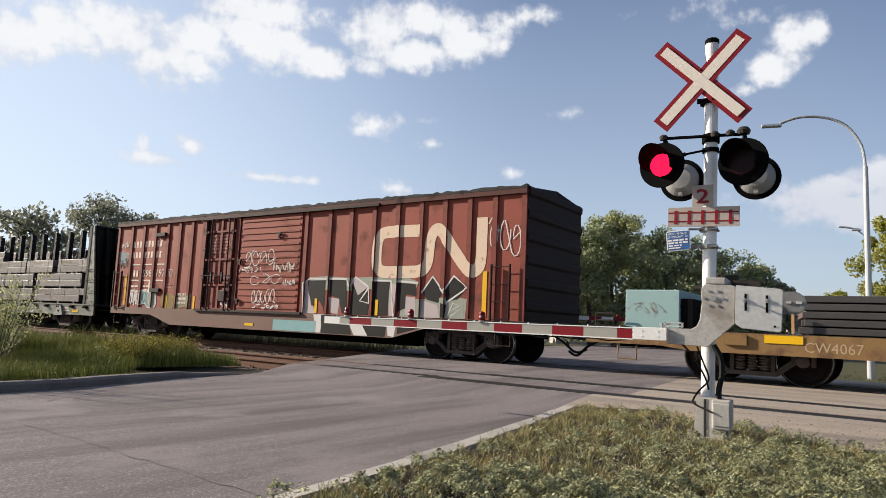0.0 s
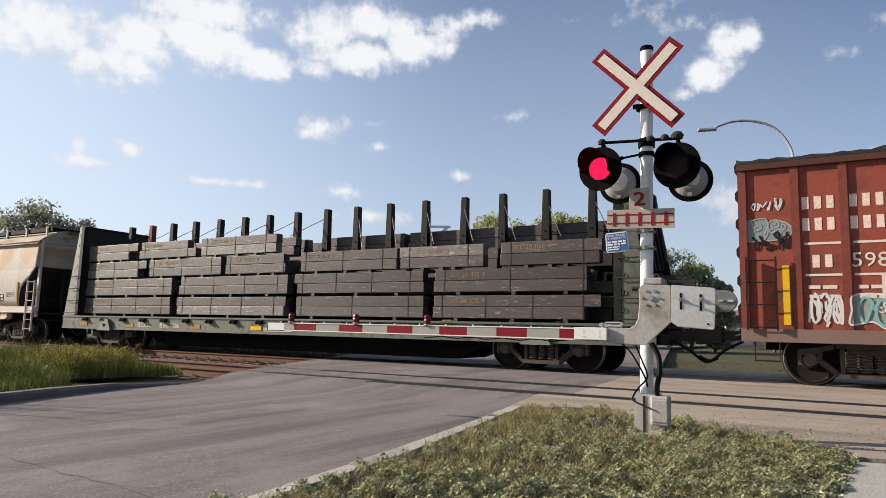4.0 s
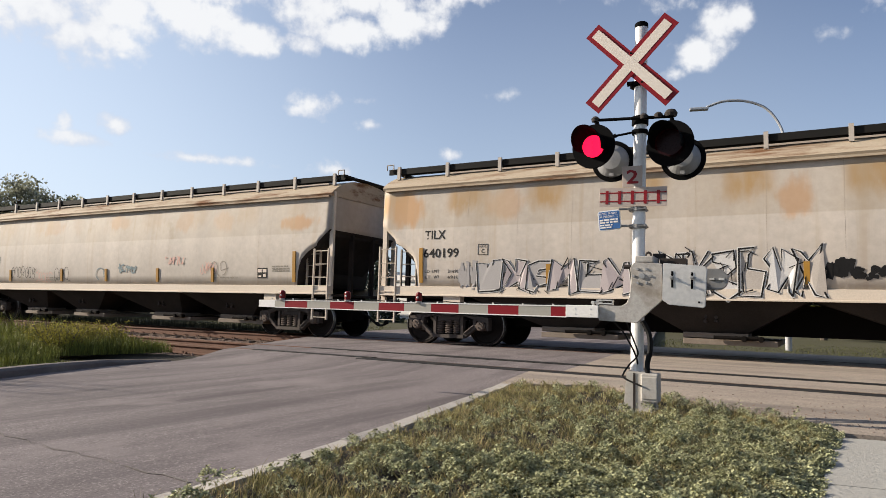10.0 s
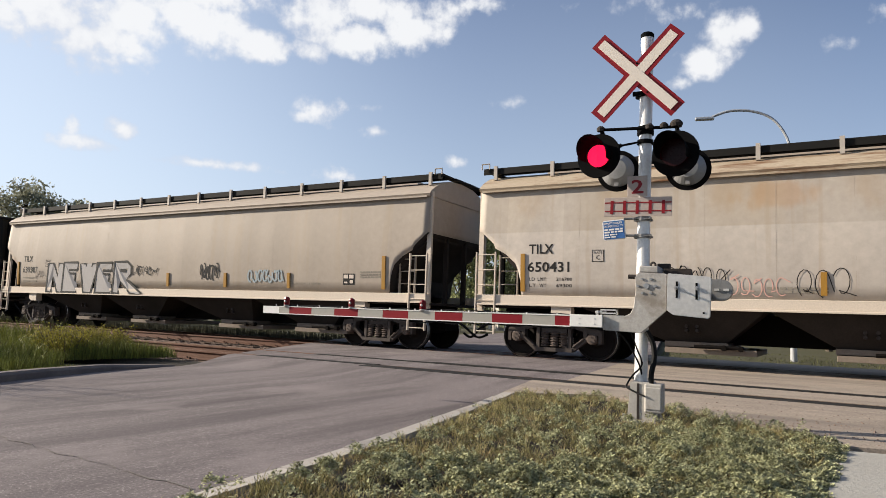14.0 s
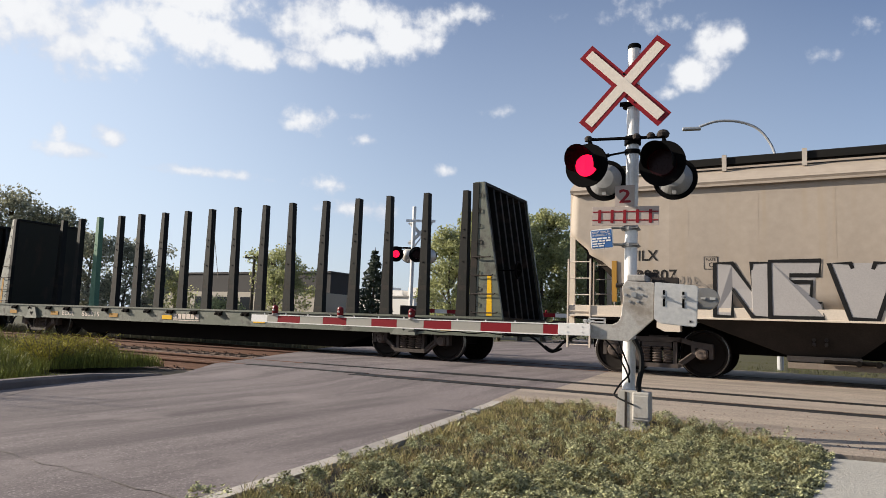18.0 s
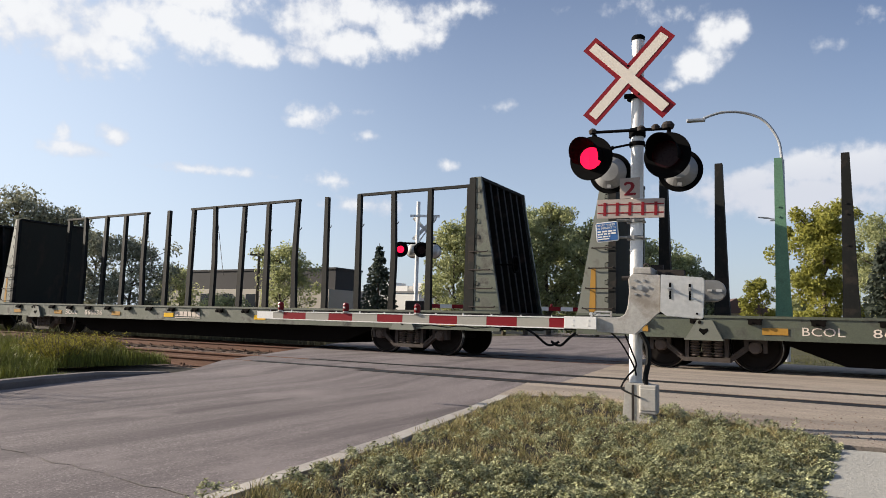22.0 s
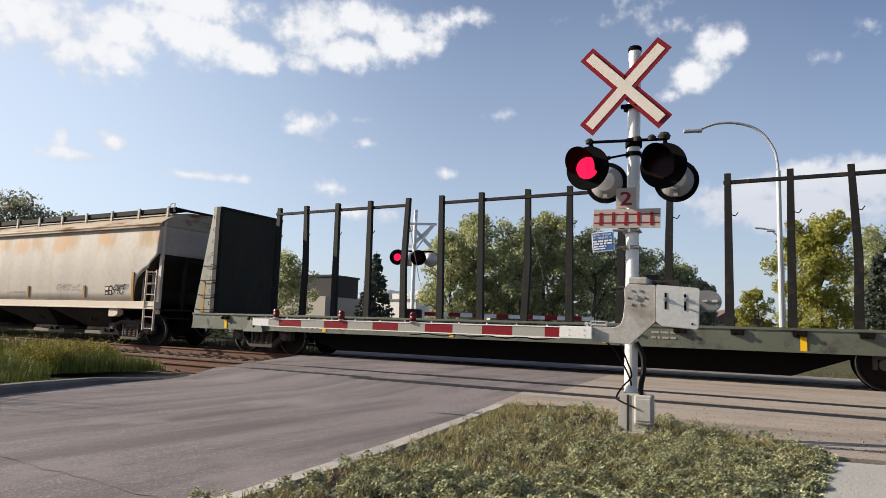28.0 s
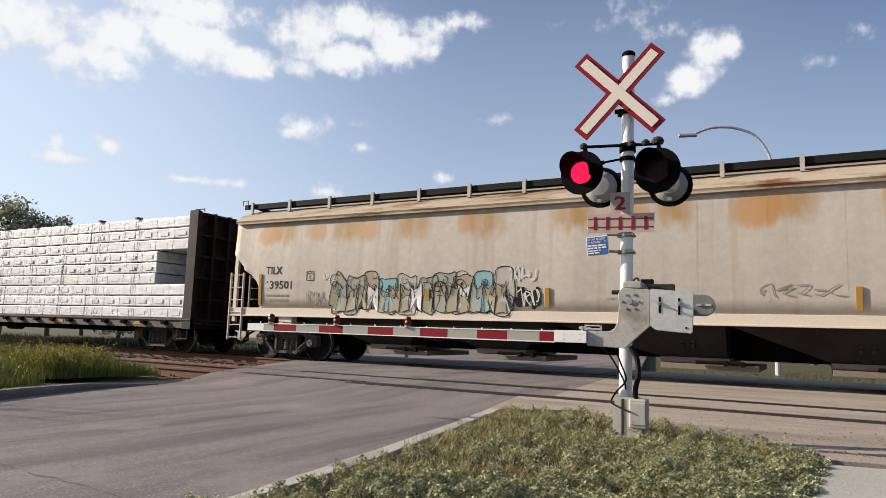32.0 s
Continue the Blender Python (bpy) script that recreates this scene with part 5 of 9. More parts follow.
def ladder(car, x0, x1, z0, z1, y, rungs, material="cast", name="ladder"):
    b = bmesh.new()
    box(b, x0 - 0.015, x0 + 0.015, y - 0.03, y + 0.03, z0, z1)
    o = part(name, b, material, car)
    again(o, "stile", o, pose(x1 - x0, 0, 0))
    b = bmesh.new()
    rod(b, (x0, y - 0.01, 0), (x1, y - 0.01, 0), 0.011, seg=6)
    r = part("rung", b, material, o)
    r.matrix_basis = pose(0, 0, z0 + 0.06)
    for k in range(1, rungs):
        again(r, "rung", o, pose(0, 0, z0 + 0.06 + (z1 - z0 - 0.12) * k / (rungs - 1)))
    return o


def grab(car, x0, x1, z, y, material="cast"):
    b = bmesh.new()
    tube(b, [(x0, y + 0.06, z), (x0, y, z - 0.02), (x1, y, z - 0.02), (x1, y + 0.06, z)], 0.014, 6)
    return part("grab_iron", b, material, car)


def reflector(car, x0, x1, z0, z1, y, material="yellow"):
    b = bmesh.new()
    box(b, x0, x1, y - 0.006, y, z0, z1)
    return part("reflector", b, material, car)


def letters_wild(car, x0, x1, z0, z1, n, seed, fills, line, y, line_w=0.05, name="graffiti", angular=False, ribs=()):
    """Sprayed bulging or jagged shapes in a row, filled and outlined; no word."""
    rnd = random.Random(seed)
    w = (x1 - x0) / n
    layers = {}
    h = z1 - z0
    for i in range(n):
        cx, cz = x0 + w * (i + 0.5), (z0 + z1) / 2
        lean = rnd.uniform(-0.15, 0.25) * w
        if angular:
            top = [(cx + w * rnd.uniform(-0.62, -0.42) + lean, z1 - h * rnd.uniform(0, 0.16)), (cx + w * rnd.uniform(-0.2, 0.0) + lean, z1 - h * rnd.uniform(0.0, 0.3)),
                   (cx + w * rnd.uniform(0.05, 0.2) + lean, z1 - h * rnd.uniform(0.1, 0.35)), (cx + w * rnd.uniform(0.42, 0.62) + lean, z1 - h * rnd.uniform(-0.05, 0.14))]
            side = [(cx + w * rnd.uniform(0.25, 0.55), cz + h * rnd.uniform(-0.1, 0.15)), (cx + w * rnd.uniform(0.4, 0.62), z0 + h * rnd.uniform(0, 0.1))]
            foot = [(cx + w * rnd.uniform(-0.05, 0.15), z0 + h * rnd.uniform(0.0, 0.25)), (cx - w * rnd.uniform(0.35, 0.55), z0), (cx - w * rnd.uniform(0.3, 0.5), cz)]
            rim = top + side + foot
        else:
            k = rnd.randint(9, 12)
            rim = []
            for j in range(k):
                a = 2 * math.pi * j / k
                r = rnd.uniform(0.66, 1.18)
                rim.append((cx + lean * math.sin(a) + math.copysign(abs(math.cos(a)) ** 0.6, math.cos(a)) * w * 0.58 * r, min(max(cz + math.copysign(abs(math.sin(a)) ** 0.6, math.sin(a)) * h * 0.5 * r, z0), z1 + 0.08)))
            rim = curve_pts(rim, 5, True)
        b = layers.setdefault(fills[i % len(fills)], bmesh.new())
        yy = y - 0.001 - 0.0012 * (i % 4)
        c = b.verts.new((cx, yy, cz))
        vs = [b.verts.new((px, yy, pz)) for px, pz in rim]
        for j in range(len(vs)):
            b.faces.new((c, vs[(j + 1) % len(vs)], vs[j]))
        lb = layers.setdefault(line, bmesh.new())
        ribbon(lb, rim + rim[:1], line_w, y - 0.006)
        for _ in range(4):
            kind = rnd.random()
            bx, bz = cx + rnd.uniform(-0.3, 0.3) * w, cz + rnd.uniform(-0.3, 0.3) * h
            if angular or kind < 0.3:
                a = [(bx + rnd.uniform(-0.25, 0.25) * w, bz + rnd.uniform(-0.3, 0.3) * h) for _ in range(3)]
                ribbon(lb, a, line_w * rnd.uniform(0.6, 1.3), y - 0.006)
            else:
                r0, turn, t0 = rnd.uniform(0.1, 0.26) * h, rnd.choice((-1, 1)), rnd.uniform(0, 6.28)
                a = [(bx + r0 * (1 - 0.07 * q) * math.cos(t0 + turn * q * 0.55), bz + r0 * (1 - 0.07 * q) * math.sin(t0 + turn * q * 0.55)) for q in range(12)]
                ribbon(lb, a, line_w * rnd.uniform(0.6, 1.1), y - 0.006)
    for mat, b in layers.items():
        if ribs:
            wrap_ribs(b, ribs, 0.065, 0.0445)
        pieces(name, b, mat, car, "sprayed graffiti lettering")


BLOCK = {"N": [[(0, 0), (0, 1), (0.3, 1), (0.62, 0.5), (0.62, 1), (0.92, 1), (0.92, 0), (0.64, 0), (0.3, 0.52), (0.3, 0)]],
         "E": [[(0, 0), (0, 1), (0.8, 1), (0.78, 0.74), (0.32, 0.74), (0.32, 0.62), (0.66, 0.62), (0.64, 0.38), (0.32, 0.38), (0.32, 0.26), (0.8, 0.26), (0.84, 0)]],
         "V": [[(0.3, 0), (0, 1), (0.32, 1), (0.5, 0.42), (0.68, 1), (1.0, 1), (0.7, 0)]],
         "R": [[(0, 0), (0, 1), (0.65, 1), (0.85, 0.85), (0.85, 0.6), (0.62, 0.45), (1.0, 0), (0.62, 0), (0.34, 0.36), (0.3, 0)]],
         "U": [[(0.05, 0.0), (-0.1, 0.92), (0.32, 0.98), (0.4, 0.3), (0.5, 0.32), (0.46, 1.02), (0.9, 1.06), (0.84, 0.12), (0.6, -0.02)]],
         "F": [[(0.06, 0.02), (0.0, 0.9), (0.5, 1.0), (0.98, 0.98), (0.92, 0.76), (0.4, 0.72), (0.42, 0.5), (0.8, 0.52), (0.78, 0.3), (0.42, 0.28), (0.36, 0)]],
         "M": [[(0, 0.1), (0.08, 1.0), (0.45, 0.84), (0.92, 1.0), (1.0, 0.1), (0.72, 0.06), (0.64, 0.5), (0.48, 0.36), (0.34, 0.52), (0.28, 0.0)]],
         "P": [[(0.04, 0), (0.02, 1.0), (0.9, 0.98), (0.94, 0.44), (0.44, 0.4), (0.4, 0.12), (0.7, 0.0)]],
         "X": [[(0.0, 0.02), (0.3, 0.5), (-0.05, 1.06), (0.38, 0.94), (0.5, 0.7), (0.98, 1.08), (0.72, 0.5), (1.02, 0.0), (0.68, 0.1), (0.5, 0.32), (0.36, 0.04)]],
         "K": [[(0.02, 0), (0.0, 0.92), (0.34, 1.0), (0.36, 0.62), (0.8, 1.08), (0.96, 0.92), (0.6, 0.54), (1.0, 0.06), (0.62, 0.0), (0.34, 0.34), (0.3, 0)]],
         "S": [[(0.0, 0.02), (0.05, 0.3), (0.5, 0.36), (0.04, 0.6), (0.1, 0.96), (0.9, 1.02), (0.86, 0.76), (0.42, 0.7), (0.96, 0.5), (1.0, 0.06), (0.5, -0.04)]],
         "C": [[(0.1, 0.0), (0.0, 0.5), (0.15, 0.98), (0.9, 1.0), (0.8, 0.7), (0.4, 0.66), (0.4, 0.36), (0.86, 0.3), (0.9, 0.02)]],
         "I": [[(0.3, 0.0), (0.0, 0.3), (0.2, 0.7), (0.5, 1.0), (0.9, 0.95), (0.7, 0.5), (0.8, 0.1)]]}


def block_word(car, text, x0, x1, z0, z1, fill, line, y, line_w, label, tail=0.0, inner="", ribs=(), wild=0):
    """Wide sprayed block shapes with a dark outline."""
    w = (x1 - x0) / len(text)
    fills = [bmesh.new(), bmesh.new()]
    o, hi = bmesh.new(), bmesh.new()
    rnd = random.Random(wild)
    for k, ch in enumerate(text):
        for ring in BLOCK[ch]:
            lift = 0.03 * math.sin(k * 2.1)
            if wild:
                # free shapes, no letters
                j = 0.11 if inner else 0.13
                ring = [((1 - px if k % 2 else px) + rnd.uniform(-j, j), (1 - pz if k % 3 == 1 else pz) + rnd.uniform(-j, j) * 0.8) for px, pz in ring]
            push = tail if k == len(text) - 1 else 0
            pts = [(x0 + w * (k + 1.08 * px) + (push * (1 if px > 0.9 else 0.6) if px > 0.6 and pz < 0.1 else 0), z0 + (z1 - z0) * (pz + (lift if pz > 0.5 else 0))) for px, pz in ring]
            if ch == "R" and not wild:
                ribbon(o, [(x0 + w * (k + 0.36), z0 + (z1 - z0) * 0.74), (x0 + w * (k + 0.62), z0 + (z1 - z0) * 0.74)], 0.1, y - 0.0065)
            f = fills[k % 2 if inner else 0]
            f.faces.new([f.verts.new((px, y - 0.001 - 0.0008 * (k % 3), pz)) for px, pz in pts])
            ribbon(o, pts + pts[:1], line_w, y - (0.009 if inner else 0.006))
            if inner:
                ribbon(hi, pts + pts[:1], line_w * 2.4, y - 0.003)
                # strokes inside
                for _ in range(3):
                    cx, cz = x0 + w * (k + rnd.uniform(0.15, 0.85)), z0 + (z1 - z0) * rnd.uniform(0.15, 0.85)
                    ribbon(o, [(cx + rnd.uniform(-0.3, 0.3) * w, cz + rnd.uniform(-0.25, 0.25)) for _ in range(3)], line_w * rnd.uniform(0.4, 0.9), y - 0.009)
    if ribs:
        wrap_ribs(fills[0], ribs, 0.065, 0.0445), wrap_ribs(o, ribs, 0.065, 0.0445)
    if fill:
        for f, mat in zip(fills, (fill, inner)):
            if f.verts:
                bmesh.ops.triangulate(f, faces=f.faces[:])
                pieces("graffiti", f, mat, car, label)
    if inner:
        pieces("graffiti_outline", hi, "g_white", car, "white sprayed outer line")
    pieces("graffiti_outline", o, line, car, "sprayed outline")


def sprayed(car, material, y, label, rings, ribs=None):
    """Flat sprayed areas with straight rims, over the ribs too."""
    b = bmesh.new()
    for k, ring in enumerate(rings):
        patch(b, ring, y - 0.0002 * (k % 3))
    bmesh.ops.triangulate(b, faces=b.faces[:])
    if ribs is None:
        wrap_ribs(b, BOX_RIBS, 0.065, 0.0445)
    pieces("graffiti", b, material, car, label)


def curls(car, x0, x1, z0, z1, n, seed, material, y, width=0.03):
    """A looping tag of round strokes."""
    rnd = random.Random(seed)
    b = bmesh.new()
    w, h = (x1 - x0) / n, z1 - z0
    for i in range(n):
        cx, cz = x0 + w * (i + 0.5), (z0 + z1) / 2 + rnd.uniform(-0.08, 0.08) * h
        t0, turn = rnd.uniform(0, 6.28), rnd.choice((-1, 1))
        pts = [(cx + w * 0.5 * (1.05 - 0.045 * q) * math.cos(t0 + turn * q * 0.5), cz + h * 0.48 * (1.0 - 0.03 * q) * math.sin(t0 + turn * q * 0.5)) for q in range(rnd.randint(9, 14))]
        pts.append((cx + w * rnd.uniform(0.3, 0.8), cz + h * rnd.uniform(-0.5, 0.5)))
        ribbon(b, pts, width, y - 0.004)
    pieces("graffiti_tag", b, material, car, "looping sprayed graffiti tag")


def scrawl(car, x0, x1, z0, z1, n, seed, material, y, width=0.03, name="graffiti_tag"):
    """A thin sprayed scribble."""
    rnd = random.Random(seed)
    b = bmesh.new()
    w = (x1 - x0) / n
    for i in range(n):
        pts = [(x0 + w * (i + rnd.uniform(-0.1, 1.1)), rnd.uniform(z0, z1)) for _ in range(rnd.randint(4, 6))]
        ribbon(b, curve_pts(pts, 6), width, y - 0.004)
    pieces(name, b, material, car, "thin sprayed graffiti scribble")


# -- bulkhead flat cars --
def flat_car(x, variant, label):
    e = on_track(empty("bulkhead_flat_car", label, "flat car", group="freight cars"), x)
    half = 10.5
    side = "bc_green"
    for s in (-1, 1):
        b = bmesh.new()
        prism(b, [(-half, 0.62), (-half, 1.0), (half, 1.0), (half, 0.62)], s * 1.46 - 0.04, s * 1.46 + 0.04)
        bmesh.ops.recalc_face_normals(b, faces=b.faces[:])
        sill = part("side_sill", b, side, e)
        for z0, z1 in ((0.985, 1.03), (0.60, 0.63)):
            b = bmesh.new()
            box(b, -half, half, s * 1.46 - 0.07, s * 1.46 + 0.045, z0, z1)
            part("sill_flange", b, side, sill)
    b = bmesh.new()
    # hung extra low: its black covers ground that lies in the car's shade
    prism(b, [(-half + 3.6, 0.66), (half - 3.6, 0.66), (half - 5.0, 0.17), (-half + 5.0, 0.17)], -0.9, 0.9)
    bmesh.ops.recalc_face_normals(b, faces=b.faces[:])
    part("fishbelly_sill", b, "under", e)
    underframe(e, half, 0.62, 0.96)
    b = bmesh.new()
    n = 60
    for i in range(n):
        x0 = -half + 2 * half * i / n
        box(b, x0 + 0.006, x0 + 2 * half / n - 0.006, -1.4, 1.4, 0.97, 1.035)
    part("deck", b, "deck", e, "weathered timber deck")
    for s in (-1, 1):
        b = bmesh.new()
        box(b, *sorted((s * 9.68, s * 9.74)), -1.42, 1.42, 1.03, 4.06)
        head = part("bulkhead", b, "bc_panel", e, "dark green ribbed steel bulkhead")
        # ribs in near-black stake green: the shade of their outer face is painted
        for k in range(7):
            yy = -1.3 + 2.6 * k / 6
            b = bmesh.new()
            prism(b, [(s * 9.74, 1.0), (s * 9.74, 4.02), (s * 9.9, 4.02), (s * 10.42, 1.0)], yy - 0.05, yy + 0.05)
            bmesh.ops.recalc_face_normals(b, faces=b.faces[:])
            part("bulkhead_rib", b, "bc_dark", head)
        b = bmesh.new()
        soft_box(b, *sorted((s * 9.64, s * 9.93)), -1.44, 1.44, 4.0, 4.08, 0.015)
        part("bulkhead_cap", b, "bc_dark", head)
        for yy in (-1.46, 1.40):
            b = bmesh.new()
            pts = [(s * 9.66, 1.0), (s * 9.66, 4.06), (s * 9.93, 4.06), (s * 9.98, 3.7), (s * 10.49, 1.0), (s * 10.49, 0.62), (s * 9.66, 0.62)]
            prism(b, pts, yy - 0.035, yy + 0.035)
            bmesh.ops.recalc_face_normals(b, faces=b.faces[:])
            part("bulkhead_side", b, "bc_grey" if s < 0 else side, head, "grey-green tapered side plate")
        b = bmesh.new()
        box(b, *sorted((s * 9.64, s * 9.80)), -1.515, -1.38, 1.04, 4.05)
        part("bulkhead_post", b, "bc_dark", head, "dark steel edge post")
        b = bmesh.new()
        for k in range(8):
            z = 1.25 + 0.35 * k
            tube(b, [(s * 9.80, -1.5, z), (s * 9.87, -1.52, z + 0.02), (s * 9.87, -1.52, z + 0.09), (s * 9.80, -1.5, z + 0.11)], 0.009, 5)
        pieces("lashing_loop", b, "bc_dark", head)
        for k in range(4):
            z = 1.14 + 0.41 * k
            grab(e, s * 9.70, s * (10.36 - 0.07 * k), z, -1.57)
        if variant == "timber" or (s > 0 and variant != "stakes"):
            continue
        b = bmesh.new()
        prism(b, [(s * 10.08, 1.05), (s * 10.08, 1.95), (s * 10.18, 1.95), (s * 10.22, 1.05)], -1.502, -1.497)
        part("reflector", b, "amber" if s < 0 else "yellow", e)
    # stake pockets along the sill
    first = None
    for k in range(19):
        px = -9.1 + 1.055 * k
        if first is None:
            b = bmesh.new()
            box(b, -0.11, 0.11, -0.05, 0.02, -0.02, 0.06)
            for dx in (-0.07, 0.07):
                rod(b, (dx, -0.09, 0.0), (dx, -0.01, 0.0), 0.035, seg=8)
            box(b, -0.13, 0.13, -0.03, 0.02, 0.055, 0.075)
            first = part("stake_pocket", b, "under", e)
            first.matrix_basis = pose(px, -1.51, 0.90)
        else:
            again(first, "stake_pocket", e, pose(px, -1.51, 0.90))
    # stakes
    b = bmesh.new()
    prism(b, [(-0.15, 1.03), (0.15, 1.03), (0.13, 1.5), (0.07, 4.18), (-0.07, 4.18), (-0.13, 1.5)], -0.09, 0.09)
    for z in (2.4, 3.2, 3.0):
        rod(b, (-0.02, -0.11, z), (-0.02, -0.08, z), 0.02, seg=6)
    bmesh.ops.recalc_face_normals(b, faces=b.faces[:])
    xs = [{"bars": -8.70, "last": -8.60}.get(variant, -8.895) + 1.175 * k for k in range(16)]
    if variant in ("bars", "last"):
        b.free()
        b = bmesh.new()
        prism(b, [(-0.085, 1.03), (0.085, 1.03), (0.075, 2.4), (0.06, 4.18), (-0.06, 4.18), (-0.075, 2.4)], -0.055, 0.055)
        tube(b, [(0.05, -0.03, 3.32), (0.14, -0.03, 3.29), (0.19, -0.03, 3.36)], 0.012, 5)
        bmesh.ops.recalc_face_normals(b, faces=b.faces[:])
    st = None
    rnd = random.Random(int(-x))
    for k, sx in enumerate(xs):
        bend = 1.1 if variant == "last" else 0.7
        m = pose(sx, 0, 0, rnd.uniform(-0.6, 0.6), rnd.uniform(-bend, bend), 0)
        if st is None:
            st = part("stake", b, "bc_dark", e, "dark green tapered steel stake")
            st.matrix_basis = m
        else:
            o = again(st, "stake", e, m)
            if variant in ("bars", "last") and k % 3 == 1:
                # some stakes are bent by loads
                o.data = o.data.copy()
                for v in o.data.vertices:
                    if abs(v.co.z - 2.4) < 0.01:
                        v.co.x += 0.05 if k % 2 else -0.055
            if variant == "timber" and k == 1:
                o.data = o.data.copy()
                o.data.materials.clear()
                o.data.materials.append(M["red_lead"])
                o["label"] = "rusty red steel stake"
            if variant == "stakes" and k == 2:
                # one stake was painted anew
                o.data = o.data.copy()
                o.data.materials.clear()
                o.data.materials.append(M["bc_mint"])
                o["label"] = "fresh green steel stake"
    if variant in ("bars", "last"):
        groups = {"bars": [(0, 4), (6, 10), (12, 15)], "last": [(0, 4), (5, 9), (11, 15)]}[variant]
        for a, c in groups:
            b = bmesh.new()
            zt = 4.13 if variant == "bars" else 3.96
            box(b, xs[a] - 0.08, xs[c] + 0.08, -0.05, 0.05, zt, zt + 0.07)
            part("top_rail", b, "bc_dark", e, "steel bar that joins the stake tops")
    if variant in ("stakes", "bars", "last"):
        b = bmesh.new()
        for k in (4, 7):
            if k < len(xs):
                rod(b, (xs[k], 0, 3.9), (xs[k] + 0.55, -0.1, 2.0), 0.010, seg=5)
        pieces("tie_down_chain", b, "strap", e)
    # marks on the sill
    for rx, mat in ((-9.2, "amber"), (-6.65, "amber"), (-3.4, "amber"), (-0.8, "yellow"), (3.05, "yellow"), (9.1, "yellow")):
        if variant != "last":
            reflector(e, rx - 0.22, rx + 0.22, 0.70, 0.82, -1.51, mat)
    if variant == "last":
        for rx in (-9.1, -5.45, -1.62, 2.05, 5.73, 9.2):
            reflector(e, rx - 0.055, rx + 0.055, 0.63, 0.95, -1.51, "yellow")
    nums = {"timber": "866706", "stakes": "866515", "bars": "866636", "last": "866721"}[variant]
    lettering("BCOL", -6.2, 0.70, 0.15, "stencil", e, -1.503, width=0.68)
    lettering(nums, -5.1, 0.70, 0.15, "stencil", e, -1.503, width=0.95)
    # owner's mark as plain bars
    b = bmesh.new()
    for k in range(6):
        box(b, -0.50 + 0.19 * k, -0.345 + 0.19 * k, -1.514, -1.51, 0.73, 0.87)
    box(b, -0.50, 0.62, -1.514, -1.51, 0.68, 0.70)
    part("owner_mark", b, "stencil", e, "white painted mark")
    bars(e, 8.2 - 0.35, 8.2 + 0.45, (0.86, 0.80, 0.74), 0.03, 5, "stencil", -1.51)
    bars(e, 3.0, 3.5, (0.86, 0.76), 0.04, 6, "stencil_faint", -1.51)
    for s in (-1, 1):
        coupler(e, s * half, s, 0.82)
    b = bmesh.new()
    lathe(b, [(-0.02, 0.2), (0.02, 0.2), (0.02, 0.16), (-0.02, 0.16)], 20, "x", (10.62, -0.9, 2.1))
    rod(b, (10.62, -0.9, 1.93), (10.62, -0.9, 2.27), 0.012), rod(b, (10.62, -1.07, 2.1), (10.62, -0.73, 2.1), 0.012), rod(b, (10.1, -0.9, 2.1), (10.62, -0.9, 2.1), 0.02)
    part("hand_brake_wheel", b, "black", e)
    for sx in (-7.9, 7.9):
        b = bmesh.new()
        prism(b, [(sx - 0.34, 0.60), (sx + 0.34, 0.60), (sx + 0.16, 0.94), (sx - 0.12, 0.94)], -1.60, -1.50)
        box(b, sx - 0.36, sx + 0.36, -1.64, -1.46, 0.565, 0.60)
        bmesh.ops.recalc_face_normals(b, faces=b.faces[:])
        pad = part("jacking_pad", b, "bc_grey", e, "grey-green jacking pad")
        b = bmesh.new()
        prism(b, [(sx, 0.66), (sx + 0.09, 0.74), (sx + 0.07, 0.79), (sx, 0.77), (sx - 0.07, 0.79), (sx - 0.09, 0.74)], -1.604, -1.59)
        bmesh.ops.recalc_face_normals(b, faces=b.faces[:])
        part("hole", b, "matt_black", pad)
    bogies(e, (-7.9, 7.9))
    return e


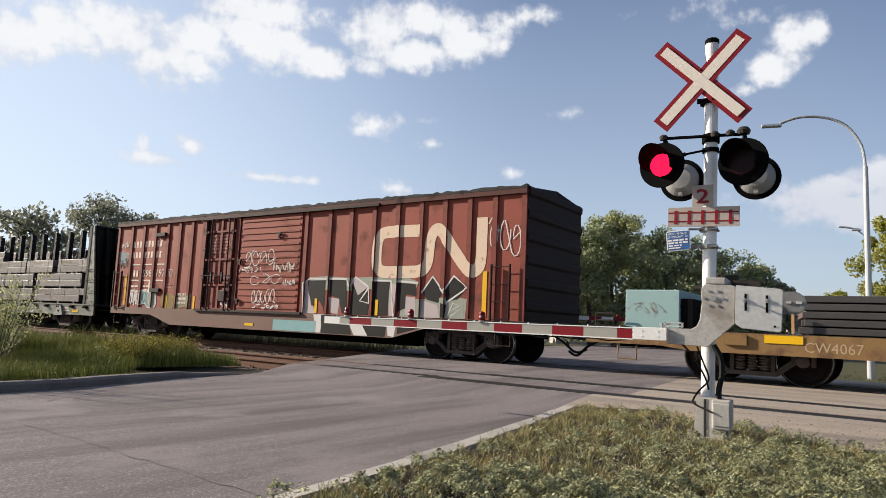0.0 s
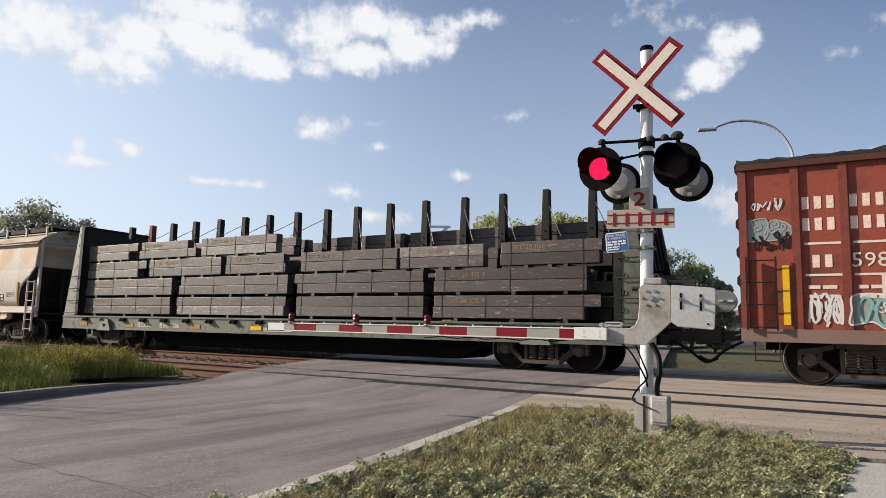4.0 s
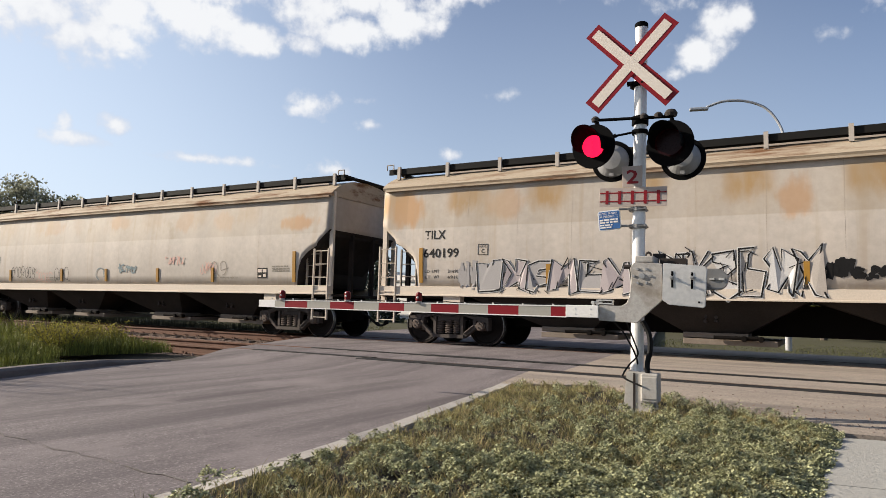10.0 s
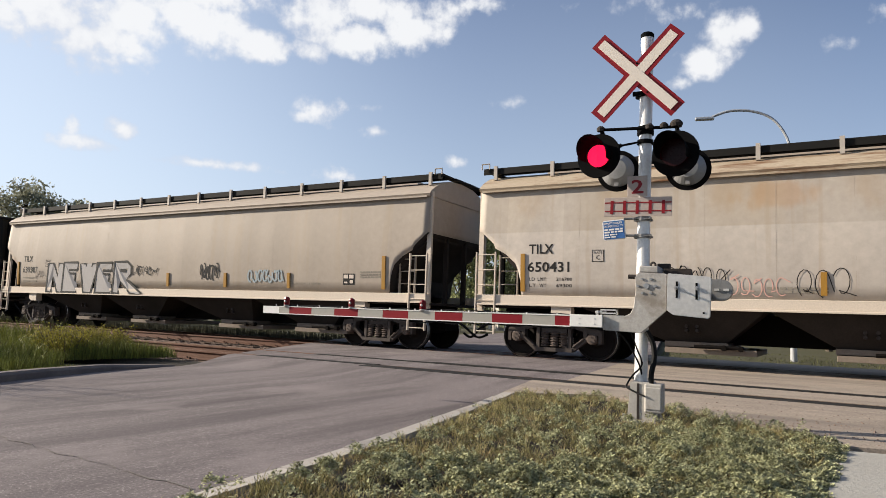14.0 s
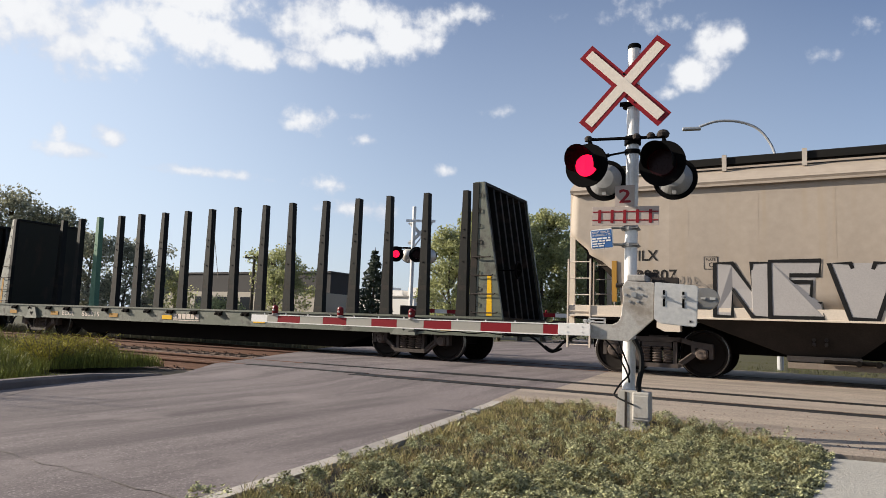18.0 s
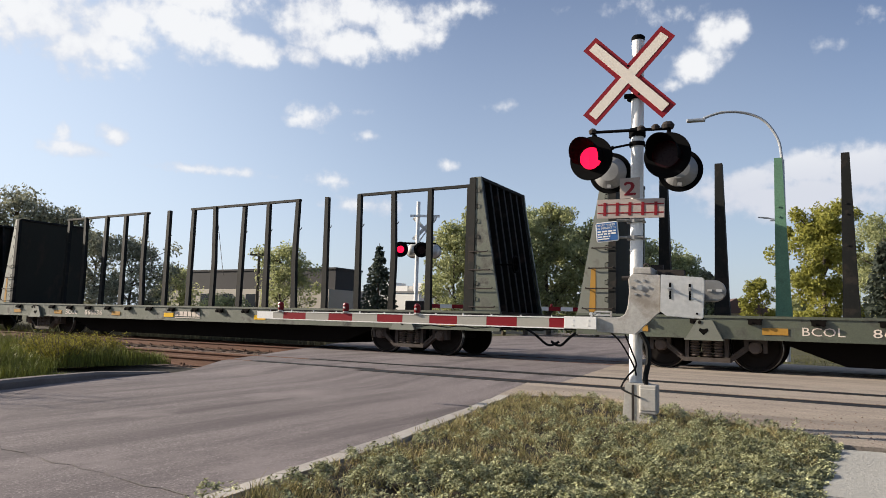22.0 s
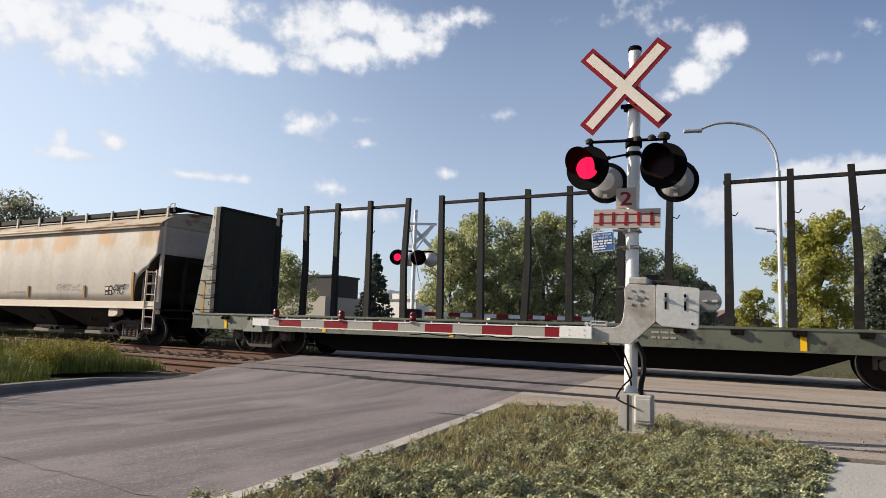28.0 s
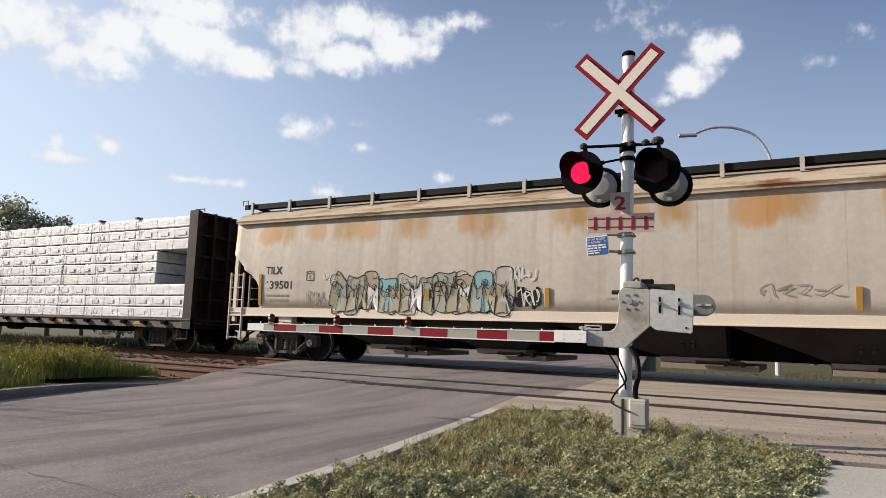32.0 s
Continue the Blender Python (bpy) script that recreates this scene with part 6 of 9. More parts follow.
def timber_load(x):
    e = on_track(empty("timber_load", "strapped stack of dark creosoted square timbers on a flat car", "timber"), x)
    rnd = random.Random(3)
    tiers = [  # bottom, height of the pieces, stretches along the car
        (1.06, [(-9.62, -4.85), (-4.6, 0.15), (0.4, 4.8), (5.0, 9.4)]),
        (1.66, [(-9.62, -4.8), (-4.55, 0.25), (0.42, 4.83), (5.06, 9.4)]),
        (2.24, [(-9.6, -6.2), (-6.15, -2.58), (-2.53, 0.46), (0.5, 3.95), (4.0, 6.5), (6.84, 9.4)]),
        (2.82, [(-9.6, -6.77), (-6.68, -3.74), (-3.64, -0.3)])]
    n = 0
    for z0, runs in tiers:
        for a, c in runs:
            for row, yy in enumerate((-1.17, -0.89, -0.61, -0.33, 0.33, 0.61, 0.89, 1.17)):
                if row in (1, 2, 5, 6):
                    continue
                for lay in range(2):
                    z = z0 + 0.05 + lay * 0.262
                    a2 = max(a + rnd.uniform(0, 0.14) - (0.32 if row >= 3 else 0), -9.62)
                    c2 = c - rnd.choice((0, 0, 0.05, 0.4)) * (1 if row < 2 else 1) - rnd.uniform(0, 0.1)
                    b = bmesh.new()
                    soft_box(b, a2, c2, yy - 0.135, yy + 0.135, z, z + 0.255, 0.012)
                    part("timber", b, "timber_old" if rnd.random() < 0.15 else "timber", e)
            k = max(2, int((c - a) / 1.1))
            for i in range(k):
                sx = a + 0.3 + (c - a - 0.8) * i / max(k - 1, 1)
                b = bmesh.new()
                box(b, sx - 0.015, sx + 0.015, -1.312, -1.306, z0 + 0.04, z0 + 0.575)
                part("strap", b, "strap", e)
            for sx in (a + 0.7, (a + c) / 2, c - 0.9):
                b = bmesh.new()
                box(b, sx - 0.05, sx + 0.05, -1.3, 1.2, z0 - 0.02, z0 + 0.05)
                part("spacer", b, "timber", e)
            if rnd.random() < 0.8:
                sx = a + rnd.uniform(0.3, 0.7)
                lettering("SET 20 IDE 9", sx, z0 + 0.40, 0.1, "chalk", e, -1.308, "chalk_mark", width=0.95)
    # a second stack behind, higher at the front end
    for yy in (0.33, 0.61, 0.89, 1.17):
        for a, c in ((0.2, 3.2), (3.3, 6.4), (6.5, 9.25)):
            for lay in range(2):
                b = bmesh.new()
                soft_box(b, a + rnd.uniform(0, 0.2), c, yy - 0.135, yy + 0.135, 2.87 + lay * 0.262, 3.125 + lay * 0.262, 0.012)
                part("timber", b, "timber", e)
    b = bmesh.new()
    for k in range(15):
        sx = -7.72 + 1.175 * k
        rod(b, (sx, 0, 3.95), (sx - 0.95 if k < 8 else sx + 0.6, -0.6, 2.95 if k > 7 else 3.4), 0.010, seg=5)
    pieces("tie_down_chain", b, "strap", e)
    return e


# -- box car --
def letter_bars(car, x0, n, zs):
    for z in zs:
        for k in range(n):
            b = bmesh.new()
            box(b, x0 + 0.2 * k, x0 + 0.2 * k + 0.115, -1.4555, -1.453, z, z + 0.22)
            part("letter_bar", b, "stencil_worn", car, "worn white painted bar")


BOX_RIBS = [-8.75, -7.85, -7.07, -6.33, -5.55, -4.85, -4.13, -3.5, 1.46, 2.42, 3.25, 4.1, 4.93, 5.71, 6.47, 7.22, 7.95, 8.75]


def box_car(x):
    e = on_track(empty("box_car", "rust-brown ribbed steel box car with graffiti and large cream mark", "box car", group="freight cars"), x)
    half, y = 8.83, -1.45
    b = bmesh.new()
    prism_x(b, [(-1.45, 0.8), (-1.45, 3.9), (1.45, 3.9), (1.45, 0.8)], -half + 0.05, half - 0.05)
    part("body", b, "box_brown", e)
    b = bmesh.new()
    for s in (-1, 1):
        prism(b, [(-half, 0.75), (-half, 0.98), (half, 0.98), (half, 0.75), (6.1, 0.75), (4.9, 0.45), (-5.0, 0.45), (-6.2, 0.75)], s * 1.47 - 0.03, s * 1.47 + 0.03)
    bmesh.ops.recalc_face_normals(b, faces=b.faces[:])
    pieces("side_sill", b, "box_sill", e)
    b = bmesh.new()
    for s in (-1, 1):
        box(b, -half, half, *sorted((s * 1.42, s * 1.53)), 3.86, 3.99)
    pieces("eave", b, "box_eave", e)
    b = bmesh.new()
    n = 92
    for i in range(n):
        x0 = -half + 2 * half * i / n
        h = 0.015 if i % 2 else 0.026
        prism_x(b, [(-1.5, 3.98), (-1.42, 3.995 + h), (0, 4.16 + h), (1.42, 3.995 + h), (1.5, 3.98)], x0, x0 + 2 * half / n)
    bmesh.ops.recalc_face_normals(b, faces=b.faces[:])
    part("roof", b, "roof", e, "weathered ribbed roof")
    # flaking ends of the roof sheets over the eave
    rnd = random.Random(77)
    for s in (-1, 1):
        b = bmesh.new()
        rim, px = [], -half
        while px < half:
            rim.append((px, 4.03 + rnd.uniform(-0.01, 0.045)))
            px += rnd.uniform(0.04, 0.22)
        prism(b, [(-half, 3.975)] + rim + [(half, 4.03), (half, 3.975)], *sorted((s * 1.40, s * 1.535)))
        bmesh.ops.recalc_face_normals(b, faces=b.faces[:])
        part("roof_edge", b, "roof", e, "flaking dark roof edge")
    # ends, with pressed ribs, in a brown that holds their shade
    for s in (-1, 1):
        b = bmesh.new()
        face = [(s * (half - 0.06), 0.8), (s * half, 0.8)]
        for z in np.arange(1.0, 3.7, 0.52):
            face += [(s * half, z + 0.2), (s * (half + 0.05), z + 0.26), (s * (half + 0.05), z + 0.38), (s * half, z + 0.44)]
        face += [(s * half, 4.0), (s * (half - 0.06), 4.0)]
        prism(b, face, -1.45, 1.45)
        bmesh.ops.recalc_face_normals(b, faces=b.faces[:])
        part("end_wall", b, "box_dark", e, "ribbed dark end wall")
    # side ribs
    b = bmesh.new()
    box(b, -0.065, 0.065, -0.045, 0.0, 0.98, 3.87)
    rib = None
    spots = BOX_RIBS
    for k, sx in enumerate(spots):
        for side in (-1, 1):
            m = pose(sx, -1.45 if side < 0 else 1.45, 0, 0, 0, 0 if side < 0 else 180)
            if rib is None:
                rib = part("rib", b, "door_brown", e)
                rib.matrix_basis = m
            else:
                again(rib, "rib", e, m)
    # sliding door, with pressed beads, and plug door
    b = bmesh.new()
    box(b, -1.5, 1.28, -1.50, -1.45, 1.0, 3.82)
    door = part("sliding_door", b, "box_brown", e, "corrugated sliding door")
    b = bmesh.new()
    box(b, -1.45, 1.22, -1.522, -1.502, 0, 0.045)
    bead = part("door_bead", b, "box_brown", door)
    bead.matrix_basis = pose(0, 0, 1.08)
    for k in range(1, 15):
        again(bead, "door_bead", door, pose(0, 0, 1.08 + 0.185 * k))
    curls(door, -1.2, 0.2, 2.3, 2.85, 4, 21, "g_white", -1.525, 0.024)
    scrawl(door, -1.42, -0.3, 2.12, 2.3, 5, 214, "g_white", -1.525, 0.018)
    scrawl(door, 0.15, 1.1, 2.12, 2.42, 7, 211, "g_white", -1.525, 0.022)
    curls(door, -0.9, 0.55, 1.78, 2.1, 3, 215, "g_white", -1.525, 0.02)
    scrawl(door, 0.6, 1.2, 1.72, 1.95, 6, 216, "g_white", -1.525, 0.018)
    curls(door, -0.75, 0.35, 1.2, 1.68, 5, 212, "g_white", -1.525, 0.026)
    scrawl(door, -0.7, 0.5, 1.05, 1.2, 6, 217, "g_white", -1.525, 0.022)
    # latch plates on the sliding door
    b = bmesh.new()
    for sx, z in ((0.35, 3.25), (-1.42, 2.5), (-1.42, 1.3)):
        box(b, sx - 0.09, sx + 0.09, -1.575, -1.53, z, z + 0.05)
        box(b, sx - 0.02, sx + 0.05, -1.575, -1.53, z - 0.12, z)
    pieces("door_latch", b, "box_dark", door)
    # plug door: sunk sheets, cross beams, locking rods with their keepers
    b = bmesh.new()
    box(b, -3.43, -1.54, -1.46, -1.45, 0.98, 3.84)
    # back plate in the shaded brown, so the gaps between sheets read dark
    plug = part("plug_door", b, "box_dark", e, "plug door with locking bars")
    b = bmesh.new()
    for x0, x1 in ((-3.04, -2.52), (-2.4, -1.86)):
        for z0, z1 in ((1.02, 1.72), (1.8, 2.52), (2.6, 3.4), (3.47, 3.8)):
            soft_box(b, x0, x1, -1.492, -1.461, z0, z1, 0.008)
    pieces("door_sheet", b, "door_brown", plug)
    b = bmesh.new()
    for x0, x1 in ((-3.46, -3.30), (-2.51, -2.41), (-1.72, -1.54)):
        box(b, x0, x1, -1.53, -1.462, 1.0, 3.84)
    pieces("door_post", b, "door_brown", plug)
    for z in (0.99, 1.73, 2.53, 3.41, 3.8):
        b = bmesh.new()
        box(b, -3.29, -1.73, -1.535, -1.493, z, z + 0.06)
        part("door_beam", b, "door_brown", plug)
    b = bmesh.new()
    for sx in (-3.2, -2.92, -2.02, -1.79):
        rod(b, (sx, -1.575, 0.98), (sx, -1.575, 3.84), 0.024, seg=8)
    pieces("lock_rod", b, "box_eave", plug)
    b = bmesh.new()
    for sx in (-3.2, -1.79):
        for z in (1.3, 1.95, 2.25, 2.85, 3.35):
            soft_box(b, sx - 0.06, sx + 0.06, -1.61, -1.536, z, z + 0.05, 0.008)
    pieces("rod_keeper", b, "box_dark", plug)
    b = bmesh.new()
    rod(b, (-3.28, -1.6, 2.05), (-1.7, -1.6, 2.05), 0.016, seg=6)
    for sx in (-2.75, -2.2):
        box(b, sx - 0.03, sx + 0.03, -1.62, -1.56, 1.85, 2.15)
    soft_box(b, -2.35, -2.05, -1.57, -1.493, 1.25, 1.6, 0.02)
    pieces("lock_lever", b, "box_dark", plug)
    bars(plug, -2.95, -2.05, (3.28, 3.18, 3.08, 2.98, 2.88, 2.76), 0.05, 38, "stencil_pink", -1.495)
    scrawl(plug, -2.3, -1.9, 1.05, 1.3, 4, 219, "g_white", -1.495, 0.03)
    b = bmesh.new()
    for z in (0.94, 3.84):
        box(b, -3.6, 4.3 if z > 2 else 1.5, -1.57, -1.45, z, z + 0.07)
    pieces("door_track", b, "box_dark", e)
    b = bmesh.new()
    for sx, z in ((-5.9, 3.42), (-6.0, 1.52)):
        box(b, sx - 0.3, sx + 0.25, -1.56, -1.46, z, z + 0.12)
    pieces("bracket", b, "box_dark", e)
    for x0 in (-8.7, 7.95):
        ladder(e, x0, x0 + 0.5, 0.95, 2.25, -1.56, 4, "box_dark")
    for x0 in (-8.6, 8.05):
        b = bmesh.new()
        tube(b, [(x0, -1.45, 0.78), (x0, -1.47, 0.42), (x0 + 0.42, -1.47, 0.42), (x0 + 0.42, -1.45, 0.78)], 0.018, 6)
        part("sill_step", b, "box_dark", e)
    for rx in (-8.05, 7.7):
        reflector(e, rx - 0.05, rx + 0.07, 1.05, 2.1, -1.456)
    for rx in (-5.35, -3.75, 2.05, 4.35):
        reflector(e, rx - 0.08, rx + 0.02, 1.0, 1.4, -1.456)
    reflector(e, -1.0, -0.6, 0.56, 0.64, -1.505)
    # the owner's large mark, as plain strokes
    b = bmesh.new()
    line = curve_pts([(5.6, 3.14), (4.55, 3.14), (4.32, 3.02), (4.25, 2.75), (4.25, 2.4), (4.32, 2.2), (4.55, 2.11), (5.3, 2.11), (5.75, 2.13), (5.95, 2.3), (6.0, 2.6), (6.03, 2.9), (6.15, 3.12), (6.33, 3.12), (6.5, 2.95), (6.85, 2.52), (7.15, 2.2), (7.35, 2.11), (7.53, 2.22), (7.58, 2.5), (7.58, 2.9), (7.58, 3.28)], 5)
    ribbon(b, line, 0.31, -1.4525, 0.001)
    wrap_ribs(b, BOX_RIBS, 0.065, 0.0445)
    part("owner_mark", b, "cream", e, "large cream painted mark")
    # line of lettering near the end
    letter_bars(e, -7.74, 3, (3.08, 2.7))
    letter_bars(e, -6.98, 3, (3.08, 2.7))
    letter_bars(e, -6.24, 2, (3.08, 2.7))
    letter_bars(e, -7.6, 2, (2.05,))
    lettering("598", -6.98, 2.05, 0.25, "stencil", e, -1.456, width=0.56)
    lettering("197", -6.1, 2.05, 0.25, "stencil", e, -1.456, width=0.5)
    b = bmesh.new()
    for x0, x1 in ((-7.72, -7.1), (-6.95, -6.3), (-6.12, -5.6)):
        for z in (2.45, 1.9):
            box(b, x0, x1, -1.458, -1.453, z, z + 0.04)
    box(b, -6.55, -6.47, -1.458, -1.453, 1.45, 1.9)
    pieces("stripe", b, "stencil", e)
    bars(e, -7.68, -7.2, (1.68, 1.52), 0.06, 35, "stencil", -1.456)
    bars(e, -6.9, -6.4, (1.68, 1.52), 0.06, 36, "stencil", -1.456)
    curls(e, -7.68, -7.16, 1.05, 1.62, 3, 41, "g_white", -1.457, 0.045)
    scrawl(e, -7.68, -7.16, 1.02, 1.5, 4, 411, "g_white", -1.457, 0.035)
    letters_wild(e, -6.95, -6.05, 1.0, 1.62, 1, 47, ["g_pond"], "g_white", -1.4525, 0.03, ribs=BOX_RIBS)
    curls(e, -6.95, -6.42, 1.02, 1.55, 2, 42, "g_teal", -1.459, 0.05)
    letters_wild(e, -5.5, -4.0, 0.98, 1.5, 2, 45, ["chalk", "g_olive"], "chalk", -1.4525, 0.03, ribs=BOX_RIBS)
    bars(e, -4.75, -4.2, (1.42, 1.28, 1.14), 0.07, 37, "stencil", -1.458)
    bars(e, -5.5, -5.0, (1.75, 1.66), 0.05, 39, "stencil_pink", -1.456)
    b = bmesh.new()
    for x0, x1, z0, z1 in ((-5.4, -5.38, 2.05, 2.3), (-5.17, -5.15, 2.05, 2.3), (-5.4, -5.15, 2.05, 2.07), (-5.4, -5.15, 2.28, 2.3)):
        box(b, x0, x1, -1.457, -1.453, z0, z1)
    part("stencil_box", b, "stencil", e, "small white square outline")
    lettering("E", -5.33, 2.12, 0.11, "stencil", e, -1.456)
    letters_wild(e, -8.72, -7.95, 2.55, 2.95, 2, 48, ["g_steel"], "g_grey", -1.4525, 0.02)
    scrawl(e, -8.62, -7.95, 2.35, 2.7, 5, 43, "box_dark", -1.457, 0.04)
    scrawl(e, -8.6, -8.05, 3.1, 3.3, 6, 44, "g_white", -1.457, 0.02)
    curls(e, 7.75, 8.7, 2.45, 3.35, 3, 46, "g_white", -1.457, 0.026)
    # black sprayed shapes with pale wedges under a bluish haze
    sprayed(e, "g_pond", -1.4521, "pale bluish sprayed haze", [[(1.55, 1.7), (1.7, 1.99), (2.4, 2.02), (3.2, 1.97), (4.3, 1.99), (5.3, 1.98), (5.75, 1.85), (5.6, 1.6), (4.6, 1.7), (3.0, 1.6)],
                                                               [(5.1, 0.99), (5.2, 1.4), (6.0, 1.45), (6.9, 1.5), (7.24, 1.45), (7.2, 0.99)]])
    sprayed(e, "g_lilac", -1.4532, "pale sprayed fill", [[(1.5, 0.99), (1.48, 1.8), (1.62, 1.92), (1.8, 1.3), (2.1, 0.99)], [(2.5, 1.45), (2.95, 1.4), (2.9, 1.0), (2.6, 1.02)],
                                                         [(3.35, 1.9), (3.5, 1.98), (4.0, 1.7), (4.05, 1.35), (3.7, 1.4)], [(4.7, 1.85), (5.0, 1.8), (4.95, 1.0), (4.75, 1.0)],
                                                         [(5.25, 1.5), (5.62, 1.48), (5.7, 1.0), (5.3, 1.05)], [(5.9, 1.4), (6.3, 1.3), (6.45, 1.0), (5.8, 0.99)]])
    sprayed(e, "g_black", -1.4545, "black sprayed shapes", [[(1.62, 1.9), (2.4, 1.9), (2.4, 1.05), (2.15, 1.35), (1.85, 1.2), (1.68, 1.6)], [(2.5, 1.92), (3.2, 1.9), (3.3, 1.0), (3.05, 1.02), (2.92, 1.42), (2.55, 1.5)],
                                                           [(3.4, 1.86), (3.62, 1.5), (3.98, 1.72), (4.08, 1.3), (4.05, 1.0), (3.35, 1.0)], [(4.15, 1.88), (4.75, 1.86), (4.7, 1.0), (4.18, 1.0)],
                                                           [(5.0, 1.84), (5.65, 1.8), (5.68, 1.5), (5.3, 1.55), (5.3, 1.2), (5.02, 1.1)], [(5.85, 1.6), (6.15, 1.97), (6.5, 1.62), (6.35, 1.35), (6.0, 1.42)],
                                                           [(6.55, 1.65), (6.8, 1.98), (7.2, 1.72), (6.95, 1.45), (6.6, 1.38)], [(6.45, 1.35), (6.6, 1.3), (6.55, 1.0), (6.45, 1.0)]])
    for k, line in enumerate(([(1.55, 1.0), (1.47, 1.82), (1.7, 1.95), (2.45, 1.94)], [(2.5, 1.95), (3.22, 1.93), (3.3, 1.75)], [(3.32, 1.75), (3.5, 1.99), (4.02, 1.72), (4.08, 1.3), (3.7, 1.36), (4.0, 1.7)],
                              [(4.15, 1.9), (4.78, 1.88), (4.95, 1.0)], [(5.0, 1.88), (5.7, 1.83)], [(5.82, 1.6), (6.15, 1.99), (6.52, 1.6)], [(6.52, 1.66), (6.8, 2.0), (7.22, 1.72), (6.6, 1.36)],
                              [(6.65, 1.05), (6.8, 1.35), (7.0, 1.3), (6.7, 1.15), (7.02, 1.2), (6.75, 1.05)])):
        b = bmesh.new()
        ribbon(b, line, 0.026 if k == 7 else 0.05, -1.457)
        wrap_ribs(b, BOX_RIBS, 0.065, 0.0445)
        part("graffiti_outline", b, "g_white", e, "white sprayed outline")
    sprayed(e, "g_white", -1.5012, "white sprayed fill", [[(2.0, 0.97), (2.4, 0.97), (2.3, 0.48), (2.1, 0.48)], [(3.3, 0.9), (3.75, 0.96), (4.15, 0.47), (3.6, 0.46)], [(4.7, 0.97), (5.1, 0.97), (5.0, 0.48), (4.8, 0.5)]], ())
    sprayed(e, "g_black", -1.5022, "black sprayed shapes", [[(2.3, 0.96), (3.35, 0.96), (3.5, 0.47), (2.35, 0.47)], [(3.7, 0.96), (4.75, 0.96), (4.7, 0.47), (4.1, 0.46)], [(5.1, 0.96), (6.2, 0.96), (6.0, 0.77), (5.1, 0.55)]], ())
    b = bmesh.new()
    box(b, 0.3, 2.1, -1.505, -1.502, 0.48, 0.78)
    part("graffiti", b, "g_teal", e, "teal sprayed block")
    for s in (-1, 1):
        coupler(e, s * half, s)
    underframe(e, half, 0.6, 0.9, True)
    # deep centre sill, added to fill the gap with black, and brake rigging between the bogies
    b = bmesh.new()
    prism(b, [(-5.6, 0.62), (-4.6, 0.24), (4.6, 0.24), (5.6, 0.62)], -0.3, 0.3)
    bmesh.ops.recalc_face_normals(b, faces=b.faces[:])
    part("fish_belly_sill", b, "under", e, "deep dark sill added to blacken the gap")
    b = bmesh.new()
    tube(b, [(-5.2, -0.85, 0.5), (-1.0, -0.85, 0.42), (4.8, -0.85, 0.5)], 0.03, 6)
    part("brake_rod", b, "under", e)
    bogies(e, (-half + 2.0, half - 2.0))
    return e


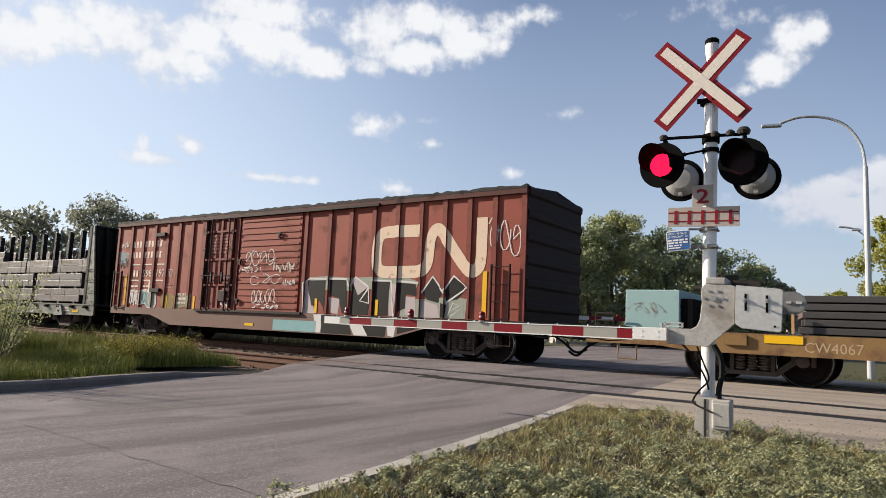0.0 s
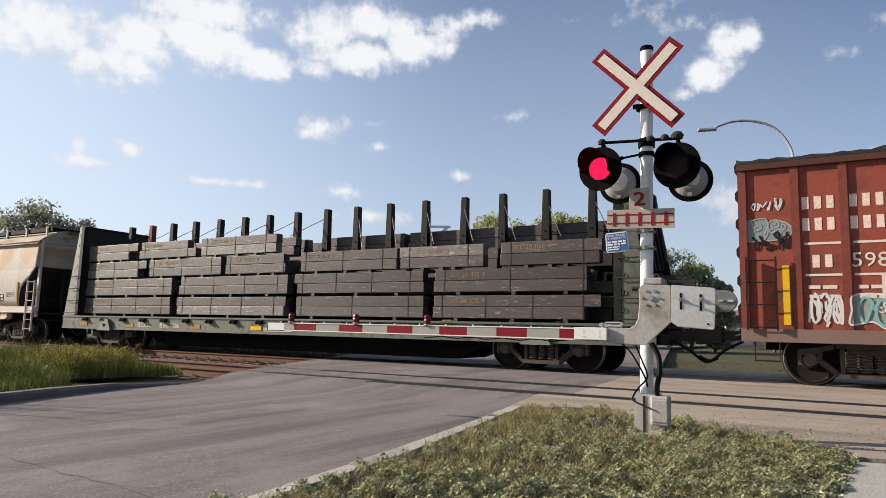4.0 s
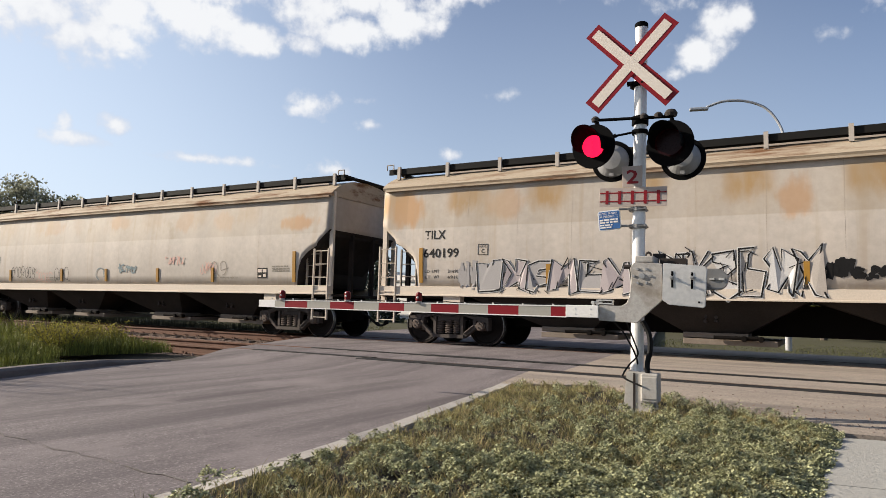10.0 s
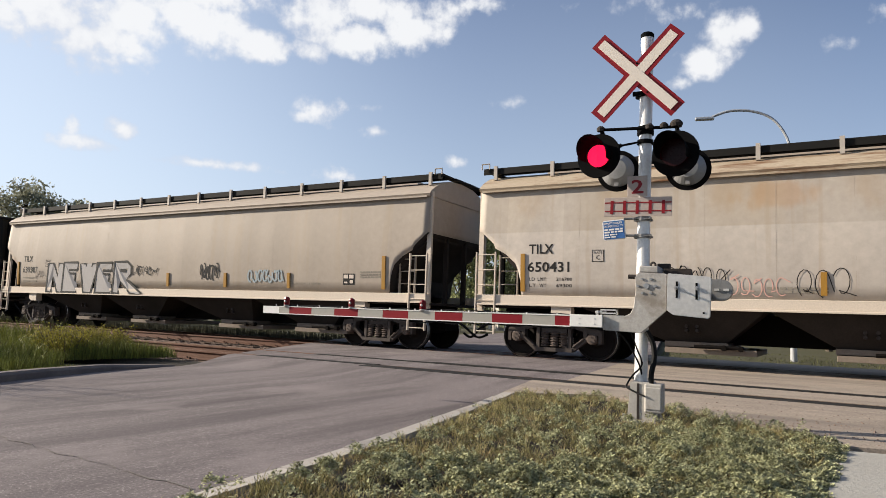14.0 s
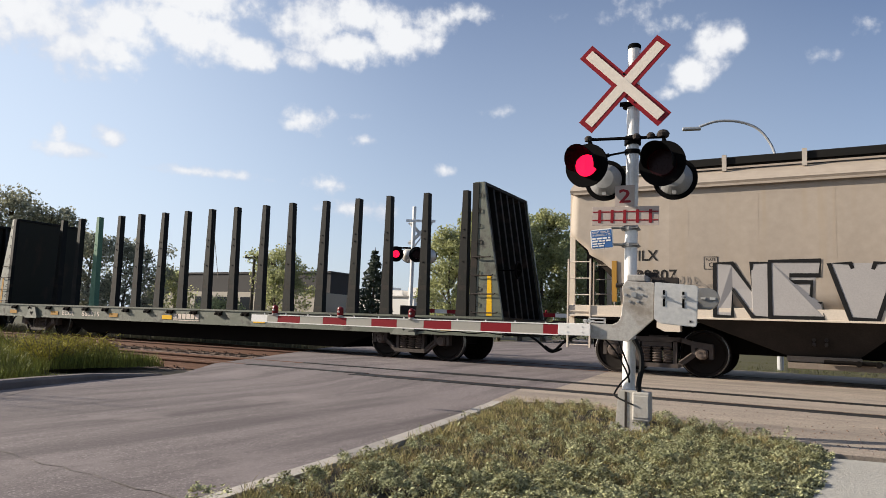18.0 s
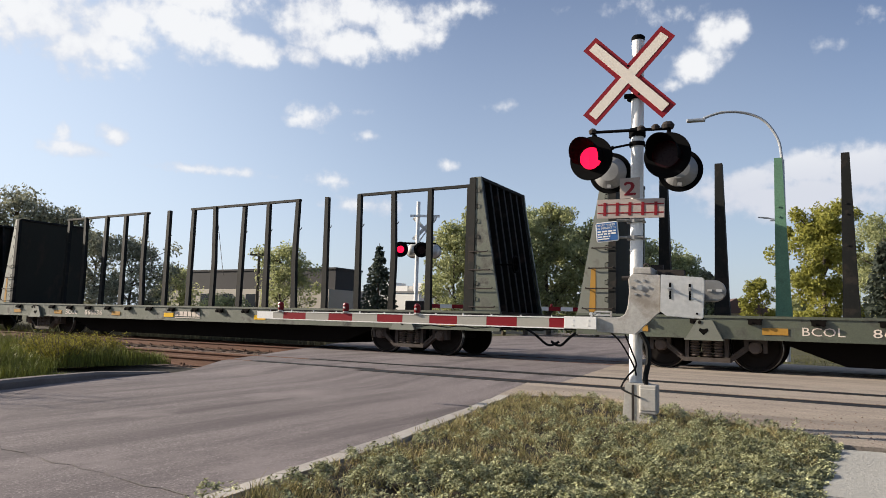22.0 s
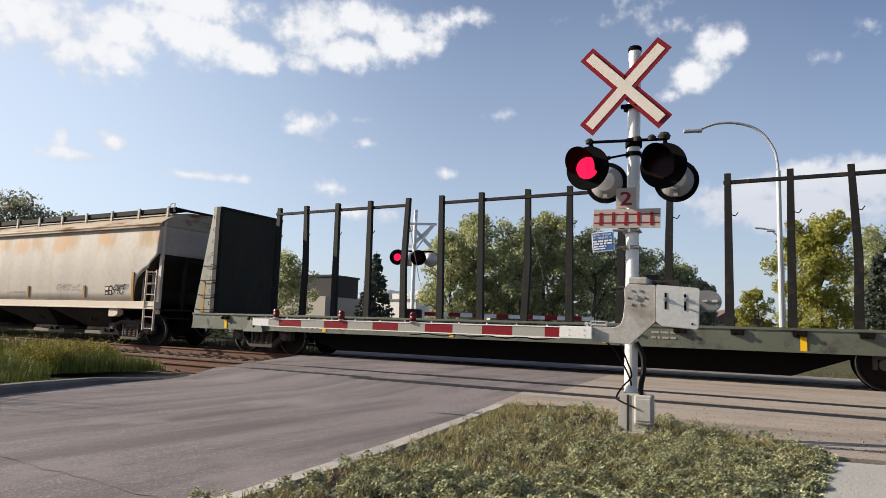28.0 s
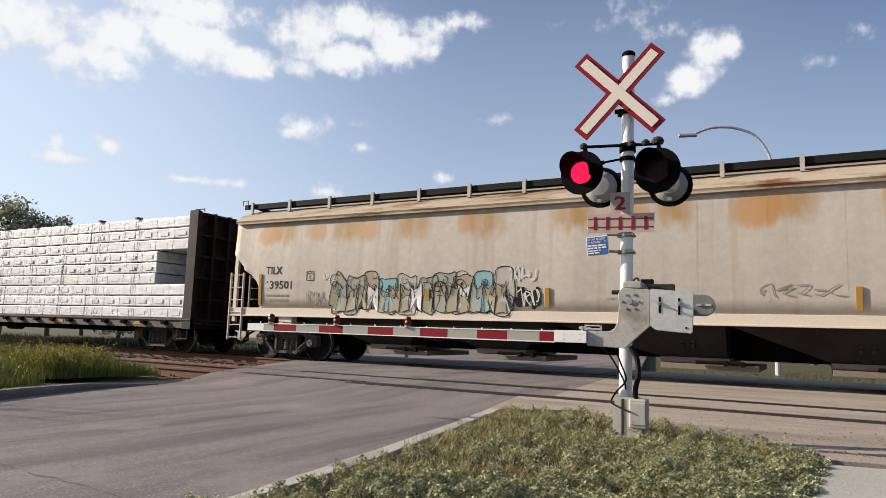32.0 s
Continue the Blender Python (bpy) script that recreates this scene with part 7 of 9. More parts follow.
# -- covered hoppers --
def hopper_paint(name, tone, rust_level, shift, wash, blots=()):
    m = M[tone].copy()
    m.name = name
    nt = m.node_tree
    N, L = nt.nodes.new, nt.links.new
    bsdf = nt.nodes["Principled BSDF"]
    old = bsdf.inputs["Base Color"].links[0].from_socket
    co, mp, sep = N("ShaderNodeTexCoord"), N("ShaderNodeMapping"), N("ShaderNodeSeparateXYZ")
    mp.inputs["Location"].default_value = (shift, 0, 0)
    mp.inputs["Scale"].default_value = (1.0, 0.2, 0.42)
    L(co.outputs["Object"], mp.inputs[0]), L(co.outputs["Object"], sep.inputs[0])

    def rng(sock, a, b, c=0.0, d=1.0):
        r = N("ShaderNodeMapRange")
        r.interpolation_type = "SMOOTHSTEP"
        L(sock, r.inputs[0])
        for i, v in zip((1, 2, 3, 4), (a, b, c, d)):
            r.inputs[i].default_value = v
        return r.outputs[0]

    def mul(a, b):
        n = N("ShaderNodeMath")
        n.operation = "MULTIPLY"
        for i, v in enumerate((a, b)):
            if isinstance(v, float):
                n.inputs[i].default_value = v
            else:
                L(v, n.inputs[i])
        return n.outputs[0]

    spots = N("ShaderNodeTexNoise")
    spots.inputs["Scale"].default_value, spots.inputs["Detail"].default_value = 0.75, 3
    streak = N("ShaderNodeTexNoise")
    streak.inputs["Scale"].default_value, streak.inputs["Detail"].default_value = 5.0, 6
    L(mp.outputs[0], spots.inputs["Vector"]), L(mp.outputs[0], streak.inputs["Vector"])
    # rust blots under the eaves, one to a pair of sheets
    wave = N("ShaderNodeMath")
    wave.operation = "SINE"
    turned = N("ShaderNodeMath")
    turned.operation = "MULTIPLY_ADD"
    turned.inputs[1].default_value, turned.inputs[2].default_value = 2 * math.pi / 1.97, 1.9 - 0.5 * shift
    L(sep.outputs[0], turned.inputs[0]), L(turned.outputs[0], wave.inputs[0])
    ragged = N("ShaderNodeMath")
    ragged.operation = "MULTIPLY_ADD"
    L(streak.outputs["Fac"], ragged.inputs[0]), L(sep.outputs[2], ragged.inputs[2])
    ragged.inputs[1].default_value = 0.5
    high = mul(rng(ragged.outputs[0], 3.05, 3.5), rng(sep.outputs[2], 3.56, 3.42))
    lumps = N("ShaderNodeMath")
    lumps.operation = "MULTIPLY_ADD"
    lumps.inputs[1].default_value = 3.2
    L(spots.outputs["Fac"], lumps.inputs[0]), L(wave.outputs[0], lumps.inputs[2])
    fac = mul(mul(rng(lumps.outputs[0], 1.1, 2.5), high), mul(rng(streak.outputs["Fac"], 0.2, 0.65, 0.55, 1.0), rust_level))
    mix = N("ShaderNodeMix")
    mix.data_type = "RGBA"
    L(fac, mix.inputs[0]), L(old, mix.inputs[6])
    mix.inputs[7].default_value = (0.32, 0.195, 0.08, 1)
    # single rust patches: middle, half width, height, half height, strength
    for bx, bw, bz, bh, strength in blots:
        d, sc, ln = N("ShaderNodeVectorMath"), N("ShaderNodeVectorMath"), N("ShaderNodeVectorMath")
        d.operation, sc.operation, ln.operation = "SUBTRACT", "MULTIPLY", "LENGTH"
        L(co.outputs["Object"], d.inputs[0]), L(d.outputs[0], sc.inputs[0]), L(sc.outputs[0], ln.inputs[0])
        d.inputs[1].default_value, sc.inputs[1].default_value = (bx, 0, bz), (1 / bw, 0, 1 / bh)
        rough_rim = N("ShaderNodeMath")
        rough_rim.operation = "MULTIPLY_ADD"
        L(streak.outputs["Fac"], rough_rim.inputs[0]), L(ln.outputs["Value"], rough_rim.inputs[2])
        rough_rim.inputs[1].default_value = -1.5
        more = N("ShaderNodeMix")
        more.data_type = "RGBA"
        L(mul(rng(rough_rim.outputs[0], 0.45, -0.25), strength), more.inputs[0]), L(mix.outputs[2], more.inputs[6])
        more.inputs[7].default_value = (0.40, 0.205, 0.075, 1)
        mix = more
    # run-off stains, narrow and pale brown
    thin = N("ShaderNodeTexNoise")
    thin.inputs["Scale"].default_value, thin.inputs["Detail"].default_value = 2.2, 8
    mp2 = N("ShaderNodeMapping")
    mp2.inputs["Location"].default_value, mp2.inputs["Scale"].default_value = (shift * 2, 0, 0), (2.2, 0.2, 0.1)
    L(co.outputs["Object"], mp2.inputs[0]), L(mp2.outputs[0], thin.inputs["Vector"])
    mix2 = N("ShaderNodeMix")
    mix2.data_type = "RGBA"
    L(mul(rng(thin.outputs["Fac"], 0.52, 0.72), 0.45), mix2.inputs[0]), L(mix.outputs[2], mix2.inputs[6])
    mix2.inputs[7].default_value = (0.33, 0.26, 0.185, 1)
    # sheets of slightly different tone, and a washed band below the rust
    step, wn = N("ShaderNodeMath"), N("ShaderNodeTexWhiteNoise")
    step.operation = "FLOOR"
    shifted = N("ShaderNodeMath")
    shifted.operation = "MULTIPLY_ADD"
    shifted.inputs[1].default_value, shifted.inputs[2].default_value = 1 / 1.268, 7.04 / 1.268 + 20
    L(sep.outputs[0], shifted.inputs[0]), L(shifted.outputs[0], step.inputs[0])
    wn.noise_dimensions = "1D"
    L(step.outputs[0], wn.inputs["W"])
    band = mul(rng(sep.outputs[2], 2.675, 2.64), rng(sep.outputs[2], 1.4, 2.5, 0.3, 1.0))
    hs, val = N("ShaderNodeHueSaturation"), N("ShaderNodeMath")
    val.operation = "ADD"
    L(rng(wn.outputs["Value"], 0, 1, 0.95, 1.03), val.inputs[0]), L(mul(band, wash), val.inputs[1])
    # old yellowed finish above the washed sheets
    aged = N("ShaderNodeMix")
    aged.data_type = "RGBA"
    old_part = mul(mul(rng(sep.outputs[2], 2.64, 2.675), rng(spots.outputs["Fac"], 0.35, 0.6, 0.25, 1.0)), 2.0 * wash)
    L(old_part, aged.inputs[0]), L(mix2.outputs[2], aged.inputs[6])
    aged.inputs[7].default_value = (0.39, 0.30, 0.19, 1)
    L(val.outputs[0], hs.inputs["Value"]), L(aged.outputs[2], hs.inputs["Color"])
    L(hs.outputs[0], bsdf.inputs["Base Color"])
    return m


def hop_bow(z):
    u = (z - 1.3) / 2.3
    return 1.44 + 0.075 * math.sin(math.pi * min(max(u * 0.9 + 0.12, 0), 1))


def lay_on(car):
    """Lays the paint marks on the bowed side sheets and the sill."""
    for o in car.children:
        if o.name.split(".")[0] in ("graffiti", "graffiti_outline", "graffiti_tag", "lettering", "small_print", "stencil_box", "placard", "reflector"):
            for v in o.data.vertices:
                v.co.y += 1.521 - (hop_bow(v.co.z) if v.co.z > 1.325 else 1.53)


def hopper(x, number, tone, rust_level, seed, label, marks=(-8.28, -5.02, -3.0, -0.05, 2.45, 5.0, 8.28), band=0.0, gate_shift=0.0, blots=()):
    e = on_track(empty("covered_hopper", label, "hopper car", group="freight cars"), x)
    half = 9.5
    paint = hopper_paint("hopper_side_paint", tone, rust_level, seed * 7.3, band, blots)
    rnd = random.Random(seed)
    # bowed side sheets with the curved cut at both ends
    edge = [half - d for d in (0.05, 0.22, 0.43, 0.47, 0.62, 0.75, 0.88, 0.98, 1.05, 1.1, 1.13)]
    xs = sorted(set([-v for v in edge] + [round(-8.31 + 0.2113 * k, 4) for k in range(79)] + edge))

    def low(px):
        return float(np.interp(half - abs(px), (0.0, 0.05, 0.43, 0.47, 0.75, 0.98, 1.08, 1.12, 1.13), (2.77, 2.74, 2.43, 2.33, 2.19, 2.0, 1.78, 1.52, 1.3)))

    bow = hop_bow

    rows = 8
    b = bmesh.new()
    cols = {}
    for px in xs:
        # sheets belly in a little between their ribs, and carry old knocks
        dent = 0.004 * math.cos((px + 7.04) / 1.268 * 2 * math.pi) + 0.006 * noise.noise((px * 0.9, seed * 3.1, 0)) + rnd.uniform(-0.0006, 0.0006)
        for s in (-1, 1):
            z0 = low(px)
            cols[px, s] = [b.verts.new((px, s * (bow(z0 + (3.6 - z0) * r / rows) + dent * math.sin(math.pi * (r + 0.6) / (rows + 1.2)) + 0.004 * noise.noise((px * 1.3, r * 0.7, seed))), z0 + (3.6 - z0) * r / rows)) for r in range(rows + 1)]
    for a, c in zip(xs, xs[1:]):
        for s in (-1, 1):
            A, C = cols[a, s], cols[c, s]
            for r in range(rows):
                b.faces.new((A[r], C[r], C[r + 1], A[r + 1]) if s < 0 else (C[r], A[r], A[r + 1], C[r + 1]))
        b.faces.new((cols[a, -1][0], cols[a, 1][0], cols[c, 1][0], cols[c, -1][0]))
    for px, flip in ((xs[0], 0), (xs[-1], 1)):
        A, C = cols[px, -1], cols[px, 1]
        for r in range(rows):
            b.faces.new((C[r], A[r], A[r + 1], C[r + 1]) if not flip else (A[r], C[r], C[r + 1], A[r + 1]))
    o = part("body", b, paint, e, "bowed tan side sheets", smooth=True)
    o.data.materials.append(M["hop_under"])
    # downward and low end faces go near-black: their shade is painted on
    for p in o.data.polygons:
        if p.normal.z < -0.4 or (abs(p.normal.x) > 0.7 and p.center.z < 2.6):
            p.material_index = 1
    # weld seams
    b = bmesh.new()
    for k in range(12):
        px = -7.04 + 1.268 * k
        for r in range(6):
            z0 = 1.32 + 2.26 * r / 6
            z1 = 1.32 + 2.26 * (r + 1) / 6
            b.faces.new([b.verts.new(p) for p in ((px - 0.002, -bow(z0) - 0.006, z0), (px + 0.002, -bow(z0) - 0.006, z0), (px + 0.002, -bow(z1) - 0.006, z1), (px - 0.002, -bow(z1) - 0.006, z1))])
    bmesh.ops.remove_doubles(b, verts=b.verts[:], dist=0.0005)
    pieces("weld_seam", b, "hop_grey", e)
    for s in (-1, 1):
        b = bmesh.new()
        prism_x(b, [(s * q, z) for q, z in ((1.42, 1.10), (1.56, 1.10), (1.56, 1.13), (1.53, 1.135), (1.53, 1.31), (1.42, 1.33))], -half, half)
        bmesh.ops.recalc_face_normals(b, faces=b.faces[:])
        part("side_sill", b, "hop_sill", e, "pale side sill")
    # roof with its lip
    b = bmesh.new()
    arc = [(-1.5, 3.60), (-1.53, 3.66), (-1.47, 3.72), (-1.30, 3.84), (-1.0, 3.99), (-0.6, 4.1), (0, 4.14), (0.6, 4.1), (1.0, 3.99), (1.30, 3.84), (1.47, 3.72), (1.53, 3.66), (1.5, 3.60)]
    prism_x(b, arc, -half + 0.02, half - 0.02)
    part("roof", b, "hop_roof" if rust_level > 0.3 else "hop_grey", e, "rust-stained curved roof" if rust_level > 0.3 else "plain tan curved roof")
    b = bmesh.new()
    for s in (-1, 1):
        box(b, -half + 0.1, half - 0.1, *sorted((s * 1.49, s * 1.535)), 3.57, 3.61)
    pieces("roof_lip", b, "hop_roof" if rust_level > 0.3 else "hop_grey", e)
    for s in (-1, 1):
        b = bmesh.new()
        prism_x(b, [(s * q, z) for q, z in ((0.55, 4.15), (1.12, 4.15), (1.12, 4.06), (1.14, 4.06), (1.14, 4.2), (0.55, 4.19))], -half - 0.08, half + 0.08)
        bmesh.ops.recalc_face_normals(b, faces=b.faces[:])
        part("running_board", b, "grate", e, "black grated roof walkway")
        b = bmesh.new()
        box(b, *sorted((s * half - s * 0.1, s * half + s * 0.12)), -0.55, 0.55, 4.145, 4.185)
        part("end_walkway", b, "grate", e)
    post = None
    for k in range(14):
        px = -half + 0.25 + (2 * half - 0.5) * k / 13
        for s in (-1, 1):
            if post is None:
                b = bmesh.new()
                box(b, -0.04, 0.04, -0.03, 0.03, -0.1, 0.22)
                post = part("walkway_post", b, "hop", e)
                post.matrix_basis = pose(px, s * 1.16, 4.02)
            else:
                again(post, "walkway_post", e, pose(px, s * 1.16, 4.02))
    # hatches between the walkways
    b = bmesh.new()
    box(b, -8.3, 8.3, -0.3, 0.3, 4.13, 4.24)
    part("trough_hatch", b, "hop_grey", e)
    # bays
    for t0, t1, f0, f1 in ((-7.1, -3.42, -5.3, -4.2), (-3.4, -0.02, -2.25, -1.15), (0.02, 3.58, 1.95, 3.15), (3.6, 7.1, 5.0, 6.2)):
        f0, f1 = f0 + gate_shift, f1 + gate_shift
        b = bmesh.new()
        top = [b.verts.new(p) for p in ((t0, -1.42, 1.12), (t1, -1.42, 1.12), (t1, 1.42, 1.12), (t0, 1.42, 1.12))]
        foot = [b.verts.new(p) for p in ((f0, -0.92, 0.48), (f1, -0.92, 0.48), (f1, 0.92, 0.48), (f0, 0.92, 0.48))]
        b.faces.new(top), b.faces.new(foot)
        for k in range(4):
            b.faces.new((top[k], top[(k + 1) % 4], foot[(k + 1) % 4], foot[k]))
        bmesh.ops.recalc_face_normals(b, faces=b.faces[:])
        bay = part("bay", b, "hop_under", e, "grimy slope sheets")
        b = bmesh.new()
        soft_box(b, f0 - 0.06, f1 + 0.06, -1.0, 1.0, 0.40, 0.5, 0.008)
        for k in range(12):
            rod(b, (f0 + 0.02 + (f1 - f0) * k / 11.5, -1.012, 0.475), (f0 + 0.02 + (f1 - f0) * k / 11.5, -0.99, 0.475), 0.012, seg=5)
        part("outlet_frame", b, "hop_gate", bay, "bolted outlet frame")
        b = bmesh.new()
        soft_box(b, f0 - 0.04, f1 + 0.58, -1.08, 1.08, 0.28, 0.385, 0.008)
        part("outlet_gate", b, "hop_gate", bay, "grimy tan sliding gate")
        b = bmesh.new()
        rod(b, (f1 - 0.55, -1.16, 0.42), (f1 + 0.35, -1.16, 0.42), 0.035, seg=8)
        for dx in (0.0, 0.3):
            lathe(b, [(-1.22, 0.02), (-1.22, 0.05), (-1.1, 0.055), (-1.1, 0.02)], 10, "y", (f1 + dx, 0, 0.41))
        part("gate_capstan", b, "under", bay)
        b = bmesh.new()
        for dx in (-0.1, 0.1):
            rod(b, (f0 + 0.5 + dx, -1.2, 0.8), (f0 + 0.5 + dx, -1.0, 0.78), 0.035, seg=7)
            rod(b, (f0 + 0.5 + dx, -1.2, 0.72), (f0 + 0.5 + dx, -1.0, 0.70), 0.035, seg=7)
        pieces("vibrator_bracket", b, "cast", bay)
    # hung low, so its near-black stands for the shade between the bays
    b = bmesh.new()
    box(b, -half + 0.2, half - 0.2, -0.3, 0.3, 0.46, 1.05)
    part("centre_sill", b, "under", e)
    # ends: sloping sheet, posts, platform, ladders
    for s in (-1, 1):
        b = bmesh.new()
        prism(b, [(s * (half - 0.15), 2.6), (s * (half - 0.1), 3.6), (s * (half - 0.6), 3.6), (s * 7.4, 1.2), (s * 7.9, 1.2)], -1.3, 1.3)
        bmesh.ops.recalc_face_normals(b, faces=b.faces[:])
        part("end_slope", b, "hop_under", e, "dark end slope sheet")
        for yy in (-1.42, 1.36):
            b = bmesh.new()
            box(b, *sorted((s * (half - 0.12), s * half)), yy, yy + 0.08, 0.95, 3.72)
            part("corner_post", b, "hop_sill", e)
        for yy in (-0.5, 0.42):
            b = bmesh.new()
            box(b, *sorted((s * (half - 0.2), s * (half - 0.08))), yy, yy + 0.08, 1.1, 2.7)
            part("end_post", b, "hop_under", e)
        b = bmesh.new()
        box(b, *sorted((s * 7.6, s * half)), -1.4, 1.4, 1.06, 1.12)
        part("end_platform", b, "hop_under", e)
        ladder(e, *sorted((s * (half - 0.02), s * (half - 0.5))), 0.47, 2.25, -1.54, 6, "hop_sill")
        ladder(e, *sorted((s * (half - 0.5), s * (half - 0.95))), 1.2, 2.2, -1.3, 4, "hop_grey")
        b = bmesh.new()
        prism(b, [(s * 7.2, 1.12), (s * 7.65, 1.12), (s * 7.65, 0.92), (s * 7.5, 0.85), (s * 7.2, 0.85)], -1.5, -1.3)
        bmesh.ops.recalc_face_normals(b, faces=b.faces[:])
        part("jacking_pad", b, "hop_sill", e)
        b = bmesh.new()
        tube(b, [(s * (half - 0.1), -1.2, 4.17), (s * (half - 0.1), -1.2, 4.3), (s * (half + 0.1), -1.2, 4.3), (s * (half + 0.1), -1.2, 4.17)], 0.016, 6)
        part("roof_grab", b, "hop_grey", e)
        coupler(e, s * half, s)
    for k, rx in enumerate(marks):
        b = bmesh.new()
        zt = 2.2 if abs(rx) > 8 else 1.8
        for q in range(5):
            box(b, rx - 0.05, rx + 0.05, -1.552, -1.50, 1.4 + (zt - 1.4) * q / 5, 1.4 + (zt - 1.4) * (q + 1) / 5)
        part("reflector", b, "amber", e)
    # stencilled marks
    lettering("TILX", -8.19, 2.2 if seed != 1 else 2.4, 0.2, "stencil_dark", e, -1.524, width=0.57, bold=0.025)
    lettering(number, -8.22, 1.82 if seed != 1 else 1.98, 0.205, "stencil_dark", e, -1.524, width=0.97, bold=0.025)
    if seed < 3:
        for k, (left, right) in enumerate((("LD LMT", "216700" if seed == 2 else "216900"), ("LT WT", "69300" if seed == 2 else "69100"))):
            lettering(left, -8.18, 1.63 - 0.13 * k, 0.07, "stencil_dark", e, -1.524, "small_print", width=0.4)
            lettering(right, -7.55, 1.63 - 0.13 * k, 0.07, "stencil_dark", e, -1.524, "small_print", width=0.36)
    else:
        bars(e, -8.18, -7.3, (1.62, 1.5), 0.05, seed, "stencil_faint", -1.525)
    bars(e, -3.4, -2.4, (1.5, 1.44), 0.04, seed + 2, "stencil_faint", -1.525)
    bars(e, 7.45, 8.1, (1.8, 1.74, 1.68), 0.035, seed + 4, "stencil_faint", -1.525)
    lettering("DO NOT HAMMER USE VIBRATORS", 5.15 if seed < 4 else 1.3, 1.5 if seed < 4 else 1.56, 0.05, "stencil_faint", e, -1.524, "small_print", width=1.0)
    b = bmesh.new()
    for a, c, d, f in ((-6.75, -6.5, 2.248, 2.256), (-6.75, -6.5, 2.02, 2.028), (-6.75, -6.742, 2.028, 2.248), (-6.508, -6.5, 2.028, 2.248)):
        box(b, a, c, -1.528, -1.522, d, f)
    part("stencil_box", b, "stencil_dark", e)
    lettering("PLATE", -6.71, 2.18, 0.045, "stencil_dark", e, -1.524, "small_print", width=0.17)
    lettering("C", -6.66, 2.06, 0.09, "stencil_dark", e, -1.524, "small_print")
    b = bmesh.new()
    box(b, 6.9, 7.28, -1.526, -1.52, 1.5, 1.78)
    part("placard", b, "stencil_dark", e)
    b = bmesh.new()
    for x0, x1, z0, z1 in ((6.93, 7.07, 1.66, 1.75), (7.11, 7.25, 1.66, 1.75), (6.95, 7.05, 1.54, 1.58), (7.13, 7.23, 1.54, 1.62)):
        box(b, x0, x1, -1.53, -1.527, z0, z1)
    pieces("small_print", b, "stencil", e)
    bogies(e, (-half + 1.75, half - 1.75))
    return e


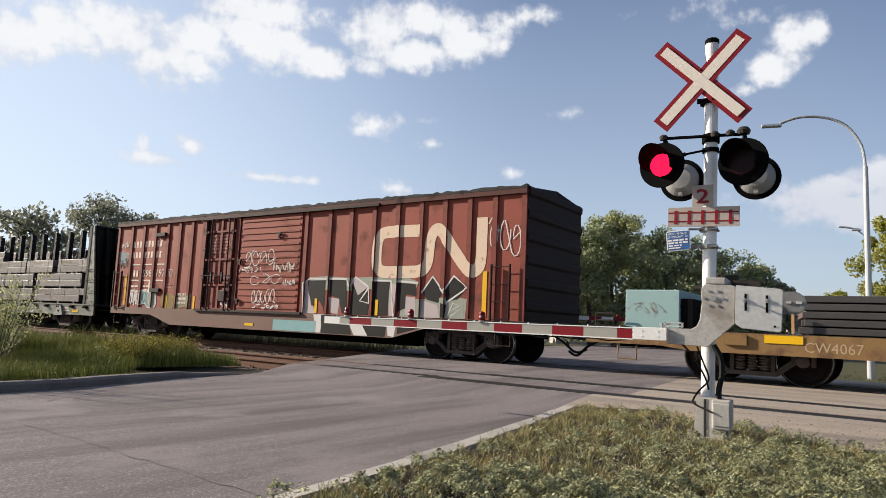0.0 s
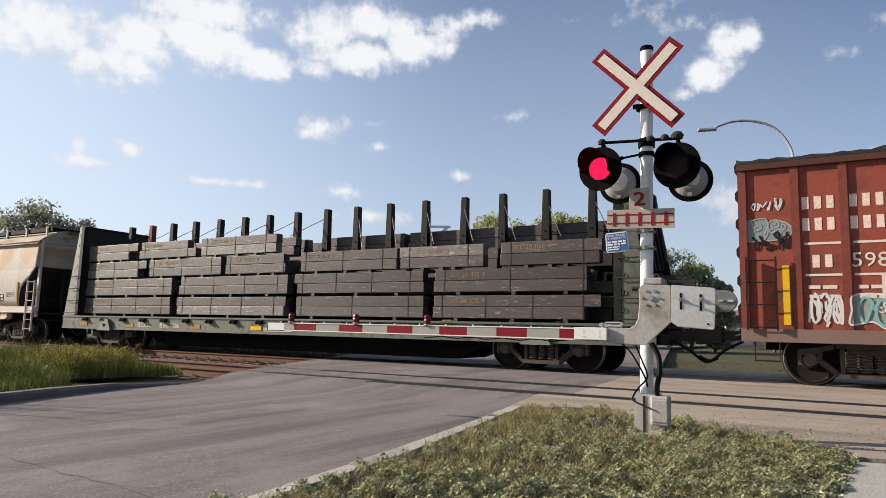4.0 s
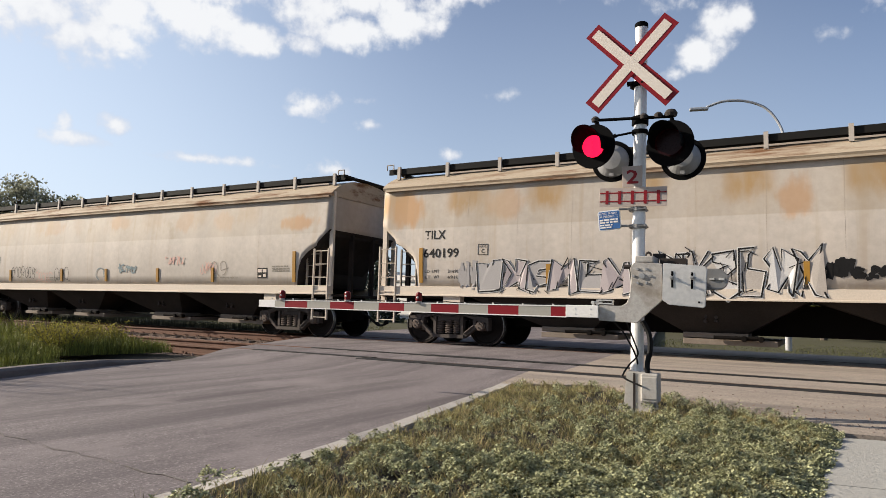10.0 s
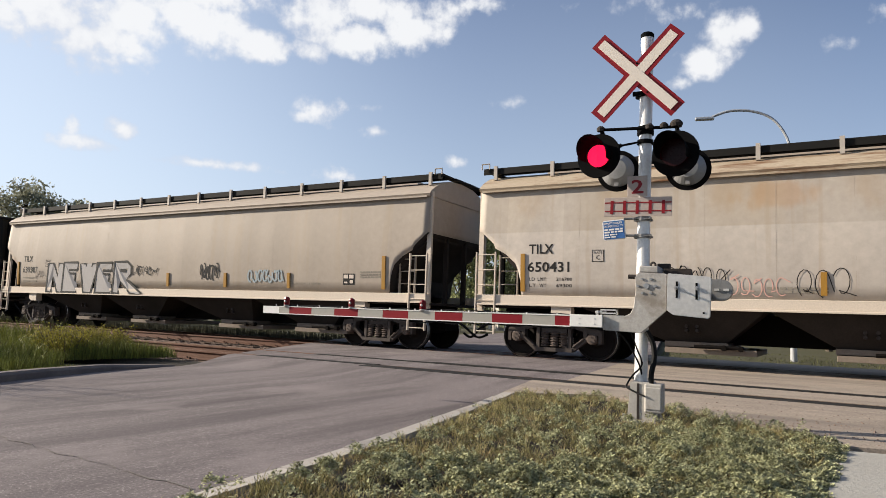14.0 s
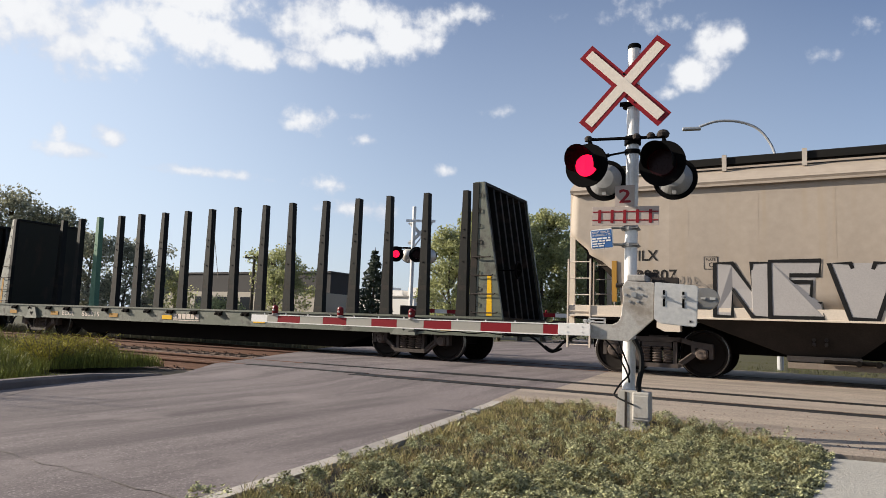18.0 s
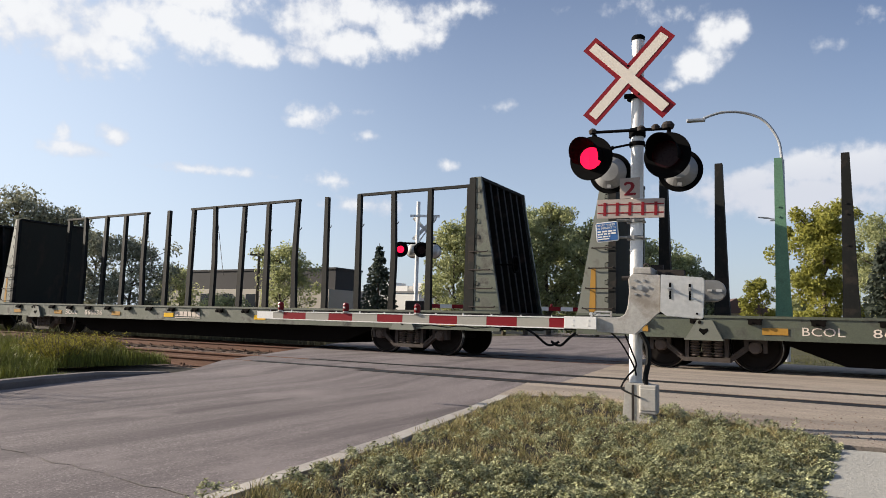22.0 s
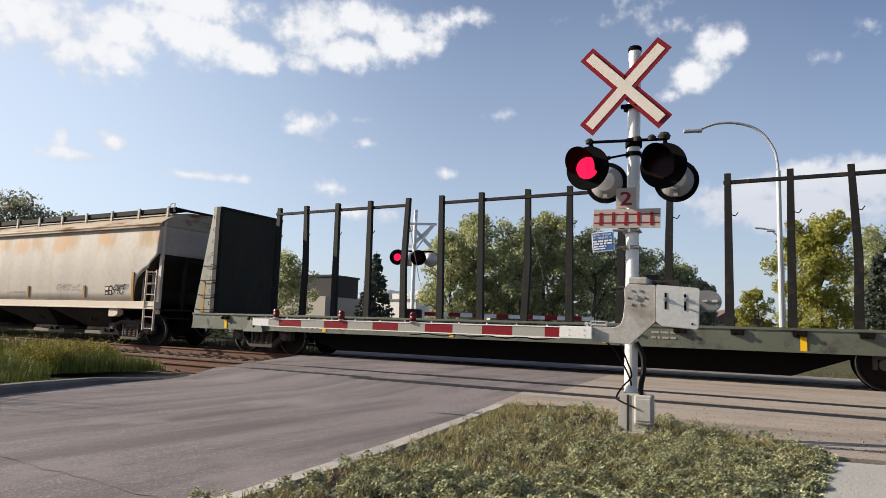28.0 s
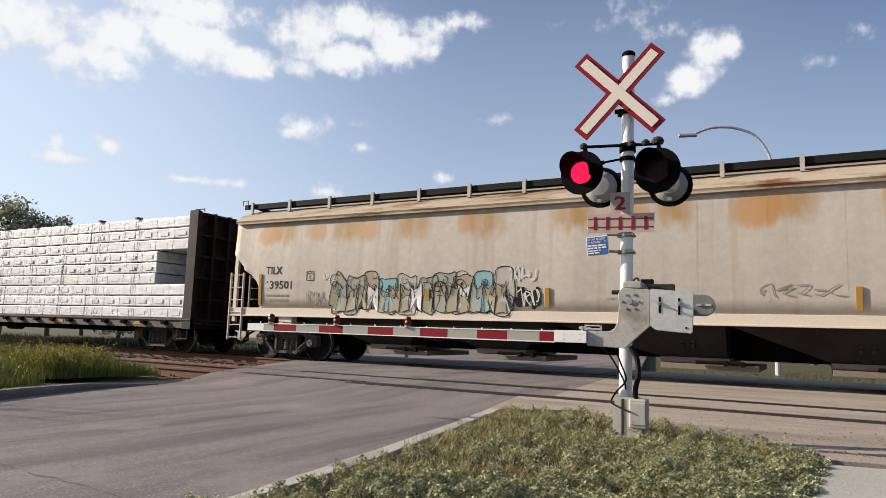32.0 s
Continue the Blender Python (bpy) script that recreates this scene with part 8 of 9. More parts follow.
def hopper_cars():
    y = -1.525
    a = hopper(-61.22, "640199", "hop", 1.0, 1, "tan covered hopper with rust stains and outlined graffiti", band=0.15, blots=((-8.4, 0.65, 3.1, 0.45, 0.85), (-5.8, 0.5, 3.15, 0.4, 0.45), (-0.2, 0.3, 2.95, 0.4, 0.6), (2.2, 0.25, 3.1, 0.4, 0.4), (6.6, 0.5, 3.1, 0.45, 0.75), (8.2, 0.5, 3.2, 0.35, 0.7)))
    scrawl(a, -7.25, -6.75, 1.25, 1.9, 10, 64, "g_grey", y, 0.05)
    block_word(a, "UXFMPK", -6.7, -3.25, 1.2, 1.88, "g_grey", "g_black", y, 0.028, "sprayed grey and lilac angular shapes", inner="g_lilac", wild=3)
    block_word(a, "MXKSPKX", -3.1, 0.2, 1.2, 2.0, "g_pale", "g_black", y, 0.032, "sprayed pale angular shapes", inner="g_white", wild=9)
    scrawl(a, 0.1, 0.75, 1.5, 1.85, 9, 8, "g_black", y, 0.09)
    scrawl(a, 0.7, 1.55, 1.48, 1.7, 5, 81, "g_black", y, 0.06)
    letters_wild(a, 1.95, 5.2, 1.2, 2.0, 5, 44, ["g_pale", "g_tan", "g_pale"], "g_pink", y, 0.034)
    scrawl(a, 5.45, 6.1, 1.75, 2.0, 4, 10, "g_black", y, 0.018)
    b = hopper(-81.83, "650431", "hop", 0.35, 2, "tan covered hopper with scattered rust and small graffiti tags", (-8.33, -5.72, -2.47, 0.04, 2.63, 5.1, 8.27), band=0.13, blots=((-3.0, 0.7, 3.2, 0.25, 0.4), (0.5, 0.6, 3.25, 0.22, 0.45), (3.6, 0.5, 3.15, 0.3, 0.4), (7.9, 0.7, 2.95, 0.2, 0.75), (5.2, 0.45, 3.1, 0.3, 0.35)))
    curls(b, -5.67, -4.1, 1.5, 1.95, 7, 11, "g_black", y, 0.018)
    curls(b, -4.09, -3.05, 1.38, 1.76, 5, 12, "g_pink", y, 0.018)
    curls(b, -2.91, -2.04, 1.38, 1.92, 3, 13, "g_black", y, 0.016)
    curls(b, -0.53, 0.0, 1.46, 1.9, 1, 14, "g_steel", y, 0.03)
    scrawl(b, 0.66, 1.66, 1.67, 1.97, 6, 141, "g_steel", y, 0.045)
    scrawl(b, 3.0, 3.85, 1.86, 2.14, 7, 15, "g_pink", y, 0.025)
    curls(b, 4.58, 5.26, 1.6, 1.96, 5, 16, "g_pink", y, 0.022)
    curls(b, 5.0, 5.7, 1.55, 2.0, 2, 161, "g_faint", y, 0.022)
    c = hopper(-102.15, "639307", "hop_grey", 0.0, 3, "clean tan covered hopper with large silver graffiti", (-8.5, 0.0, 2.54, 5.02, 8.2))
    block_word(c, "NEVER", -6.55, -1.75, 1.16, 2.13, "g_grey", "g_black", y, 0.075, "silver sprayed block letters", tail=0.5)
    scrawl(c, -7.38, -6.56, 1.62, 1.92, 6, 61, "g_faint", y, 0.03)
    scrawl(c, -1.8, -0.5, 1.72, 2.02, 8, 63, "g_black", y, 0.028)
    curls(c, 1.43, 2.25, 1.6, 2.08, 6, 17, "g_black", y, 0.038)
    curls(c, 3.45, 4.8, 1.54, 1.9, 7, 19, "g_sky", y, 0.05)
    g = hopper(-190.5, "639501", "hop", 1.0, 4, "tan covered hopper with rust patches and olive scrollwork graffiti", (-8.38, -3.0, 0.02, 2.5, 5.8, 8.32), gate_shift=0.4, blots=((-7.7, 0.5, 3.25, 0.3, 0.8), (-6.2, 0.35, 3.25, 0.3, 0.7), (-4.6, 0.4, 3.25, 0.3, 0.75), (-1.9, 0.3, 3.3, 0.25, 0.6), (1.6, 0.5, 3.2, 0.35, 0.8), (4.0, 0.6, 3.2, 0.35, 0.85), (6.3, 0.4, 3.3, 0.25, 0.6)))
    letters_wild(g, -5.9, -0.75, 1.2, 2.2, 10, 27, ["g_olive", "g_pond", "g_tan", "g_teal", "g_pale"], "g_black", y, 0.018)
    letters_wild(g, -5.7, -0.9, 1.25, 1.95, 15, 28, ["g_pond", "g_tan", "g_olive", "g_white"], "g_black", y - 0.008, 0.014, angular=True)
    scrawl(g, -6.75, -6.1, 1.4, 1.75, 7, 21, "g_faint", y, 0.02)
    scrawl(g, -6.2, -5.75, 2.0, 2.2, 5, 213, "g_white", y, 0.02)
    scrawl(g, -0.91, -0.2, 1.95, 2.26, 8, 22, "g_white", y, 0.025)
    scrawl(g, -0.72, -0.14, 1.4, 1.82, 9, 23, "g_black", y, 0.08)
    scrawl(g, -0.70, -0.16, 1.42, 1.8, 5, 231, "g_white", y - 0.004, 0.025)
    scrawl(g, 4.2, 5.6, 1.62, 1.85, 5, 24, "g_faint", y, 0.02)
    curls(g, 7.1, 7.86, 1.5, 1.85, 3, 25, "g_black", y, 0.03)
    for c2 in (a, b, c, g):
        lay_on(c2)


# -- flat car with machinery, and the lumber car --
def works_flat(x):
    e = on_track(empty("works_flat_car", "ochre flat car with rust, carrying steel and a teal box", "flat car", group="freight cars"), x)
    half = 8.4
    for s in (-1, 1):
        b = bmesh.new()
        prism(b, [(-half, 0.62), (-half, 0.92), (half, 0.92), (half, 0.55), (-half + 2.2, 0.55), (-half + 1.6, 0.62)], s * 1.45 - 0.05, s * 1.45 + 0.05)
        bmesh.ops.recalc_face_normals(b, faces=b.faces[:])
        part("side_sill", b, "cw", e)
    b = bmesh.new()
    for i in range(44):
        x0 = -half + 2 * half * i / 44
        box(b, x0 + 0.005, x0 + 2 * half / 44 - 0.005, -1.4, 1.4, 0.86, 0.93)
    part("deck", b, "deck", e)
    underframe(e, half, 0.55, 0.85, True)
    lettering("CW4067", -half + 4.22, 0.63, 0.18, "cw_faded", e, -1.502, width=0.92)
    reflector(e, -half + 3.55, -half + 4.2, 0.76, 0.9, -1.51)
    b = bmesh.new()
    box(b, -half + 2.85, -half + 3.25, -1.56, -1.5, 0.70, 0.88)
    part("stake_pocket", b, "cw", e)
    b = bmesh.new()
    x0 = -half + 0.15
    tube(b, [(x0, -1.35, 0.92), (x0, -1.35, 1.22), (x0 + 0.4, -1.35, 1.22), (x0 + 0.4, -1.35, 0.92)], 0.018, 6)
    tube(b, [(x0, -1.35, 1.08), (x0 + 0.4, -1.35, 1.08)], 0.012, 6)
    part("hand_rail", b, "cast", e)
    b = bmesh.new()
    tube(b, [(x0 + 0.55, -1.45, 0.6), (x0 + 0.55, -1.47, 0.33), (x0 + 0.95, -1.47, 0.33), (x0 + 0.95, -1.45, 0.6)], 0.018, 6)
    part("sill_step", b, "cw", e)
    for s in (-1, 1):
        coupler(e, s * half, s, 0.78)
    bogies(e, (-half + 3.25, half - 3.25))
    t = on_track(empty("equipment_box", "pale teal painted steel box on a flat car", "box"), x)
    b = bmesh.new()
    soft_box(b, -half + 0.75, -half + 1.9, -1.2, 0.6, 0.94, 1.72, 0.02)
    part("casing", b, "teal", t)
    b = bmesh.new()
    box(b, -half + 1.92, -half + 2.15, -1.15, 0.5, 0.94, 1.55)
    part("frame", b, "black", t)
    scrawl(t, -half + 0.95, -half + 1.6, 1.25, 1.45, 4, 60, "stencil_faint", -1.203, 0.012, "scuff_mark")
    s = on_track(empty("steel_load", "stacked dark steel sections on a flat car", "steel"), x)
    for r in range(5):
        for k in range(8):
            b = bmesh.new()
            z = 0.95 + 0.14 * r
            yy = -1.3 + 0.34 * k
            soft_box(b, -half + 4.1 + 0.03 * ((r * 3 + k) % 4), half - 0.4, yy, yy + 0.28, z, z + 0.115, 0.01)
            part("steel_bar", b, "steel", s)
    b = bmesh.new()
    box(b, -half + 4.0, -half + 4.05, -1.45, -1.4, 0.94, 1.3)
    part("stake", b, "g_orange", s, "orange marker stake")


def lumber_car(x):
    e = on_track(empty("lumber_flat_car", "dark brown bulkhead flat car under wrapped lumber", "flat car", group="freight cars"), x)
    half = 10.5
    for s in (-1, 1):
        b = bmesh.new()
        box(b, -half, half, *sorted((s * 1.42, s * 1.48)), 0.72, 0.98)
        box(b, -half, half, *sorted((s * 1.38, s * 1.52)), 0.94, 0.99)
        pieces("side_sill", b, "lum_sill", e)
    b = bmesh.new()
    box(b, -half, half, -1.4, 1.4, 0.92, 0.98)
    part("deck", b, "deck", e)
    underframe(e, half, 0.55, 0.9, True)
    for s in (-1, 1):
        b = bmesh.new()
        box(b, *sorted((s * (half - 0.35), s * (half - 0.27))), -1.45, 1.45, 0.7, 4.1)
        head = part("bulkhead", b, "maroon", e, "dark brown ribbed bulkhead")
        for k in range(6):
            yy = -1.4 + 2.8 * k / 5
            b = bmesh.new()
            box(b, *sorted((s * (half - 0.27), s * half)), yy - 0.04, yy + 0.04, 0.7, 4.08)
            part("bulkhead_rib", b, "maroon", head)
        for k in range(6):
            z = 0.9 + 0.62 * k
            b = bmesh.new()
            box(b, *sorted((s * (half - 0.27), s * (half - 0.04))), -1.37, 1.37, z, z + 0.06)
            part("bulkhead_beam", b, "maroon", head)
        for yy in (-1.5, 1.43):
            b = bmesh.new()
            box(b, *sorted((s * (half - 0.36), s * half)), yy, yy + 0.07, 0.7, 4.1)
            part("bulkhead_side", b, "maroon", head)
        b = bmesh.new()
        tube(b, [(s * (half - 0.55), -1.47, 0.72), (s * (half - 0.55), -1.48, 0.42), (s * (half - 0.12), -1.48, 0.42), (s * (half - 0.12), -1.47, 0.72)], 0.018, 6)
        part("sill_step", b, "cast", e)
        b = bmesh.new()
        tube(b, [(s * (half - 0.5), -1.2, 4.1), (s * (half - 0.5), -1.2, 4.18), (s * (half - 0.1), -1.2, 4.18), (s * (half - 0.1), -1.2, 4.1)], 0.016, 6)
        part("grab_iron", b, "cast", e)
        coupler(e, s * half, s)
    b = bmesh.new()
    box(b, -0.11, 0.11, -0.05, 0.02, -0.05, 0.05)
    rod(b, (-0.05, -0.1, 0), (-0.05, 0, 0), 0.04), rod(b, (0.05, -0.1, 0), (0.05, 0, 0), 0.04)
    w = part("winch", b, "under", e)
    w.matrix_basis = pose(-9.6, -1.5, 0.86)
    for k in range(1, 21):
        again(w, "winch", e, pose(-9.6 + 0.95 * k, -1.5, 0.86))
    for rx in (-6, -1, 4, 8.2):
        reflector(e, rx - 0.25, rx + 0.25, 0.78, 0.88, -1.485, "amber")
    bogies(e, (-half + 1.95, half - 1.95))
    # wrapped bundles
    rnd = random.Random(8)
    ld = on_track(empty("lumber_load", "white plastic-wrapped lumber bundles stacked on a flat car", "lumber"), x)
    top = half - 0.45
    for row in range(9):
        z0 = 1.0 + 0.335 * row
        end = top - (0.0 if row not in (3, 4, 5) else 1.45)
        x1 = end
        while x1 > -half + 1:
            x0 = max(x1 - 4.9, -half + 0.65)
            for yy0, yy1 in ((-1.36, -0.02), (0.02, 1.36)):
                b = bmesh.new()
                soft_box(b, x0 + 0.01, x1 - 0.01, yy0 + rnd.uniform(0, 0.025), yy1, z0, z0 + 0.305, 0.022)
                bun = part("wrapped_pack", b, "wrap", ld)
                if yy0 < -1:
                    q = bmesh.new()
                    for k in range(6):
                        px = x0 + 0.3 + 0.8 * k
                        if px < x1 - 0.6:
                            box(q, px, px + 0.38, yy0 - 0.003, yy0 + 0.001, z0 + 0.08, z0 + 0.2)
                    pieces("wrap_print", q, "wrap_print", bun)
                    q = bmesh.new()
                    for k in range(7):
                        px = x0 + 0.12 + 0.8 * k
                        if px < x1:
                            box(q, px, px + 0.012, yy0 - 0.004, yy0 + 0.001, z0, z0 + 0.3)
                    pieces("band", q, "wrap_print", bun)
            x1 = x0
    slat = None
    for row in range(1, 9):
        z0 = 1.0 + 0.335 * row
        for k in range(14):
            px = -half + 1.2 + 1.4 * k
            if px < top - 1.6:
                if slat is None:
                    b = bmesh.new()
                    box(b, 0, 0.09, -1.3, 1.3, -0.034, 0)
                    slat = part("spacer", b, "timber", ld)
                    slat.matrix_basis = pose(px, 0, z0)
                else:
                    again(slat, "spacer", ld, pose(px, 0, z0))
    b = bmesh.new()
    for k in range(0, 20, 2):
        px = -9.6 + 0.95 * k
        rod(b, (px, -1.385, 0.95), (px, -1.385, 4.02), 0.006, seg=4)
        box(b, px - 0.05, px + 0.05, -1.42, -1.2, 4.0, 4.06)
    pieces("tie_down_cable", b, "strap", ld)


bogie_meshes()
works_flat(0.1)
box_car(-18.67)
flat_car(-39.63, "timber", "grey-green bulkhead flat car loaded with timber")
timber_load(-39.63)
hopper_cars()
flat_car(-123.75, "stakes", "empty green bulkhead flat car with tapered stakes")
flat_car(-146.55, "bars", "empty green bulkhead flat car, stakes joined by bars")
flat_car(-169.05, "last", "empty green bulkhead flat car with straight stakes")
lumber_car(-212.1)
for thing, _ in KEYED:
    set_size(thing, 0.87 if thing.name.startswith(("bulkhead_flat", "timber_load")) else 1.0)


# ---- plants and distance ----
def at(az, dist, z=0.0):
    return Vector((*plan(-math.sin(radians(az)) * dist, math.cos(radians(az)) * dist), z))


def leaf_quads(b, centres, rnd, size, flat=0.0):
    for c in centres:
        n = Vector((rnd.gauss(0, 1), rnd.gauss(0, 1), rnd.gauss(0, 1) + flat)).normalized()
        u = n.orthogonal().normalized()
        v = n.cross(u)
        k = rnd.uniform(0, 6.28)
        u, v = u * math.cos(k) + v * math.sin(k), v * math.cos(k) - u * math.sin(k)
        s = size * rnd.uniform(0.6, 1.35)
        b.faces.new([b.verts.new(c + p) for p in (u * s, v * s * 0.55, -u * s, -v * s * 0.55)])


def tree(az, dist, height, spread, seed, leaves, label, n=4200, size=0.16, trunk=None, low=0.22, top_bias=0.0):
    rnd = random.Random(seed)
    root = empty("tree", label, "tree", Matrix.Translation(at(az, dist, -0.3)), "trees")
    b = bmesh.new()
    tr = trunk or height * 0.022
    p = Vector((0, 0, 0))
    stem = [p.copy()]
    for k in range(5):
        p = p + Vector((rnd.uniform(-0.15, 0.15), rnd.uniform(-0.15, 0.15), height * 0.16))
        stem.append(p.copy())
    for k in range(5):
        rod(b, stem[k], stem[k + 1], tr * (1 - 0.16 * k), tr * (1 - 0.16 * (k + 1)), 8, False)
    tips = []
    for k in range(16):
        s = stem[1 + k % 5]
        a = rnd.uniform(0, 6.283)
        r = spread * rnd.uniform(0.45, 0.9)
        z = s.z + height * rnd.uniform(0.02, 0.3)
        q = Vector((math.cos(a) * r, math.sin(a) * r, min(z, height * 0.93)))
        mid = (s + q) / 2 + Vector((0, 0, height * 0.03))
        rod(b, s, mid, tr * 0.42, tr * 0.28, 5, False), rod(b, mid, q, tr * 0.28, tr * 0.1, 5, False)
        tips += [q, mid]
    part("trunk", b, "bark", root, "rough grey-brown trunk and limbs")
    # clumps in an uneven crown
    b = bmesh.new()
    clumps = []
    for k in range(46):
        u = rnd.random() ** (0.8 - top_bias)
        z = height * (low + (0.98 - low) * u)
        w = spread * (math.sin(math.pi * min(1, 0.12 + 0.86 * u)) ** 0.65) * rnd.uniform(0.55, 1.12)
        a = rnd.uniform(0, 6.283)
        rr = w * rnd.random() ** 0.45
        clumps.append((Vector((math.cos(a) * rr, math.sin(a) * rr, z)), spread * rnd.uniform(0.16, 0.36)))
    clumps += [(t, spread * 0.22) for t in tips]
    cs = []
    for _ in range(n):
        c, r = rnd.choice(clumps)
        d = Vector((rnd.gauss(0, 1), rnd.gauss(0, 1), rnd.gauss(0, 0.8)))
        d = d.normalized() * r * rnd.random() ** 0.4
        q = c + d
        if q.z > low * height * 0.7:
            cs.append(q)
    leaf_quads(b, cs, rnd, size, 0.3)
    part("crown", b, leaves, root, "uneven leafy crown")
    return root


def spruce(az, dist, height, spread, seed, label="dark green conical spruce tree"):
    rnd = random.Random(seed)
    root = empty("spruce", label, "tree", Matrix.Translation(at(az, dist, -0.3)), "trees")
    b = bmesh.new()
    rod(b, (0, 0, 0), (0, 0, height), height * 0.018, 0.02, 8)
    part("trunk", b, "bark", root)
    b = bmesh.new()
    cs = []
    for k in range(26):
        u = k / 26
        z = height * (0.08 + 0.9 * u)
        r = spread * (1 - u) ** 0.85 * rnd.uniform(0.85, 1.1) + 0.08
        for _ in range(int(10 + 16 * (1 - u))):
            a = rnd.uniform(0, 6.283)
            for s in (0.3, 0.5, 0.7, 0.85, 1.0):
                cs.append(Vector((math.cos(a) * r * s, math.sin(a) * r * s, z - 0.28 * r * s + rnd.uniform(-0.08, 0.08))))
    leaf_quads(b, cs, rnd, height * 0.028, 0.8)
    part("crown", b, "needle", root, "tiers of drooping needles")


def trees():
    tree(62.3, 60, 9.0, 2.9, 1, "leaf_grey", "tall grey-green poplar beyond the tracks", 9000, 0.12)
    tree(66.5, 55, 7.0, 3.2, 2, "leaf_grey", "grey-green poplar beyond the tracks", 3800, 0.17)
    tree(59.6, 62, 8.2, 2.6, 3, "leaf_grey", "grey-green poplar beyond the tracks", 7000, 0.12)
    tree(57.6, 66, 7.0, 2.0, 41, "leaf_grey", "grey-green poplar beyond the tracks", 4200, 0.12)
    tree(45.4, 62, 6.2, 2.7, 4, "leaf_olive", "low olive-green tree by the buildings", 9000, 0.1, low=0.1)
    tree(52.5, 66, 4.6, 2.0, 5, "leaf_olive", "low olive-green tree by the buildings", 5000, 0.1, low=0.1)
    tree(55.4, 58, 5.9, 2.9, 40, "leaf_grey", "grey-green rounded tree by the buildings", 9000, 0.1, low=0.08)
    tree(49.5, 52, 2.2, 1.9, 15, "leaf_olive", "olive roadside bush by the buildings", 5000, 0.08, low=0.02)
    big = [(33.6, 56, 7.6, 2.6, 6, "leaf_olive"), (31.8, 58, 9.4, 2.5, 7, "leaf_olive"), (28.5, 57, 9.0, 2.6, 8, "leaf"), (26.9, 58, 9.6, 2.5, 9, "leaf_olive"),
           (23.6, 57, 8.0, 3.1, 10, "leaf"), (20.8, 58, 6.9, 2.9, 11, "leaf"), (18.2, 60, 6.2, 2.2, 12, "leaf"), (16.7, 60, 5.0, 1.7, 13, "leaf_grey"), (25.0, 63, 8.2, 3.2, 14, "leaf"), (30, 63, 8.0, 3.4, 16, "leaf")]
    for az, d, h, s, seed, lf in big:
        tree(az, d, h, s, seed, lf, "broad olive-green tree in a row beyond the road", 10500, 0.115, low=0.08)
    tree(9.4, 45, 7.7, 2.0, 20, "leaf_yellow", "tree turning yellow, white-barked", 26000, 0.085, low=0.12)
    tree(6.0, 58, 8.2, 2.5, 21, "leaf_olive", "olive-green tree behind a spruce", 15000, 0.09, low=0.1)
    tree(1.5, 46, 6.0, 3.0, 22, "leaf_olive", "olive-green tree beyond the footpath", 9000, 0.095, low=0.1)
    tree(13.1, 70, 5.1, 1.5, 23, "leaf_yellow", "small rounded yellow-green tree", 5000, 0.1, low=0.1)
    tree(16.8, 88, 4.0, 2.2, 24, "leaf_olive", "distant olive-green tree by houses", 1800, 0.2, low=0.1)
    tree(11.0, 92, 4.2, 2.4, 25, "leaf_olive", "distant olive-green tree by houses", 1800, 0.2, low=0.1)
    spruce(38.9, 60, 6.7, 1.75, 30)
    spruce(5.7, 50, 6.2, 1.7, 31, "blue-grey conical spruce tree")


